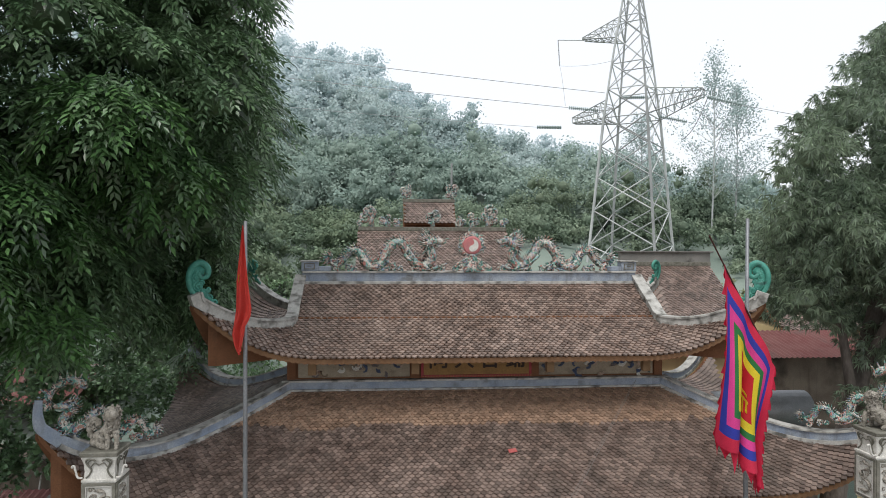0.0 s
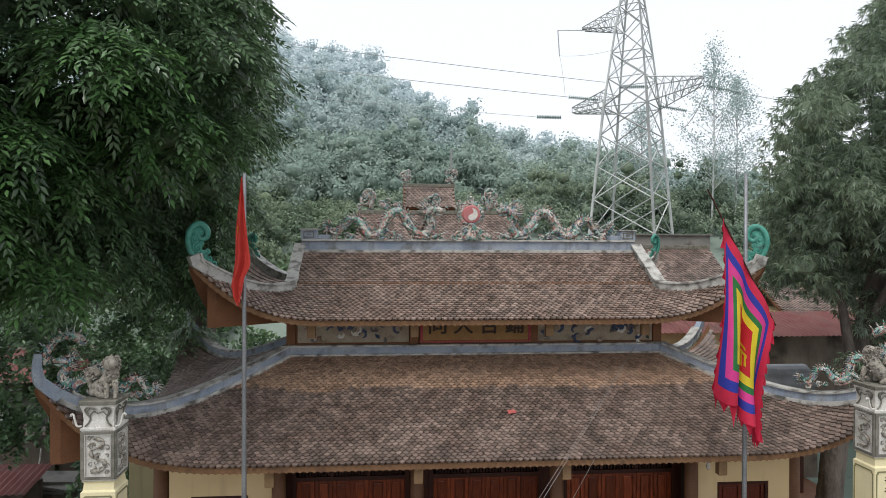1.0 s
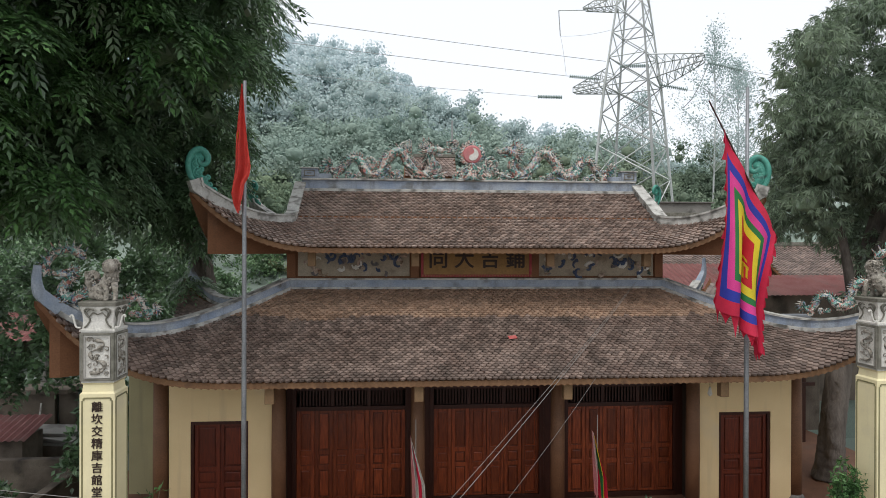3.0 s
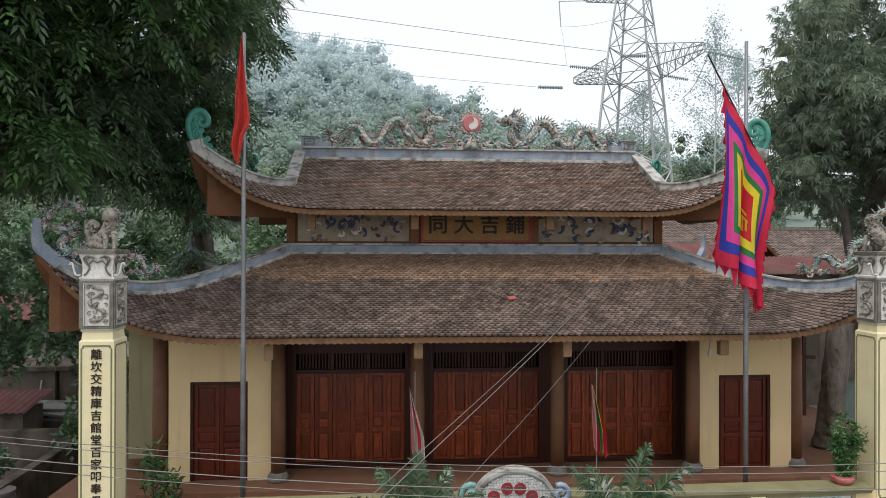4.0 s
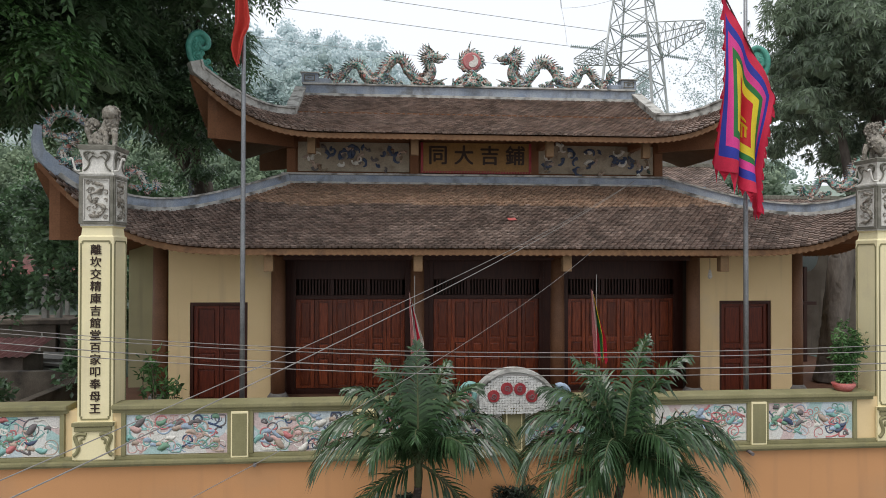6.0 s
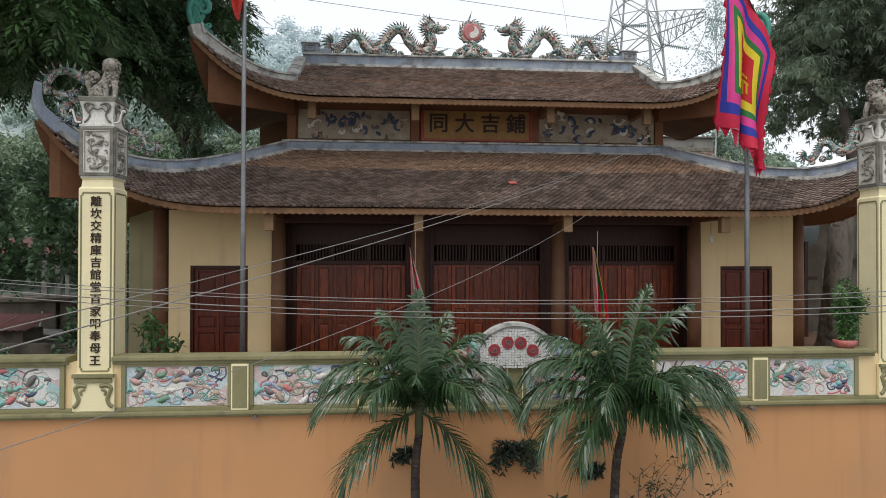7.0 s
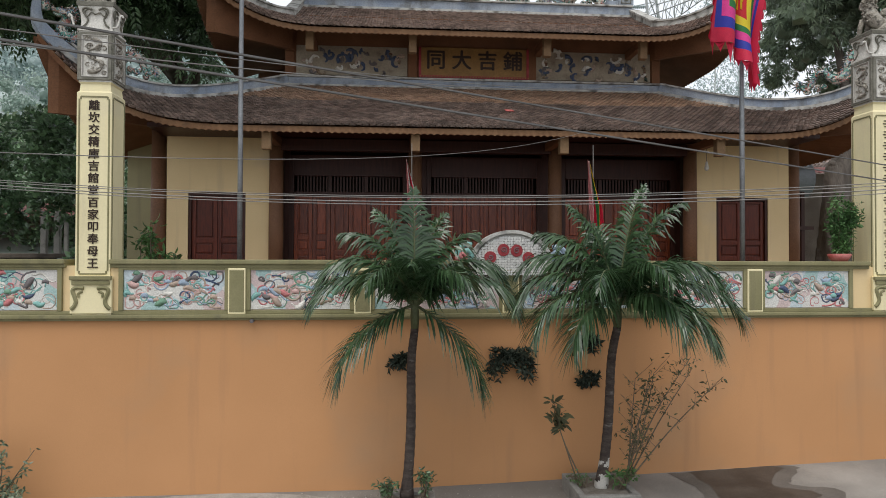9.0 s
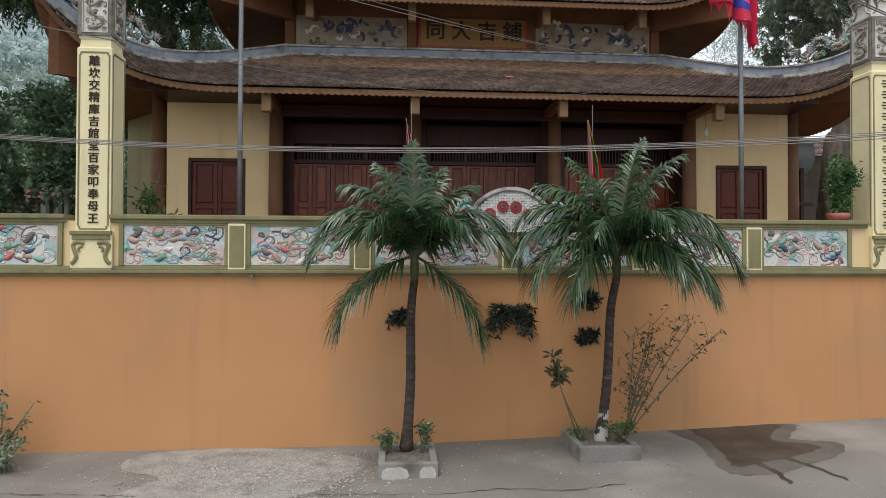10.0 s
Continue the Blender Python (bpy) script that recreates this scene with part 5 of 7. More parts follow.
for u, v, w, h in ((0.43, 0.40, 0.05, 0.012), (0.44, 0.44, 0.06, 0.012), (0.42, 0.47, 0.04, 0.012), (0.44, 0.42, 0.014, 0.06), (0.56, 0.50, 0.05, 0.012), (0.57, 0.54, 0.06, 0.012), (0.55, 0.58, 0.014, 0.06), (0.60, 0.57, 0.014, 0.05), (0.44, 0.58, 0.06, 0.012), (0.43, 0.62, 0.05, 0.012), (0.46, 0.60, 0.014, 0.05)):
    bm = bmesh.new()
    vs = [bm.verts.new(festival(u + a * w * 0.85, v + b * h * 0.85) + Vector((0, -0.015, 0))) for a, b in ((-1, -1), (1, -1), (1, 1), (-1, 1))]
    bm.faces.new(vs)
    bmesh.ops.solidify(bm, geom=bm.faces[:], thickness=0.003)
    part("stroke", bm, "f_yellow", fest)
d = (CB - CA).normalized()
part("stick", tube([CA - d * 0.56 + Vector((0, 0.02, 0)), CB + d * 0.08 + Vector((0, 0.02, 0))], 0.014, 7), "wood_dark", fest)


def small_flag(x, y, top, hues):
    f = thing("small_flag", "little furled festival flag on a thin pole", "flag", "small flags")
    part("pole", tube([(x, y, COURT), (x, y, top)], [0.014, 0.006], 6), "wire_pale", f)
    for i, h in enumerate(hues):
        a0, a1 = i / len(hues), (i + 1) / len(hues)
        bm = grid(lambda u, v: Vector((x - 0.10 + 0.22 * (a0 + (a1 - a0) * u) * min(1, 0.15 + v * 1.3) + 0.05 * v, y - 0.03 + 0.05 * math.sin((a0 + (a1 - a0) * u) * 14 + v * 3), top - 0.25 - 1.15 * v - 0.12 * (a0 + (a1 - a0) * u) + 0.05 * math.sin(u * 9) * v)), 5, 16)
        bmesh.ops.solidify(bm, geom=bm.faces[:], thickness=0.004)
        part("cloth", bm, h, f, h[2:] + " cloth", smooth=True)


small_flag(0.50, 11.1, 5.68, ("r_pink", "stucco", "f_crimson", "stucco"))
small_flag(3.64, 11.1, 5.70, ("r_pink", "r_rose", "f_crimson", "f_green", "f_yellow", "f_crimson"))


# ---------------- arched screen behind the wall ----------------
screen = thing("arched_screen", "white mosaic arched spirit screen with red medallions", "screen")
arc = [(2.11 + 0.66 * math.cos(a), 3.60 + 0.56 * math.sin(a)) for a in np.linspace(0, math.pi, 25)]
bm = bmesh.new()
flat_loop(bm, [(2.77, 3.56)] + arc + [(1.45, 3.56)], 10.540, 10.700)
bmesh.ops.recalc_face_normals(bm, faces=bm.faces)
part("slab", bm, "weath", screen, "arched plaster slab")
part("rim", sweep([(x, 10.610, z) for x, z in arc], 0.22, -0.02, 0.035, across=(0, 1, 0)), "weath", screen)
rs = random.Random(2)
bm = bmesh.new()
for i in range(26):
    for j in range(17):
        x, z = 1.50 + i * 0.047 + rs.uniform(-0.006, 0.006), 3.48 + j * 0.042 + rs.uniform(-0.006, 0.006)
        if ((x - 2.11) / 0.60) ** 2 + ((z - 3.60) / 0.50) ** 2 < 1:
            own = box(-0.0215, 0.0215, 10.528, 10.542, -0.018, 0.018)
            own.transform(Matrix.Translation((x, 0, z)) @ pose(0, 0, 0, 0, rs.uniform(-35, 35), 0))
            join(bm, own)
part("mosaic", bm, "china", screen, "broken white china mosaic", kind="stuff")
for x, z in ((1.76, 3.75), (1.975, 3.87), (2.19, 3.86), (2.385, 3.74)):
    m = part("medallion", tube([(x, 10.515, z), (x, 10.545, z)], [0.098, 0.104], 18), "red_glaze", screen, "red round medallion")
    part("rune", tube([(q[0], 10.510, q[2]) for q in spiral(x, z, 0.055, 1.3, x * 9, 1, 12)], 0.008, 5), "r_dark", m)
part("scroll", tube([(q[0], 10.500, q[2]) for q in spiral(1.36, 3.80, 0.17, 1.3, 1, 1, 16)], 0.05, 6), "r_teal", screen, smooth=True)
part("scroll", tube([(q[0], 10.480, q[2]) for q in spiral(1.30, 3.76, 0.09, 1.3, 3, 1, 12)], 0.04, 6), "r_pink", screen, smooth=True)
part("scroll", tube([(q[0], 10.500, q[2]) for q in spiral(2.86, 3.78, 0.15, 1.3, 1, -1, 16)], 0.05, 6), "r_blue", screen, smooth=True)


# ---------------- palms ----------------
def palm(base, crown, fronds, seed, height_label):
    """A slender ringed trunk, green crown shaft and arching feathered fronds."""
    rs = random.Random(seed)
    b, c = Vector(base), Vector(crown)
    tree = thing("palm_tree", height_label, "palm", "palms")
    path = smooth_path([b, b.lerp(c, 0.35) + Vector((0.02, 0, 0)), b.lerp(c, 0.7) - Vector((0.015, 0, 0)), c - Vector((0, 0, 0.32))], 14)
    rad = [(0.074 - 0.020 * i / len(path)) * (1 + 0.07 * (i % 2)) + (0.03 * max(0, 1 - i / 5)) for i in range(len(path))]
    part("trunk", tube(path, rad, 12), "palm_bark", tree, "dark ringed trunk", smooth=True)
    if seed == 2:
        own = smooth_path(path[:8], 5)
        rr = [float(np.interp(i / 5, range(8), rad[:8])) + 0.004 for i in range(len(own))]
        bm = tube(own, rr, 20)
        gone = [f for f in bm.faces if noise.noise(f.calc_center_median() * 8.0) + 0.5 * noise.noise(f.calc_center_median() * 21.0) + 0.5 * (f.calc_center_median().z - b.z) > 0.16]
        bmesh.ops.delete(bm, geom=gone, context="FACES")
        part("limewash", bm, "lime", tree, "flaking white limewash")
    part("crown_shaft", tube([c - Vector((0, 0, 0.33)), c - Vector((0, 0, 0.18)), c, c + Vector((0, 0, 0.15))], [0.055, 0.065, 0.055, 0.03], 12), "palm_stem", tree, "smooth green crown shaft", smooth=True)
    for az, rise, length, bend in fronds:
        d = Vector((math.cos(radians(az)), math.sin(radians(az)), 0))
        n = 26
        pts = []
        ang = radians(rise)
        p = c + d * 0.03
        for i in range(n + 1):
            pts.append(p.copy())
            p = p + (d * math.cos(ang) + Vector((0, 0, math.sin(ang)))) * (length / n)
            ang -= radians(bend) / n * (0.4 + 1.2 * i / n)
        fr = part("frond", tube(pts, [0.024 * (1 - 0.85 * i / n) for i in range(n + 1)], 5), "palm_stem", tree)
        V, F = [], []
        side = Vector((-d.y, d.x, 0))
        for i in range(2, n + 1):
            for half in (0.0, 0.33, 0.66):
                t = min(1.0, (i + half) / n)
                p = pts[i] if i == n else pts[i].lerp(pts[i + 1], half)
                tan = (pts[min(i + 1, n)] - pts[i - 1]).normalized()
                up = side.cross(tan).normalized()
                if up.z < 0:
                    up = -up
                L = 0.54 * (math.sin(math.pi * min(0.97, t * 0.80 + 0.16)) ** 0.7) * rs.uniform(0.85, 1.12)
                for s in (-1, 1):
                    out = (side * s * (1.0 - 0.4 * t) + tan * (0.55 + 0.6 * t) + up * rs.uniform(0.0, 0.6)).normalized()
                    w = 0.014 + 0.009 * rs.random()
                    k = len(V)
                    q = p.copy()
                    g = 0.35 + 0.75 * rs.random()
                    rows = []
                    for e, ww in ((0.0, 0.45), (0.35, 1.0), (0.7, 0.8), (1.0, 0.06)):
                        pos = p + out * L * e + Vector((0, 0, -g * L * e * e))
                        rows.append((pos + tan * w * ww, pos - tan * w * ww))
                    for a, bb in rows:
                        V += [tuple(a), tuple(bb)]
                    for r in range(3):
                        F.append((k + 2 * r, k + 2 * r + 1, k + 2 * r + 3, k + 2 * r + 2))
        part("feathering", raw("feathering", V, F), "palm", fr)
    return tree


palm((0.40, 9.72, 0.22), (0.50, 9.42, 3.05), [
    (95, 88, 1.70, 14), (176, 66, 1.80, 150), (188, 46, 1.75, 130), (165, 76, 1.6, 85), (4, 64, 1.65, 130), (-8, 44, 1.80, 135), (20, 76, 1.5, 75),
    (204, -14, 1.6, 74), (-24, -28, 1.6, 60), (140, 80, 1.6, 45), (50, 80, 1.55, 45), (235, 60, 1.4, 120), (305, 58, 1.4, 115), (265, 70, 1.3, 105)], 1, "slender palm with arching green fronds in a street planter")
palm((3.33, 9.72, 0.30), (3.40, 9.20, 3.08), [
    (35, 82, 1.85, 30), (8, 76, 1.85, 55), (150, 82, 1.6, 45), (176, 64, 1.75, 125), (186, 46, 1.85, 135), (200, 26, 1.7, 120), (2, 52, 1.95, 125),
    (-9, 34, 2.05, 120), (-16, 10, 1.55, 90), (-42, 22, 1.6, 120), (-62, 30, 1.5, 135), (100, 76, 1.6, 60), (165, 72, 1.6, 80), (240, 56, 1.5, 125), (218, 10, 1.4, 115), (285, 62, 1.5, 125),
    (320, 60, 1.6, 120), (60, 60, 1.6, 90), (125, 58, 1.5, 95)], 2, "bushy palm with drooping fronds and limewashed foot")


def planter(x0, x1, y0, y1, z0, z1, splashed):
    p = thing("planter", "square concrete tree planter filled with dry soil", "planter", "street planters")
    t = 0.10
    for a, b, c, d in ((x0, x1, y0, y0 + t), (x0, x1, y1 - t, y1), (x0, x0 + t, y0 + t, y1 - t), (x1 - t, x1, y0 + t, y1 - t)):
        part("kerb", box(a, b, c, d, z0, z1, 0.018), "concrete", p)
    bm = grid(lambda u, v: Vector((x0 + t + (x1 - x0 - 2 * t) * u, y0 + t + (y1 - y0 - 2 * t) * v, z1 - 0.05 + 0.03 * noise.noise(Vector((u * 5, v * 5, x0))))), 12, 12)
    part("soil", bm, "soil", p, "dry grey soil")
    if splashed:
        for a, b in ((x0 + 0.04, x0 + 0.42), (x1 - 0.26, x1 - 0.03)):
            bm = bmesh.new()
            pts = [(a + (b - a) * (0.5 + 0.5 * math.cos(k)) , z0 + (z1 - z0) * (0.45 + (0.42 + 0.06 * math.sin(3 * k)) * math.sin(k))) for k in np.linspace(0, 6.0, 12)]
            flat_loop(bm, pts, y0 - 0.004, y0 + 0.004)
            part("limewash_splash", bm, "lime", p, "white limewash splash")
    return p


planter(0.0, 0.82, 8.95, 9.95, -0.05, 0.24, True)
planter(2.86, 3.76, 9.20, 10.25, -0.02, 0.34, False)


# ---------------- shrubs and small plants ----------------
def small_leaves(points, length, material, name, parent, spread=0.7, droop=0.3, shape=LEAF):
    pts = np.array(points, dtype=float)
    me = leaves_mesh(name, pts, np.zeros_like(pts) + np.array([0, 0, 0.3]), shape, length, spread, droop)
    return part(name, me, material, parent)


def shrub(name, at, height, width, stems, leaves, length, label, material="leaf_light", seed=1, lean=0.0, bare=0.3, twigs=4):
    rs = random.Random(seed)
    s = thing(name, label, "plant")
    pts = []
    x, y, z = at
    for k in range(stems):
        a = rs.uniform(0, 6.28)
        tip = Vector((x + lean + width * rs.uniform(-0.5, 0.5), y + width * 0.35 * math.sin(a), z + height * rs.uniform(0.65, 1.0)))
        mid = Vector((x, y, z)).lerp(tip, 0.5) + Vector((rs.uniform(-0.1, 0.1) * height * 0.6, 0, 0.08))
        path = smooth_path([(x + rs.uniform(-0.05, 0.05), y, z), mid, tip], 6)
        part("stem", tube(path, [0.012 * (1 - 0.8 * i / len(path)) + 0.002 for i in range(len(path))], 5), "twig", s)
        for q in range(twigs):
            i = rs.randrange(int(len(path) * bare), len(path))
            e = path[i] + Vector((rs.uniform(-0.22, 0.22), rs.uniform(-0.1, 0.1), rs.uniform(0.02, 0.2))) * width
            part("twig", tube([path[i], e], [0.005, 0.002], 4), "twig", s)
            for j in range(leaves // (stems * twigs)):
                t = rs.random()
                pts.append(tuple(path[i].lerp(e, t) + Vector((rs.gauss(0, 0.03), rs.gauss(0, 0.03), rs.gauss(0, 0.03)))))
        for j in range(leaves // (stems * 3)):
            i = rs.randrange(int(len(path) * bare), len(path))
            pts.append(tuple(path[i] + Vector((rs.gauss(0, 0.04), rs.gauss(0, 0.04), rs.gauss(0, 0.04)))))
    small_leaves(pts, length, material, "foliage", s)
    return s


shrub("twiggy_shrub", (3.70, 9.75, 0.30), 2.05, 1.5, 7, 420, 0.07, "half-bare twiggy shrub beside the palm", "leaf_dry", 3, 0.55, 0.3, 11)
shrub("sapling", (3.05, 9.8, 0.30), 1.25, 0.35, 2, 60, 0.16, "thin sapling with a few long leaves", "leaf_dry", 4, -0.22, 0.75)
shrub("low_weed", (0.14, 9.6, 0.20), 0.32, 0.35, 7, 110, 0.09, "low green weeds in the planter", "leaf", 5)
shrub("low_weed", (0.66, 9.6, 0.20), 0.42, 0.28, 6, 110, 0.08, "low green weeds in the planter", "leaf", 6)
shrub("low_weed", (3.62, 9.6, 0.30), 0.22, 0.5, 8, 110, 0.09, "low green weeds in the planter", "leaf_light", 7)
shrub("low_weed", (3.05, 9.7, 0.30), 0.12, 0.4, 6, 60, 0.06, "low green weeds in the planter", "leaf_light", 17)
shrub("roadside_bush", (-5.55, 9.95, 0.02), 1.2, 0.9, 12, 700, 0.09, "dusty green bush at the wall foot", "leaf_r", 8, 0.0, 0.1)
shrub("roadside_bush", (-5.25, 9.6, 0.02), 0.5, 0.8, 9, 420, 0.08, "dusty green bush at the wall foot", "leaf_r", 18, 0.0, 0.1)
shrub("court_plant", (-3.98, 11.7, 3.0), 1.5, 0.45, 7, 200, 0.13, "thin-leaved green plant in the court", "leaf_light", 9, 0.0, 0.2)
shrub("court_plant", (-3.75, 11.9, 3.0), 0.9, 0.5, 6, 130, 0.13, "thin-leaved green plant in the court", "leaf_light", 19, 0.0, 0.2)
pot_plant = shrub("potted_plant", (7.95, 10.82, 3.80), 1.0, 0.55, 18, 2400, 0.085, "leafy green plant in a red saucer on the wall coping", "leaf_light", 10, 0.05, 0.03)
part("pot", tube([(7.92, 10.82, 3.70), (7.92, 10.82, 3.75), (7.92, 10.82, 3.82), (7.92, 10.82, 3.83)], [0.12, 0.16, 0.19, 0.17], 18), "plastic_red", pot_plant, "faded red saucer", smooth=True)


def wall_fern(x, z, size, n, seed):
    """A tuft rooted in the wall face, hanging outward."""
    rs = random.Random(seed)
    f = thing("wall_fern", "dark fern tuft growing out of the ochre wall", "plant", "wall ferns")
    y = 10.62 + 0.0096 * x
    pts = []
    for k in range(n):
        a, e = rs.uniform(-1.4, 1.4), rs.uniform(-0.6, 0.7)
        tip = Vector((x + size * math.sin(a), y - size * 0.45 * math.cos(a), z + size * (e - 0.45)))
        mid = Vector((x, y, z)).lerp(tip, 0.5) + Vector((0, -0.05, 0.12 * size))
        path = smooth_path([(x, y, z), mid, tip], 6)
        part("stalk", tube(path, 0.004, 4), "twig", f)
        for p in path[3:]:
            pts += [tuple(p)] * 3
    small_leaves(pts, 0.11, "leaf_dusk", "foliage", f, 0.9, 0.5)


wall_fern(2.12, 2.18, 0.40, 26, 1)
wall_fern(0.28, 2.12, 0.16, 10, 2)
wall_fern(3.38, 2.42, 0.22, 12, 3)
wall_fern(3.40, 1.80, 0.17, 8, 4)


# ---------------- big trees ----------------
ball = bmesh.new()
bmesh.ops.create_icosphere(ball, subdivisions=1, radius=1)
BALL = np.array([v.co[:] for v in ball.verts])
ball.verts.index_update()
BALL_FACES = np.array([[v.index for v in f.verts] for f in ball.faces])
ball.free()


def quads(places, along, across, length, width, dip):
    """Pointed leaf blades: four corners each, from the stalk over the two shoulders to the tip, sunk at the tip by dip."""
    L, W = length[:, None], width[:, None]
    mid = places + along * L * 0.42
    tip = places + along * L - np.array([0, 0, 1.0]) * (dip * length)[:, None]
    v = np.stack([places, mid + across * W, tip, mid - across * W], axis=1).reshape(-1, 3)
    return v, np.arange(len(v)).reshape(-1, 4)


def unit(a):
    return a / (np.linalg.norm(a, axis=1)[:, None] + 1e-9)


def sprays(tufts, count, seed, pairs, leaf, droop, whorl=False):
    """Compound leaves, or whorls of single leaves, over the upper and outer side of rounded tufts."""
    g = np.random.default_rng(seed)
    T = np.array(tufts)
    weight = T[:, 3] ** 2
    k = g.choice(len(T), count, p=weight / weight.sum())
    d = unit(g.normal(0, 1, (count, 3)) + np.array([0, -0.6, 0.75]))
    base = T[k, :3] + d * (T[k, 3] * (0.62 + 0.46 * g.random(count)))[:, None] * np.array([1, 1, 0.72])
    axis = d * np.array([1, 1, 0.25]) + g.normal(0, 0.35, (count, 3)) * np.array([1, 1, 0.3])
    axis[:, 2] -= droop * g.uniform(0.6, 1.3, count)
    axis = unit(axis)
    side = unit(np.cross(d + g.normal(0, 0.5, (count, 3)), np.array([0, 0, 1.0])))
    side = unit(side - axis * (side * axis).sum(axis=1)[:, None])
    V, F, n = [], [], 0
    if whorl:
        for q in range(pairs):
            a = 2 * math.pi * q / pairs + g.normal(0, 0.25, count)
            up = np.cross(side, axis)
            out = unit(side * np.cos(a)[:, None] + up * np.sin(a)[:, None] + axis * g.uniform(0.1, 0.8, count)[:, None] - np.array([0, 0, 0.6]))
            cross = unit(np.cross(out, axis) + 0.01)
            v, f = quads(base, out, cross, leaf * g.uniform(0.75, 1.2, count), leaf * g.uniform(0.075, 0.105, count), g.uniform(0.05, 0.3, count))
            V.append(v), F.append(f + n)
            n += len(v)
    else:
        rach = leaf * 2.3 * g.uniform(0.8, 1.2, count)
        for q in range(pairs + 1):
            t = (q + 0.6) / (pairs + 0.6)
            at = base + axis * (rach * t)[:, None] - np.array([0, 0, 1.0]) * (0.30 * rach * t * t)[:, None]
            for hand in ((1, -1) if q < pairs else (0,)):
                out = unit(side * hand * (1.0 - 0.35 * t) + axis * (0.55 + 0.5 * t) - np.array([0, 0, 0.16]) + g.normal(0, 0.12, (count, 3)))
                cross = unit(np.cross(out, np.cross(side, axis)) + 0.01)
                v, f = quads(at, out, cross, leaf * g.uniform(0.8, 1.2, count) * (1 - 0.25 * abs(t - 0.5)), leaf * g.uniform(0.15, 0.2, count), g.uniform(0.05, 0.25, count))
                V.append(v), F.append(f + n)
                n += len(v)
    return raw("crown", np.concatenate(V), np.concatenate(F).tolist())


def tree(name, label, trunk, limbs, crowns):
    t = thing(name, label, "tree")
    bm = tube(smooth_path([p for p, _ in trunk], 12), list(np.interp(np.linspace(0, len(trunk) - 1, (len(trunk) - 1) * 12 + 1), range(len(trunk)), [q for _, q in trunk])), 22)
    for v in bm.verts:
        k = noise.noise(Vector((v.co.x * 3, v.co.y * 3, v.co.z * 0.8))) * 0.20 + noise.noise(v.co * 7) * 0.06
        v.co += Vector((k, k * 0.8, 0))
    part("trunk", bm, "bark", t, "dark gnarled trunk", smooth=True)
    for a, b, q in limbs:
        a, b = Vector(a), Vector(b)
        path = smooth_path([a, a.lerp(b, 0.5) + Vector((0, 0, 0.5)), b], 6)
        part("limb", tube(path, [q * (1 - 0.75 * i / len(path)) for i in range(len(path))], 8), "bark", t, smooth=True)
    for me, m in crowns:
        part("crown", me, m, t, "dense crown of glossy leaves")
    return t


def filler_balls(tufts, share, seed):
    """Hidden rough balls inside each tuft, added to block the sky and darken gaps."""
    g = np.random.default_rng(seed)
    V, F = [], []
    for k, (x, y, z, q) in enumerate(tufts):
        V.append(np.array([x, y, z]) + BALL * (1 + 0.16 * g.normal(0, 1, (len(BALL), 1))) * q * share * np.array([1, 1, 0.75]))
        F.append(BALL_FACES + k * len(BALL))
    return raw("crown", np.concatenate(V), np.concatenate(F).tolist())


# the dark tree west of the temple: tufts over a broad dome that hangs above the court
def west_side(y, z):
    zz = 11 + (z - 11) * 16 / y
    return y / 16 * float(np.interp(zz, (7.5, 8.6, 9.6, 11.2, 12.4, 12.9, 13.6, 14.4, 16.0, 16.8, 20), (-4.3, -3.9, -3.35, -3.05, -3.0, -2.45, -2.2, -2.55, -2.85, -2.5, -2.4)))


rs = random.Random(12)
dome = []
tries = 0
while len(dome) < 270 and tries < 60000:
    tries += 1
    y, z, q = rs.uniform(8.8, 18.5), rs.uniform(9.2, 18.6), rs.uniform(0.6, 1.2)
    x = rs.uniform(-0.66 * y - 0.8, -2.0)
    e = ((x + 9.0) / 6.9) ** 2 + ((y - 15.2) / 6.4) ** 2 + ((z - 14.0) / 6.8) ** 2
    if not 0.40 < e < 1.0 or x + q * 1.05 > west_side(y, z) or (y > 18.5 and x < -6):
        continue
    if z - q < 8.5 + 0.05 * (y - 10) or (y < 15.8 and x > -5.3 and z < 11.4):
        continue
    if any((x - a) ** 2 + (y - b) ** 2 + (z - c) ** 2 < (0.70 * (q + w)) ** 2 for a, b, c, w in dome):
        continue
    dome.append((x, y, z, q))
for k in range(60):
    dome.append((rs.uniform(-13, -5.6), rs.uniform(13.5, 19), rs.uniform(9.8, 12.5), rs.uniform(0.9, 1.3)))
for x, y, z, q in ((-4.4, 16.2, 9.3, 0.6), (-4.9, 16.8, 8.9, 0.6), (-4.2, 16.8, 10.2, 0.6), (-4.0, 16.5, 11.2, 0.7), (-4.9, 16.0, 9.9, 0.7), (-5.6, 16.0, 9.4, 0.7), (-5.4, 20.5, 9.4, 0.6), (-5.6, 20.6, 8.4, 0.6), (-5.9, 20.4, 7.4, 0.5), (-5.3, 20.6, 10.4, 0.7)):
    dome.append((x, y, z, q))
near = [q for q in dome if q[1] < 12.6 and q[2] < 13.0]
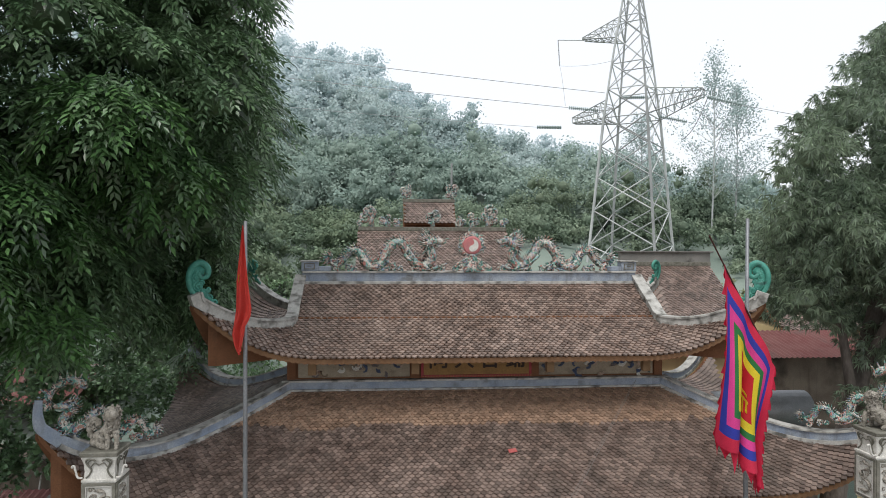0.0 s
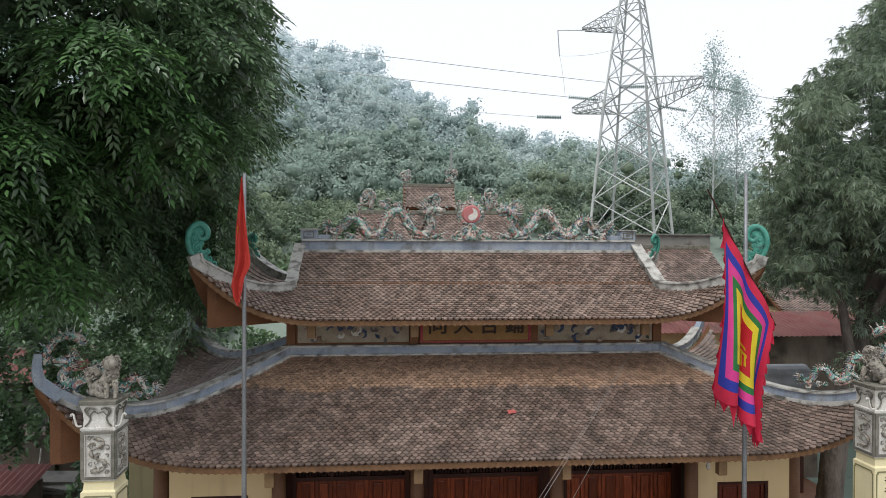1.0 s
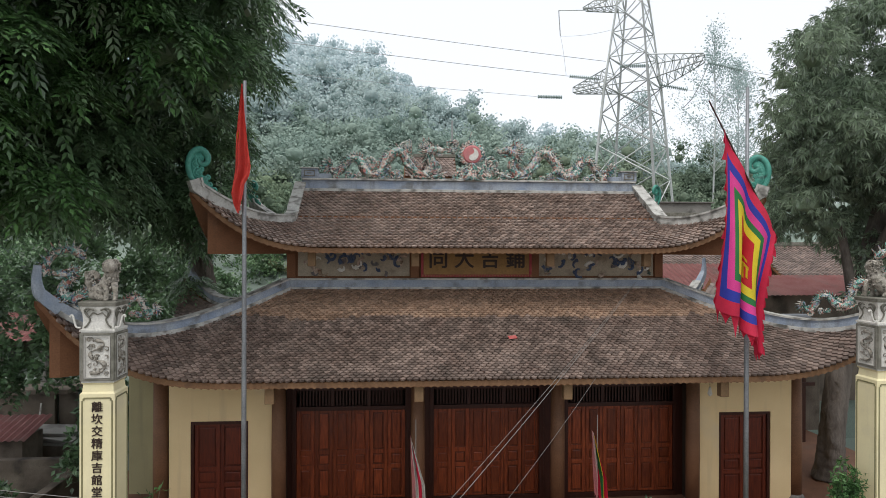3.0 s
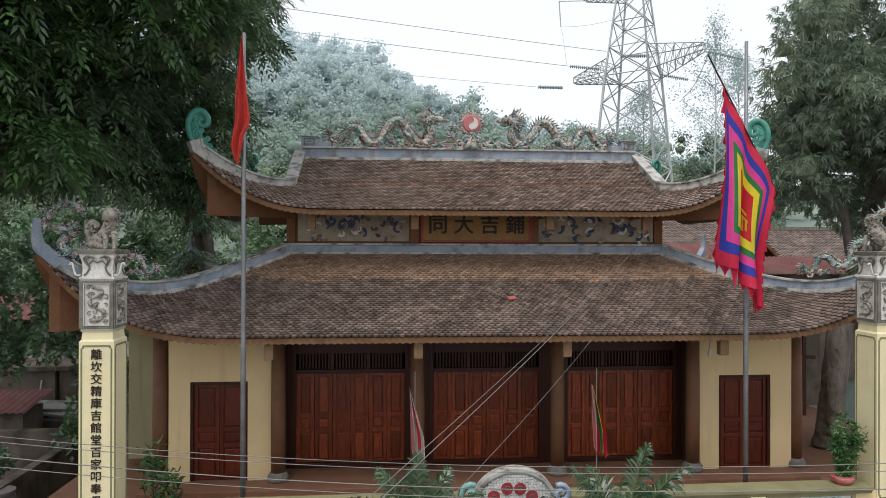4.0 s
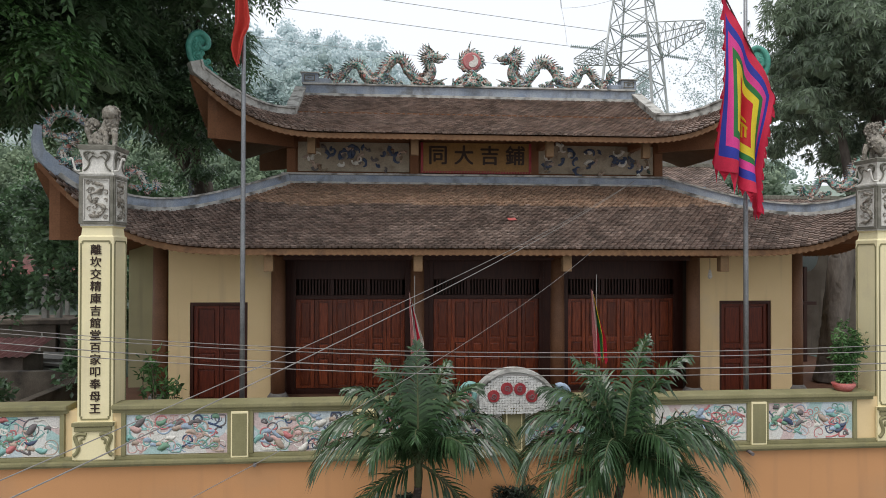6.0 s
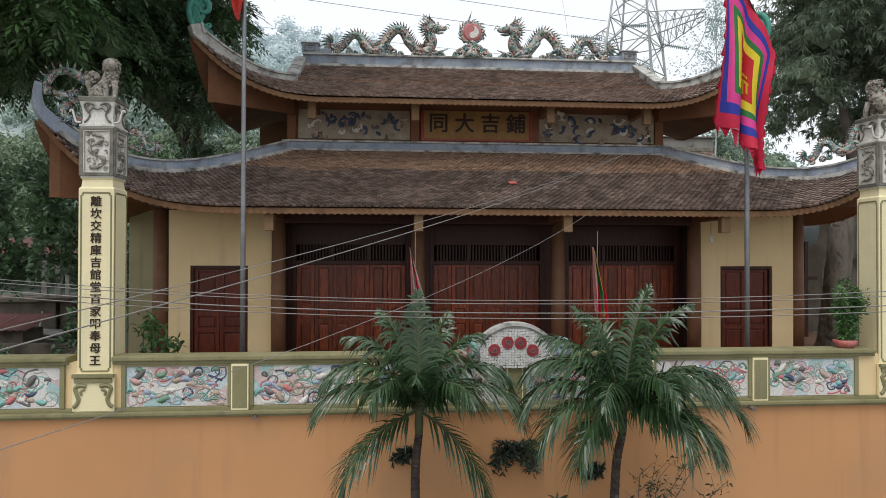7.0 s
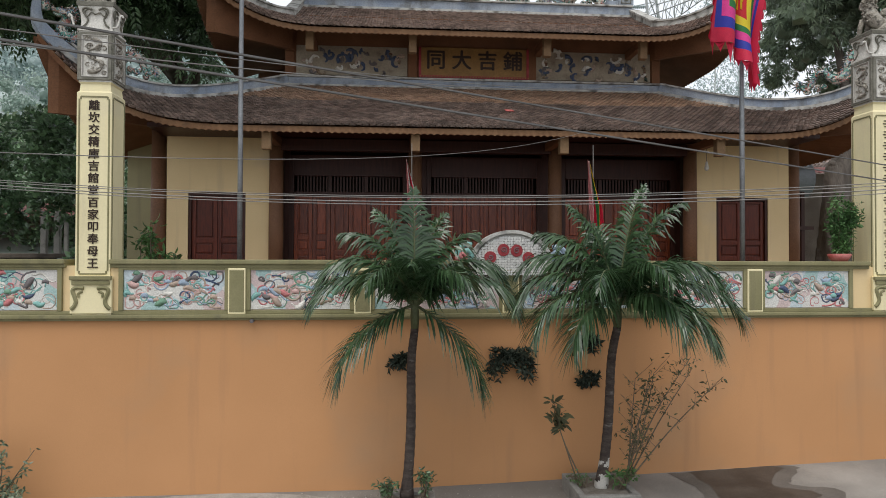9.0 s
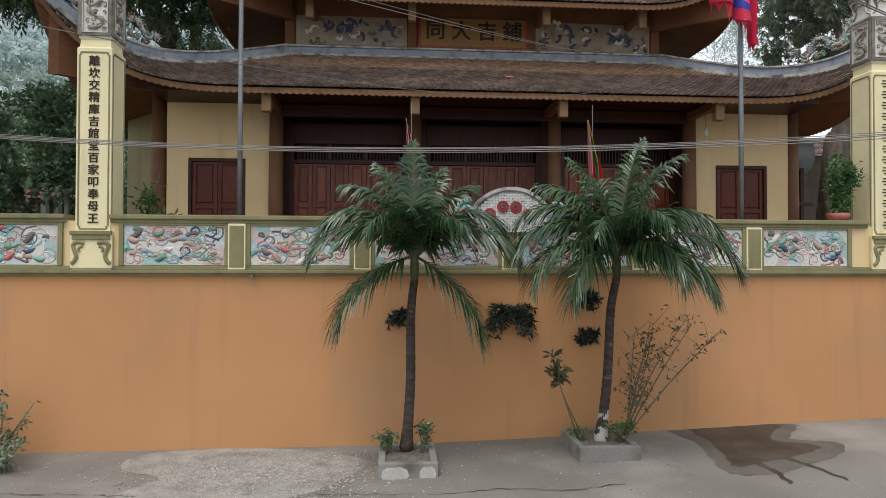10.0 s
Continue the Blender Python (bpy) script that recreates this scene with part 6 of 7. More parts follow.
tree("broadleaf_tree", "huge dark broadleaf tree with drooping leaf sprays beside the temple", [((-5.7, 21.5, 3.0), 0.42), ((-5.65, 21.4, 6.0), 0.34), ((-6.2, 21.0, 9.0), 0.32), ((-8.4, 17.6, 13.0), 0.22)],
     [((-6.0, 21.0, 8.4), (-4.8, 17.0, 12.0), 0.18), ((-6.4, 20.6, 9.2), (-7.0, 12.0, 10.8), 0.2), ((-6.4, 20.6, 9.4), (-12, 15, 12), 0.22), ((-7.4, 19.0, 11.0), (-9, 11.5, 13), 0.18)],
     [(sprays(dome, 36000, 5, 4, 0.18, 0.5), "leaf"), (sprays(near, 2600, 6, 4, 0.20, 0.5), "leaf_light"), (filler_balls(dome, 0.42, 8), "leaf")])


# the mango tree east of the temple
def east_side(y, z):
    zz = 11 + (z - 11) * 16 / y
    return y / 16 * float(np.interp(zz, (8.0, 8.8, 9.2, 11.2, 13.1, 14.0, 14.8, 16.7, 20), (11.4, 9.6, 9.2, 9.15, 9.3, 9.9, 10.8, 12.5, 15.2)))


rs = random.Random(31)
dome = []
tries = 0
while len(dome) < 210 and tries < 60000:
    tries += 1
    x, y, z, q = rs.uniform(9.2, 19), rs.uniform(12.6, 20), rs.uniform(8.2, 18.0), rs.uniform(0.5, 0.95)
    e = ((x - 14.2) / 5.2) ** 2 + ((y - 16.4) / 4.0) ** 2 + ((z - 11.9) / 5.6) ** 2
    if not 0.3 < e < 1.05 or x - q < east_side(y, z) or z - q < 8.5 - (x - 10) * 0.22:
        continue
    if any((x - a) ** 2 + (y - b) ** 2 + (z - c) ** 2 < (0.62 * (q + w)) ** 2 for a, b, c, w in dome):
        continue
    dome.append((x, y, z, q))
for k in range(40):
    y = rs.uniform(14.2, 17.0)
    dome.append((rs.uniform(east_side(y, 11) + 0.8, 15.5), y, rs.uniform(9.4, 12.6), rs.uniform(0.7, 1.0)))
for k in range(12):
    dome.append((rs.uniform(11.4, 15.0), rs.uniform(14.6, 16.0), rs.uniform(6.6, 8.4), rs.uniform(0.5, 0.8)))
tree("mango_tree", "dense mango tree with hanging dusty green leaves", [((10.75, 15.2, 2.95), 0.40), ((10.8, 15.2, 3.5), 0.31), ((10.85, 15.2, 4.4), 0.27), ((11.15, 15.3, 5.9), 0.25), ((12.2, 15.8, 8.2), 0.22), ((13.5, 16.5, 12.0), 0.15)],
     [((10.85, 15.2, 4.6), (10.75, 15.0, 6.1), 0.24), ((11.6, 15.5, 7.2), (10.9, 15.4, 9.6), 0.14), ((12.4, 15.9, 8.6), (15.8, 16.5, 11.5), 0.16), ((12.0, 15.7, 7.8), (12.4, 13.8, 10.2), 0.13)],
     [(sprays(dome, 23000, 6, 8, 0.195, 0.5, whorl=True), "leaf_r"), (filler_balls(dome, 0.42, 9), "leaf_r")])


# ---------------- hillside woods ----------------
r = np.random.default_rng(5)


LEAF_BROAD = [(0, 0, 0), (0.30, 0.40, 0.04), (0, 1, -0.08), (-0.30, 0.40, 0.04)]


def woods(name, spots, blades, size, material, label, flat=0.8):
    C, D = [], []
    for x, y, z, rad, tall in spots:
        n = int(blades * (0.7 + 0.6 * r.random()))
        k = r.integers(4, 8)
        lob = r.normal(0, 0.45, (k, 3)) * np.array([1, 1, 0.8])
        pick = r.integers(0, k, n)
        d = r.normal(0, 1, (n, 3))
        d[:, 2] = np.where(d[:, 2] < -0.6, -d[:, 2], d[:, 2])
        d /= np.linalg.norm(d, axis=1)[:, None]
        p = (lob[pick] + d * (0.40 + 0.16 * r.random((n, 1)))) * np.array([rad, rad, rad * flat * tall])
        C.append(p + np.array([x, y, z + rad * flat * tall * 0.75]))
        D.append(d)
    C, D = np.concatenate(C), np.concatenate(D)
    me = leaves_mesh(name, C, D, LEAF_BROAD, size, 0.6, 0.1)
    return tagged(part(name, me, material), label, "woodland", kind="stuff")


def forest(name, spots, leaves, size, material, label):
    """Whole crowns seen from afar: each a cluster of hidden light-blocking balls with a shell of loose leaves."""
    V, F, n = [], [], 0
    for x, y, z, rad, tall in spots:
        k = int(r.integers(5, 9))
        for q in range(k):
            c = r.normal(0, 0.46, 3) * np.array([rad, rad, rad * 0.6 * tall]) + np.array([x, y, z + rad * tall * 0.9])
            w = rad * r.uniform(0.26, 0.62) * np.array([1, 1, 0.8 * tall ** 0.5])
            V.append(c + BALL * (1 + 0.1 * r.normal(0, 1, (len(BALL), 1))) * w * 0.45)
            F.append(BALL_FACES + n)
            n += len(BALL)
            m = int(leaves / k)
            d = unit(r.normal(0, 1, (m, 3)) + np.array([0, -0.75, 0.4]))
            face = unit(d + r.normal(0, 0.5, (m, 3)))
            a = unit(np.cross(face, r.normal(0, 1, (m, 3))))
            b = np.cross(face, a)
            at = c + d * w * (0.62 + 0.55 * r.random((m, 1)))
            v, f = quads(at - a * size * 0.5, a, b, np.full(m, size) * r.uniform(0.6, 1.3, m), np.full(m, size * 0.33), np.zeros(m))
            V.append(v)
            F.append(f + n)
            n += len(v)
    faces = [list(map(int, g)) for block in F for g in block]
    return tagged(part(name, raw(name, np.concatenate(V), faces), material, smooth=True), label, "woodland", kind="stuff")


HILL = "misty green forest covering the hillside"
# each farther band takes a paler leaf colour that imitates haze
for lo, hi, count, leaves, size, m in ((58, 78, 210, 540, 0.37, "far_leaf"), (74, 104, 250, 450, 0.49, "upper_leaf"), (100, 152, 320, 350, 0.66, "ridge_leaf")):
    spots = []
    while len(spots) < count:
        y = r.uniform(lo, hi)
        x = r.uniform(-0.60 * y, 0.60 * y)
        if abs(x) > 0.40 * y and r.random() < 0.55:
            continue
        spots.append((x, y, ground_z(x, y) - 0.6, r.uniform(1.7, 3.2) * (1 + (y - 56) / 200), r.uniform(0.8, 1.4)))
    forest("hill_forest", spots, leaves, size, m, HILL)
spots = []
while len(spots) < 230:
    y = r.uniform(36, 60)
    x = r.uniform(-0.62 * y, 0.60 * y)
    if y < 47 and 0.24 * y < x < 0.55 * y or y < 42 and -4 < x < 17:
        continue
    spots.append((x, y, ground_z(x, y) - 0.5, r.uniform(1.1, 2.2), r.uniform(0.7, 1.3)))
for x, y, z, q, t in ((17.5, 53, 12.0, 2.1, 1.3), (20.0, 55, 12.4, 2.4, 1.3), (23.0, 54, 12.0, 2.3, 1.4), (25.5, 53, 11.6, 2.5, 1.5), (27.5, 54, 11.4, 2.2, 1.3), (30.0, 55, 11.0, 2.0, 1.1), (15.0, 55, 12.5, 2.2, 1.3), (12.5, 54, 12.5, 2.2, 1.2), (10.0, 53, 12.0, 2.0, 1.2), (26.2, 52, 13.0, 1.8, 1.4)):
    spots.append((x, y, z, q, t))
forest("slope_trees", [q for q in spots if q[0] > -2], 520, 0.25, "mid_leaf", "grey-green trees and scrub at the hill foot")
# western trees use a darker leaf colour than the eastern ones
forest("slope_trees", [q for q in spots if q[0] <= -2], 480, 0.26, "slope_leaf", "green trees and scrub at the hill foot")
low = []
while len(low) < 120:
    y = r.uniform(34, 46)
    x = r.uniform(-0.2 * y, 0.66 * y)
    low.append((x, y, 9.0 + (y - 40) * 0.14 - 1.4, r.uniform(0.5, 0.9), 0.8))
forest("low_scrub", low, 300, 0.15, "scrub_leaf", "low yellow-green scrub round the pylon foot")
spots = []
for k in range(60):
    x, y = r.uniform(-26, -5.0), r.uniform(27, 36)
    spots.append((x, y, ground_z(x, y), r.uniform(0.9, 1.9), r.uniform(0.8, 1.4)))
for k in range(46):
    x, y = r.uniform(-22, -6.8), r.uniform(26.0, 31)
    spots.append((x, y, 1.8 + r.uniform(0, 1.6), r.uniform(0.9, 1.9), r.uniform(0.9, 1.5)))
for k in range(9):
    x, y = r.uniform(-7.5, -4.5), r.uniform(20.9, 23.5)
    spots.append((x, y, 3.0, r.uniform(0.8, 1.3), 1.3))
for x, y, z, q in ((-8.9, 19.0, 4.2, 0.8), (-8.3, 18.8, 5.1, 0.7), (-9.6, 19.3, 5.4, 0.8), (-10.4, 19.2, 4.4, 0.7), (-7.7, 17.6, 2.6, 0.7), (-9.4, 15.4, 2.0, 0.6), (-7.6, 19.6, 3.0, 1.0), (-10.6, 20.2, 6.0, 1.1), (-9.6, 20.0, 5.8, 0.9), (-11.6, 20.4, 5.4, 1.0), (-10.0, 20.1, 6.9, 0.8), (-12.2, 20.6, 6.4, 1.0), (-7.4, 22.5, 5.2, 1.0), (-8.6, 22.4, 6.3, 1.0), (-7.0, 22.8, 6.6, 0.9), (-9.8, 22.6, 7.6, 0.9), (-8.2, 23.0, 7.6, 0.9)):
    spots.append((x, y, z, q, 1.3))
woods("yard_shrubbery", spots, 620, 0.20, "leaf", "tangled dark green shrubbery behind the temple yard")
spots = []
for k in range(26):
    x, y = r.uniform(14.5, 30), r.uniform(25.5, 33)
    spots.append((x, y, 3.4, r.uniform(0.8, 1.6), r.uniform(0.9, 1.5)))
woods("yard_shrubbery", spots, 620, 0.19, "leaf_r", "tangled green shrubbery behind the temple yard")


def wispy_tree(x, y, h, rad, seed):
    """A tall thin-crowned tree against the sky."""
    t = thing("wispy_tree", "tall sparse tree on the slope, paled for haze", "tree")
    z0 = ground_z(x, y) - 0.3
    rr = random.Random(seed)
    # pale steel colour on trunk and limbs imitates haze over dark wood
    part("trunk", tube([(x, y, z0), (x + 0.2, y, z0 + h * 0.5), (x + 0.1, y, z0 + h * 0.95)], [0.08, 0.05, 0.015], 7), "lattice_steel", t)
    pts, dirs = [], []
    for k in range(46):
        a, q = rr.uniform(0, 6.28), rr.uniform(0.35, 1.0)
        s = Vector((x + 0.15, y, z0 + h * (q - 0.12)))
        R = rad * math.sin(math.pi * min(0.96, (q - 0.25) / 0.78 + 0.12)) * rr.uniform(0.5, 1.05)
        e = s + Vector((R * math.cos(a), R * math.sin(a), h * 0.12 + R * 0.25))
        part("limb", tube([s, s.lerp(e, 0.5) + Vector((0, 0, 0.1)), e], [0.025, 0.015, 0.006], 4), "lattice_steel", t)
        for j in range(75):
            c = s.lerp(e, 0.35 + 0.65 * rr.random())
            pts.append(tuple(c + Vector((rr.gauss(0, 0.35), rr.gauss(0, 0.35), rr.gauss(0, 0.30)))))
    # leaf colour carries the haze as on the upper hill
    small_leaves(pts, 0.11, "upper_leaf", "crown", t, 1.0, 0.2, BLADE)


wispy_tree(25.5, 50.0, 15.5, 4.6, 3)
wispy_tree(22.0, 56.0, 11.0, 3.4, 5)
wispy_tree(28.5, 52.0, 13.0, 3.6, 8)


# ---------------- lattice power pylon ----------------
pylon = thing("power_pylon", "tall grey lattice steel power pylon on the slope", "pylon")
PX, PY, TW = 16.35, 43.0, radians(11 - 4.8)
LV = [(9.0, 3.25), (10.9, 3.03), (13.2, 2.76), (15.4, 2.51), (17.5, 2.27), (19.4, 2.05), (21.3, 1.76), (23.0, 1.50), (24.8, 1.2), (26.2, 0.95), (27.6, 0.68), (29.2, 0.40)]


def leg(z, k):
    R = float(np.interp(z, [a for a, _ in LV], [b for _, b in LV]))
    a = TW + k * math.pi / 2
    return Vector((PX + R * math.cos(a), PY + R * math.sin(a), z))


def bar(a, b, r=0.045):
    bm = bmesh.new()
    return tube([a, b], r, 4, bm)


for k in range(4):
    part("leg", tube([leg(z, k) for z, _ in LV], [0.095] * 6 + [0.07] * 6, 4), "lattice_steel", pylon)
for i, (z, _) in enumerate(LV[:-1]):
    z2 = LV[i + 1][0]
    for k in range(4):
        a, b, c, d = leg(z, k), leg(z, k + 1), leg(z2, k), leg(z2, k + 1)
        part("brace", bar(a, d, 0.042 if i < 6 else 0.034), "lattice_steel", pylon)
        part("brace", bar(b, c, 0.042 if i < 6 else 0.034), "lattice_steel", pylon)
        if i in (4, 5, 6, 8):
            part("brace", bar(c, d, 0.036), "lattice_steel", pylon)


def arm(tip, z0, z1, roots, blunt):
    """A four-chord truss out to a blunt end."""
    tip = Vector(tip)
    n = 6
    chords = []
    out = (leg(z0, roots[0]) - leg(z0, roots[1])).normalized()
    for z, k, e in ((z0, roots[0], tip + out * 0.28), (z0, roots[1], tip - out * 0.28), (z1, roots[0], tip + out * 0.28 + Vector((0, 0, blunt))), (z1, roots[1], tip - out * 0.28 + Vector((0, 0, blunt)))):
        a = leg(z, k)
        part("arm_chord", bar(a, e, 0.042), "lattice_steel", pylon)
        chords.append([a.lerp(e, i / n) for i in range(n + 1)])
    for i in range(1, n + 1):
        for p, q in ((0, 1), (2, 3), (0, 2), (1, 3)):
            part("arm_brace", bar(chords[p][i], chords[q][i], 0.024), "lattice_steel", pylon)
            part("arm_brace", bar(chords[p][i - 1], chords[q][i], 0.028), "lattice_steel", pylon)


RT, LT, TT = Vector((19.75, 39.9, 20.35)), Vector((13.0, 45.3, 19.45)), Vector((13.6, 45.0, 25.2))
arm(RT, 19.4, 21.1, (0, 3), 0.45)
arm(LT, 19.4, 20.6, (1, 2), 0.35)
arm(TT, 24.8, 26.2, (1, 2), 0.1)
part("bracket_bar", bar(TT, TT + Vector((-1.6, 0.9, 0.25)), 0.036), "lattice_steel", pylon)


def insulator(a, b):
    """A string of glass discs."""
    a, b = Vector(a), Vector(b)
    s = thing("insulator_string", "string of pale glass insulator discs on a pylon line", "insulator", "insulators")
    n = 15
    bm = bmesh.new()
    pts, rad = [], []
    for i in range(n):
        for e, q in ((0.0, 0.03), (0.25, 0.13), (0.55, 0.12), (0.7, 0.03)):
            pts.append(a.lerp(b, (i + e) / n))
            rad.append(q)
    part("disc_string", tube(pts, rad, 8), "glass_insulator", s, smooth=False)
    return s


def sagging(a, b, sag, n=24):
    a, b = Vector(a), Vector(b)
    return [a.lerp(b, i / n) - Vector((0, 0, 4 * sag * (i / n) * (1 - i / n))) for i in range(n + 1)]


def cable(a, b, sag, r, label, group, material="wire"):
    c = tagged(part("cable", tube(sagging(a, b, sag), r, 5), material), label, "cable", group)
    return c


HV = "high voltage power line strung from the pylon"
I1a, I1b = Vector((14.2, 43.6, 20.05)), Vector((12.15, 43.7, 20.22))
insulator(I1a, I1b)
I2a, I2b = LT + Vector((-0.9, 0, -0.30)), LT + Vector((-2.7, -0.2, -0.34))
insulator(I2a, I2b)
insulator(RT + Vector((0.2, -0.1, -0.1)), RT + Vector((2.3, -0.5, -0.65)))
insulator((15.6, 43.4, 20.9), (17.6, 43.3, 20.95))
insulator((18.2, 43.0, 19.6), (20.0, 42.6, 19.2))
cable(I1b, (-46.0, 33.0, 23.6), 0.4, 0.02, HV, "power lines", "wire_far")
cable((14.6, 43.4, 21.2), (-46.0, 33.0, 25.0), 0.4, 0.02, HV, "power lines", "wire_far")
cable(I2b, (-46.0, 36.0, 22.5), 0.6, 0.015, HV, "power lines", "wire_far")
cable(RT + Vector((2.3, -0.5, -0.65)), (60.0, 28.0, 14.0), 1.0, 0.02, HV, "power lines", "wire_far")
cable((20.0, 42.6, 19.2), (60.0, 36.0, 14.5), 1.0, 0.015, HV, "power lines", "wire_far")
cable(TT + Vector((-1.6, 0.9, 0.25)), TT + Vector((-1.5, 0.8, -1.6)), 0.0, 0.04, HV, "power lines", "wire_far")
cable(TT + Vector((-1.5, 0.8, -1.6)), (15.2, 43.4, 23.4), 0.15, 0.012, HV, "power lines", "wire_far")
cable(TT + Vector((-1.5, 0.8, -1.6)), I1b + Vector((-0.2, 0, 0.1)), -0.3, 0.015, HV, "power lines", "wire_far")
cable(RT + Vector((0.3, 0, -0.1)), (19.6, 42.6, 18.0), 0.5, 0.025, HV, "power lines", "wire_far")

# street and service cables
ST = "slack grey service cable over the street"
for ya, yb, za, zb, sag, rr in ((10.9, 7.97, 5.19, 5.14, 0.535, 0.006), (10.78, 7.8, 5.14, 5.07, 0.513, 0.006), (10.41, 7.35, 5.09, 5.02, 0.557, 0.008), (10.16, 7.22, 5.03, 4.95, 0.547, 0.006)):
    cable((-9.0, ya, za), (11.2, yb, zb), sag, rr, ST, "street cables", "wire_pale")
cable((5.82, 14.98, 7.80), (-4.62, -0.8, 4.00), 0.28, 0.0045, "pale service cable running from temple to street", "service cables", "wire_pale")
cable((5.78, 14.98, 7.78), (-4.70, -0.8, 4.12), 0.28, 0.0035, "pale service cable running from temple to street", "service cables", "wire_pale")
cable((3.95, 12.08, 6.18), (-4.39, -0.07, 4.00), 0.456, 0.003, "thin service cable running from eave to street", "service cables", "wire_pale")
cable((12.0, 8.23, 4.21), (-8.0, -3.08, 4.10), 0.0, 0.003, "thin service cable over the street", "service cables", "wire")
cable((12.0, 7.76, 3.94), (-8.0, -2.84, 4.18), 0.0, 0.003, "thin service cable over the street", "service cables", "wire")


# ---------------- halls behind ----------------
def rear_hall(cx, y, half, z_ridge, run, drop, label, tier):
    h = thing("rear_hall", label, "hall", "rear halls")
    s = Slope(pose(cx, y - run, 0), half, half, run, z_ridge - drop, z_ridge, 0.0, half, 2.0, sag=0.08)
    roof_base(s, h, 12, 6)
    lay_tiles(s, h, 0.19, 0.13, clay="tile_low")
    b = Slope(pose(cx, y + run, 0, 0, 0, 180), half, half, run, z_ridge - drop, z_ridge, 0.0, half, 2.0, sag=0.08)
    roof_base(b, h, 12, 6)
    part("hall_wall", box(cx - half + 0.2, cx + half - 0.2, y - run + 0.6, y + run - 0.6, 3.0, z_ridge - drop - 0.02), "cream", h)
    part("ridge", box(cx - half, cx + half, y - 0.14, y + 0.14, z_ridge - 0.04, z_ridge + 0.14, 0.02), "carve_dark", h, "weathered grey ridge")
    return h


hall = rear_hall(2.05, 30.0, 3.38, 11.60, 3.6, 2.4, "rear hall roof of red-brown tiles with carved ridge", True)
part("tier_wall", box(0.75, 3.25, 31.6, 33.4, 11.0, 12.2), "rust", hall)
tier = Slope(pose(2.0, 31.2, 0), 1.25, 1.25, 1.0, 12.0, 13.05, 0, 1.3, 2)
roof_base(tier, hall, 8, 4)
lay_tiles(tier, hall, 0.19, 0.13, clay="tile_low")
part("tier_ridge", box(0.72, 3.28, 32.1, 32.35, 13.0, 13.16, 0.02), "carve_dark", hall)
rs = random.Random(6)
for x, z, s in ((0.85, 13.16, 0.62), (3.15, 13.16, 0.62), (-0.75, 11.7, 0.85), (4.6, 11.7, 0.85), (-0.1, 11.7, 0.55), (3.9, 11.7, 0.6), (2.05, 11.72, 0.65), (0.45, 11.7, 0.45), (3.3, 11.7, 0.5), (-1.25, 11.7, 0.35), (5.35, 11.7, 0.4)):
    y = 30.0 if z < 12 else 32.2
    orn = part("ridge_ornament", tube([(x, y, z - 0.02), (x, y, z + s * 0.7)], [0.18 * s, 0.08 * s], 6), "dragon", hall, "weathered stucco ridge ornament", smooth=True)
    for k in range(7):
        curl = spiral(rs.uniform(-0.3, 0.3) * s, rs.uniform(-0.2, 0.5) * s, s * rs.uniform(0.18, 0.35), 1.2, rs.uniform(0, 6), rs.choice((-1, 1)), 10)
        part("scroll", tube([(x + q[0], y, z + s * 0.45 + q[2]) for q in curl], 0.10 * s, 5), "dragon", orn, smooth=True)
side_hall = rear_hall(12.6, 28.8, 2.0, 10.05, 3.6, 2.3, "side hall with brown tiles under a weathered parapet", False)
part("parapet", box(10.4, 14.6, 28.7, 29.0, 10.1, 10.62, 0.02), "concrete", side_hall, "weathered grey parapet")
part("parapet_cap", box(10.3, 14.7, 28.6, 29.1, 10.62, 10.68, 0.01), "stone", side_hall)
lamp = thing("lightning_rod", "thin grey pole above the rear hall", "pole")
part("rod", tube([(3.25, 33.6, 3.2), (3.25, 33.6, 15.1)], [0.07, 0.05], 8), "lattice_steel", lamp)


def sheet_roof_shed(x0, x1, y0, y1, zf, zb, wall_m, label, base=1.6, posts=False):
    """A shed with a ribbed sheet roof."""
    s = thing("shed", label, "shed", "sheds")
    n = int((x1 - x0) / 0.10)
    bm = grid(lambda u, v: Vector((x0 + (x1 - x0) * u, y0 + (y1 - y0) * v, zf + (zb - zf) * v + 0.022 * math.cos(u * n * math.pi))), n * 2, 3)
    bmesh.ops.solidify(bm, geom=bm.faces[:], thickness=0.012)
    part("sheet_roof", bm, "red_roof", s, "faded red ribbed sheet roof")
    if posts:
        for x in (x0 + 0.2, (x0 + x1) / 2, x1 - 0.2):
            part("post", box(x - 0.06, x + 0.06, y0 + 0.15, y0 + 0.27, base, zf + 0.02), "concrete", s)
        part("rear_wall", box(x0 + 0.1, x1 - 0.1, y1 - 0.3, y1 - 0.15, base, zb - 0.03), wall_m, s)
    else:
        part("shed_wall", box(x0 + 0.2, x1 - 0.2, y0 + 0.3, y1 - 0.2, base, min(zf, zb) - 0.03), wall_m, s)
    return s


sheet_roof_shed(-21.0, -11.4, 24.6, 28.0, 5.2, 6.0, "concrete", "open shed with faded red sheet roof and grey posts", posts=True)
sheet_roof_shed(-18.0, -10.1, 19.2, 20.8, 3.15, 3.5, "old_concrete", "low shed with faded red sheet roof")
sheet_roof_shed(13.2, 19.0, 22.6, 25.5, 6.9, 7.5, "old_concrete", "long grey shed with faded red sheet roof", base=3.0)
sheet_roof_shed(9.0, 12.6, 21.5, 24.0, 7.2, 8.0, "cream", "small outbuilding with faded red sheet roof", base=3.0)
far_hall = rear_hall(19.8, 30.0, 2.4, 8.75, 2.4, 1.5, "low side building with brown tile roof", False)
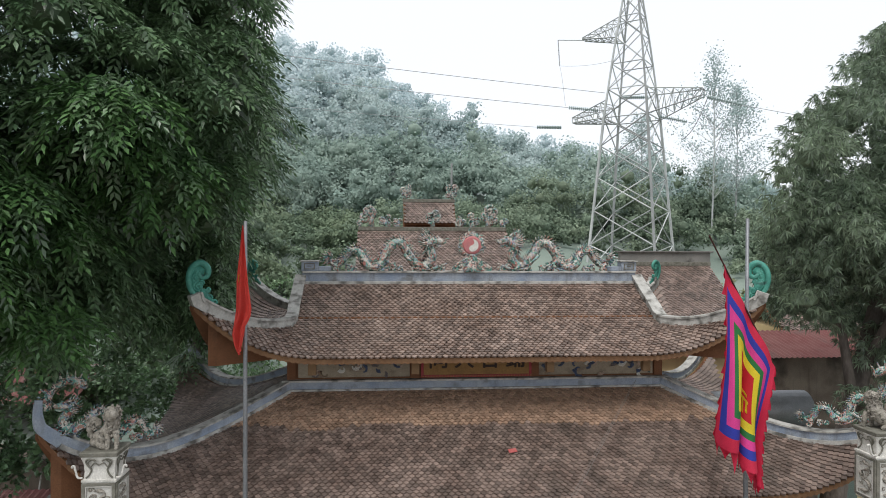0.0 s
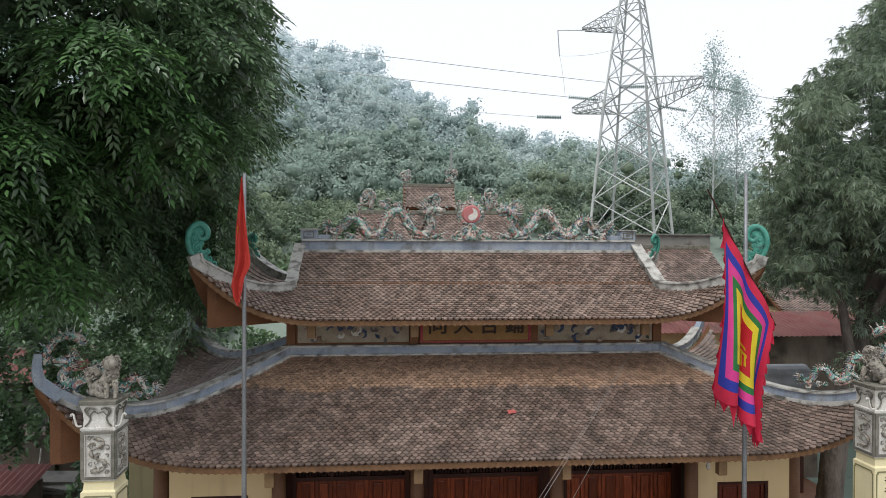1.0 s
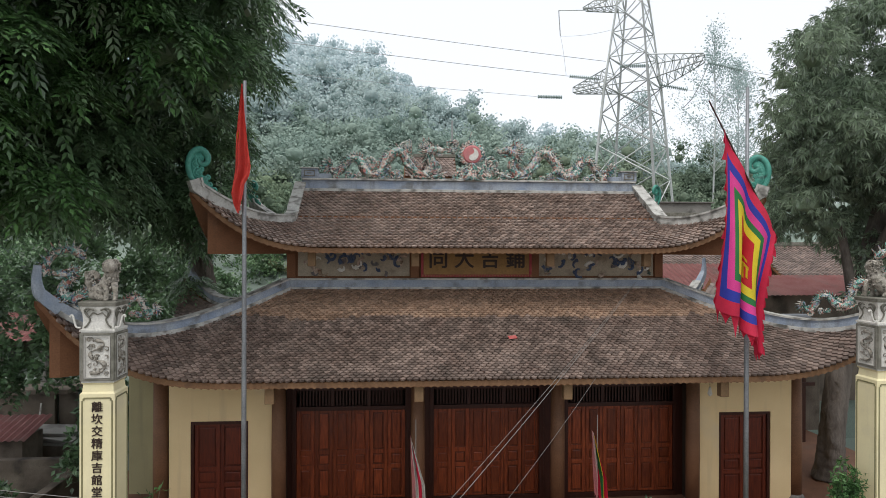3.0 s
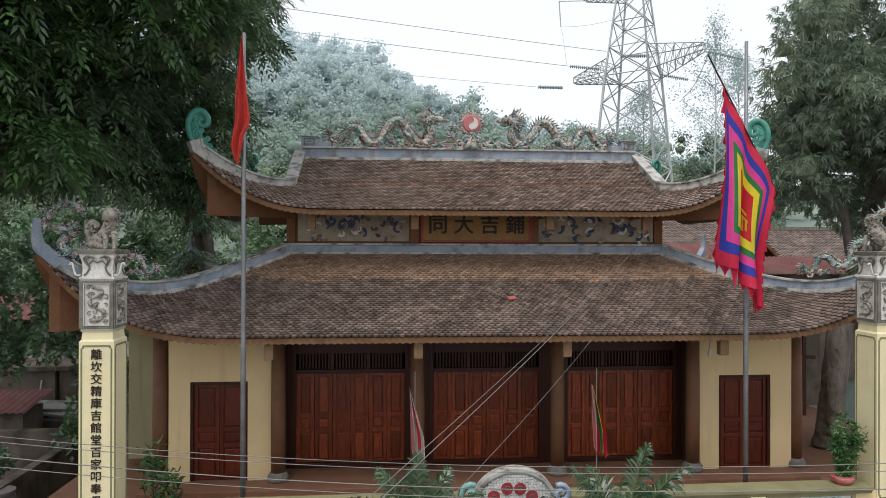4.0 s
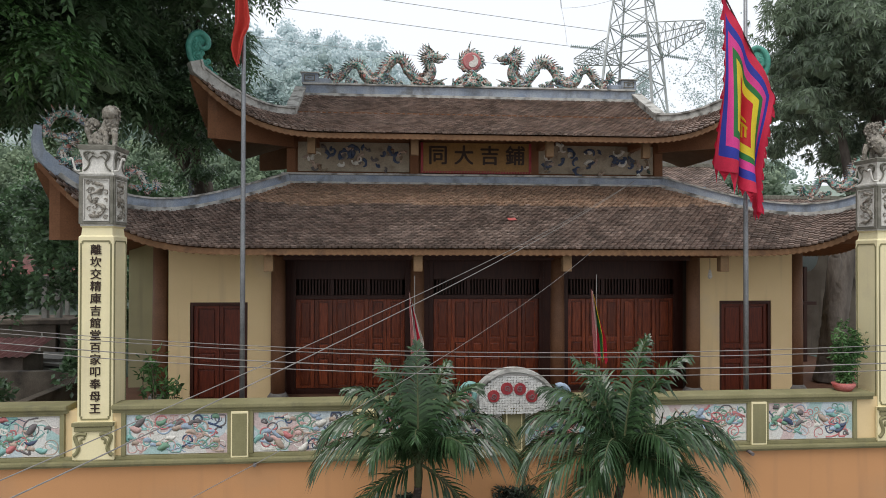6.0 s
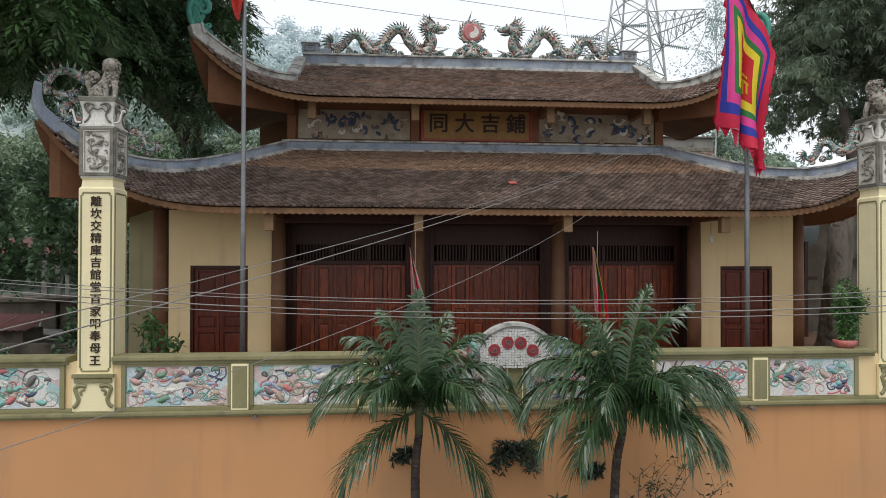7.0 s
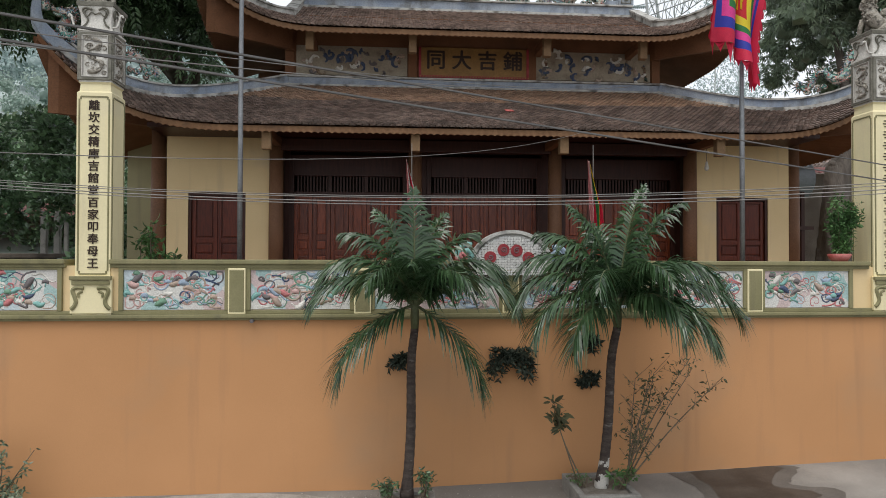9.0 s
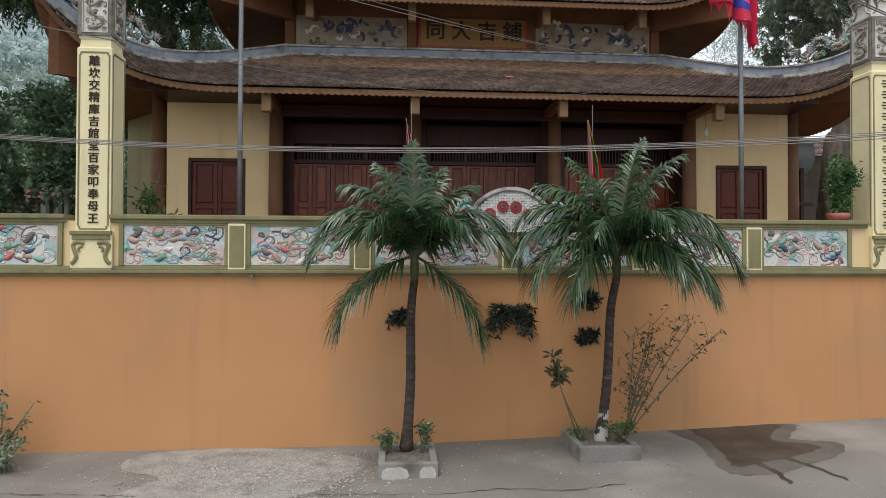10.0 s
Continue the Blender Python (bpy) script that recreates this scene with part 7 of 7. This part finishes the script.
yard = thing("yard_wall", "crumbling dark concrete yard wall with missing coping", "wall")
part("wall_run", box(-16.0, -8.1, 18.3, 18.55, 1.55, 2.9, 0.02), "old_concrete", yard)
part("wall_return", box(-8.35, -8.1, 14.0, 18.3, 1.55, 2.7, 0.02), "old_concrete", yard)
terrace = thing("concrete_terrace", "stained grey concrete terrace with broken slab edge", "terrace")
part("retaining_wall", box(-20.0, -11.0, 22.75, 22.95, 1.55, 3.70, 0.02), "old_concrete", terrace)
part("top_slab", box(-20.0, -10.5, 22.6, 24.4, 3.70, 3.86, 0.03), "old_concrete", terrace, "weathered grey top slab")
part("wall_stub", box(-10.95, -10.4, 22.9, 23.1, 1.55, 3.69, 0.02), "old_concrete", terrace)
for k, (x, y, z, w, a) in enumerate(((-10.4, 21.6, 2.75, 1.3, 8), (-10.1, 21.4, 2.62, 1.2, -14), (-10.7, 21.5, 2.50, 1.5, 3))):
    slab = part("broken_slab", box(-w / 2, w / 2, -0.4, 0.4, 0, 0.09, 0.012), "concrete", terrace, "broken concrete slab")
    slab.matrix_world = pose(x, y, z, 6, 4, a)
part("slab_pier", box(-11.2, -9.6, 21.2, 21.8, 1.55, 2.48, 0.02), "old_concrete", terrace)
for x in (-11.55, -11.12):
    post = thing("concrete_post", "square pale concrete post standing on the terrace", "post", "terrace posts")
    part("shaft", box(x - 0.09, x + 0.09, 23.1, 23.28, 3.86, 5.3, 0.012), "concrete", post)
pole = thing("leaning_pole", "pale bamboo pole leaning on the terrace wall", "pole")
part("cane", tube([(-11.2, 21.9, 2.0), (-11.3, 22.3, 2.7), (-11.4, 22.7, 3.4)], [0.035, 0.032, 0.028], 8), "weath", pole, smooth=True)
for k, (x, y, z, w, a) in enumerate(((-9.6, 15.0, 1.6, 1.8, 12), (-8.9, 14.2, 1.6, 1.4, -18), (-9.9, 16.0, 1.6, 2.0, 4))):
    plank = thing("broken_plank", "dark weathered plank lying in the yard", "plank", "yard planks")
    o = part("board", box(-w / 2, w / 2, -0.12, 0.12, 0.0, 0.05, 0.008), "old_concrete", plank)
    plank.matrix_world = pose(x, y, z + 0.02 + 0.06 * k, 0, 3, a)
jar = thing("water_jar", "big dark glazed water jar in the yard", "jar")
part("body", tube([(-8.1, 14.5, 1.6), (-8.1, 14.5, 1.8), (-8.1, 14.5, 2.2), (-8.1, 14.5, 2.5), (-8.1, 14.5, 2.62)], [0.24, 0.36, 0.42, 0.30, 0.26], 20), "r_dark", jar, smooth=True)
part("rim", tube([(-8.1, 14.5, 2.60), (-8.1, 14.5, 2.66)], [0.30, 0.30], 20), "r_dark", jar)
for k, (x, y, q) in enumerate(((-9.0, 13.2, 0.34), (-9.7, 13.3, 0.26), (-8.5, 16.0, 0.4), (-10.3, 14.8, 0.3))):
    bm = bmesh.new()
    bmesh.ops.create_icosphere(bm, subdivisions=3, radius=q)
    for v in bm.verts:
        v.co *= 1 + 0.35 * noise.noise(v.co * 3 + Vector((k * 5, 0, 0)))
        v.co.z *= 0.7
    b = part("boulder", bm, "old_concrete", smooth=False)
    b.location = (x, y, 1.6 + q * 0.45)
    tagged(b, "rough dark boulder lying in the yard", "boulder", "yard boulders")
cont = thing("water_tank", "pale metal water tank on a dark steel stand", "tank")
part("tank", tube([(9.6, 18.6, 6.1), (12.4, 18.6, 6.1)], 0.55, 20), "steel", cont, smooth=True)
for x in (9.8, 10.4, 12.1):
    part("stand_post", box(x - 0.05, x + 0.05, 18.2, 18.3, COURT, 5.7), "wood_dark", cont)
part("rear_panel", box(9.0, 13.4, 19.4, 19.55, COURT, 5.6), "old_concrete", cont, "dark concrete panel behind the stand")
part("stand_rail", box(9.5, 12.4, 18.15, 18.22, 4.6, 4.7), "wood_dark", cont)
part("tool_panel", box(9.6, 10.3, 18.35, 18.4, 3.4, 4.5), "concrete", cont)


# ---------------- street details ----------------
def stain(points, material, label, z=0.006, name="street_stain"):
    bm = bmesh.new()
    pts = smooth_path([(x, y, 0) for x, y in points] + [(points[0][0], points[0][1], 0)], 5)[:-1]
    rr = random.Random(len(points))
    vs = [bm.verts.new((p.x + rr.uniform(-0.03, 0.03), p.y + rr.uniform(-0.03, 0.03), ground_z(p.x, min(p.y, 10.6)) + z)) for p in pts]
    bm.faces.new(vs)
    bmesh.ops.triangulate(bm, faces=bm.faces[:])
    return tagged(part(name, bm, material), label, "stain", kind="structure")


M["wet"] = mat("wet_dark_concrete", (0.045, 0.039, 0.034), (0.085, 0.074, 0.064), scale=2.5, rough=0.5, bump=0.15)
M["damp"] = mat("damp_concrete", (0.115, 0.103, 0.09), (0.155, 0.14, 0.123), scale=1.5, rough=0.75, bump=0.15)
M["dust"] = mat("pale_stone_dust", (0.44, 0.415, 0.375), (0.32, 0.30, 0.27), scale=3.0, rough=1.0, bump=0.5, fine=45, grit=0.45, dirt=(0.25, 0.23, 0.205), dirt_at=0.52, dirt_scale=2.2)
stain([(-3.75, 10.1), (-3.2, 10.52), (-1.6, 10.54), (-0.6, 10.2), (-0.15, 9.7), (-0.5, 9.0), (-1.0, 8.4), (-1.9, 8.0), (-2.9, 7.9), (-3.3, 8.6), (-2.95, 9.2), (-3.6, 9.6)], "dust", "pale stone dust spread on the street", 0.005)
M["gravel"] = mat("pale_gravel_dust", (0.58, 0.55, 0.50), (0.44, 0.41, 0.37), scale=12, rough=1.0, bump=0.6, fine=60)
stain([(5.1, 10.62), (5.8, 10.64), (6.7, 10.62), (6.35, 10.2), (6.1, 9.8), (6.55, 9.4), (6.2, 9.1), (5.5, 8.85), (4.9, 8.68), (4.98, 9.1), (5.12, 9.8)], "wet", "dark wet stain on the street")
stain([(4.75, 10.62), (5.8, 10.64), (6.95, 10.62), (6.6, 10.1), (6.4, 9.8), (6.95, 9.45), (6.6, 8.95), (5.9, 8.6), (5.2, 8.3), (4.7, 8.45), (4.75, 9.1), (4.9, 9.8)], "damp", "grey damp patch round the wet stain", 0.004)
for pts in ([(5.2, 8.8), (5.25, 8.4), (5.2, 8.0), (5.26, 8.0), (5.33, 8.4), (5.3, 8.8)], [(5.7, 8.95), (5.85, 8.5), (5.95, 8.0), (6.0, 8.0), (5.92, 8.5), (5.8, 8.95)]):
    stain(pts, "wet", "dark trickle running from the wet stain")
r2 = np.random.default_rng(9)
n = 5600
gx = np.where(np.arange(n) < 5100, r2.normal(-1.55, 0.85, n), r2.uniform(-5, 3.9, n))
gy = np.where(np.arange(n) < 5100, 9.3 - np.abs(r2.normal(0, 0.8, n)) + r2.uniform(0, 1.1, n), 10.5 - np.abs(r2.normal(0, 1.4, n)))
V, F = [], []
for i in range(n):
    s = (0.006 + 0.013 * r2.random() ** 2) * (1.0 if i < 5100 else 0.75)
    b = np.array([gx[i], gy[i], ground_z(gx[i], gy[i]) + s * 0.5 + 0.004])
    q = b + s * (np.array([(1, 0, 0), (-1, 0, 0), (0, 1, 0), (0, -1, 0), (0, 0, 0.8), (0, 0, -0.6)]) + r2.normal(0, 0.2, (6, 3)))
    k = len(V)
    V += q.tolist()
    F += [(k + a, k + c, k + d) for a, c, d in ((0, 2, 4), (2, 1, 4), (1, 3, 4), (3, 0, 4), (2, 0, 5), (1, 2, 5), (3, 1, 5), (0, 3, 5))]
tagged(part("gravel", raw("gravel", V, F), "gravel"), "loose pale gravel scattered on the street", "gravel", kind="stuff")
M["crack"] = mat("dark_crack_dirt", (0.05, 0.042, 0.035), (0.07, 0.06, 0.05), scale=9, rough=1, bump=0.2)


def crack(points, w, seed):
    rr = random.Random(seed)
    bm = bmesh.new()
    pts = smooth_path([(x, y, 0) for x, y in points], 9)
    last = None
    for p in pts:
        x, y = p.x + rr.uniform(-0.03, 0.03), p.y + rr.uniform(-0.03, 0.03)
        h = w * rr.uniform(0.3, 1.2)
        pair = [bm.verts.new((x, y - h, ground_z(x, y) + 0.012)), bm.verts.new((x, y + h, ground_z(x, y) + 0.012))]
        if last:
            bm.faces.new((last[0], pair[0], pair[1], last[1]))
        last = pair
    tagged(part("street_crack", bm, "crack"), "jagged dark crack in the street concrete", "crack", kind="structure")


crack([(-5.0, 8.75), (-3.8, 8.65), (-3.0, 8.5)], 0.009, 1)
crack([(-0.8, 8.42), (0.1, 8.38), (0.9, 8.3), (1.6, 8.36), (2.4, 8.2), (3.2, 8.3)], 0.010, 2)
crack([(3.95, 9.6), (4.05, 8.9), (4.15, 8.3)], 0.007, 3)
# small things: drain spouts, bulb, scrap on the roof
for x in (-2.02, 6.10):
    sp = thing("drain_spout", "short dark drain pipe through the wall ledge", "pipe", "drain spouts")
    part("pipe", tube([(x, 10.75, 2.755), (x, 10.49, 2.735)], 0.03, 12), "r_dark", sp)
bulb = thing("hanging_bulb", "bare bulb on a short cord under the eave", "bulb")
part("cord", tube([(6.62, 13.0, 6.15), (6.62, 13.0, 5.72)], 0.006, 5), "wire", bulb)
part("glass", tube([(6.62, 13.0, 5.74), (6.62, 13.0, 5.68), (6.62, 13.0, 5.60), (6.62, 13.0, 5.55)], [0.02, 0.03, 0.05, 0.02], 10), "stucco", bulb, smooth=True)
m = lower["front"].axes(0.42, 0.40)
scrap = part("paper_scrap", box(-0.09, 0.09, -0.05, 0.05, 0.05, 0.06, 0.004), "plastic_red")
scrap.matrix_world = m @ pose(0, 0, 0.02, 6, 4, 15)
tagged(scrap, "faded pink scrap lying on the roof tiles", "scrap")


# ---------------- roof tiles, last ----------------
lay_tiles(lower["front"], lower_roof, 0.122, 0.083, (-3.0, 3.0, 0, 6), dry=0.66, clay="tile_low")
for key in ("left", "right"):
    lay_tiles(lower[key], lower_roof, 0.122, 0.083, clay="tile_low")
lay_tiles(upper["front"], upper_roof, 0.130, 0.088, (-3.2, 3.2, 0, 6))
for key in ("left", "right"):
    lay_tiles(upper[key], upper_roof, 0.130, 0.088)
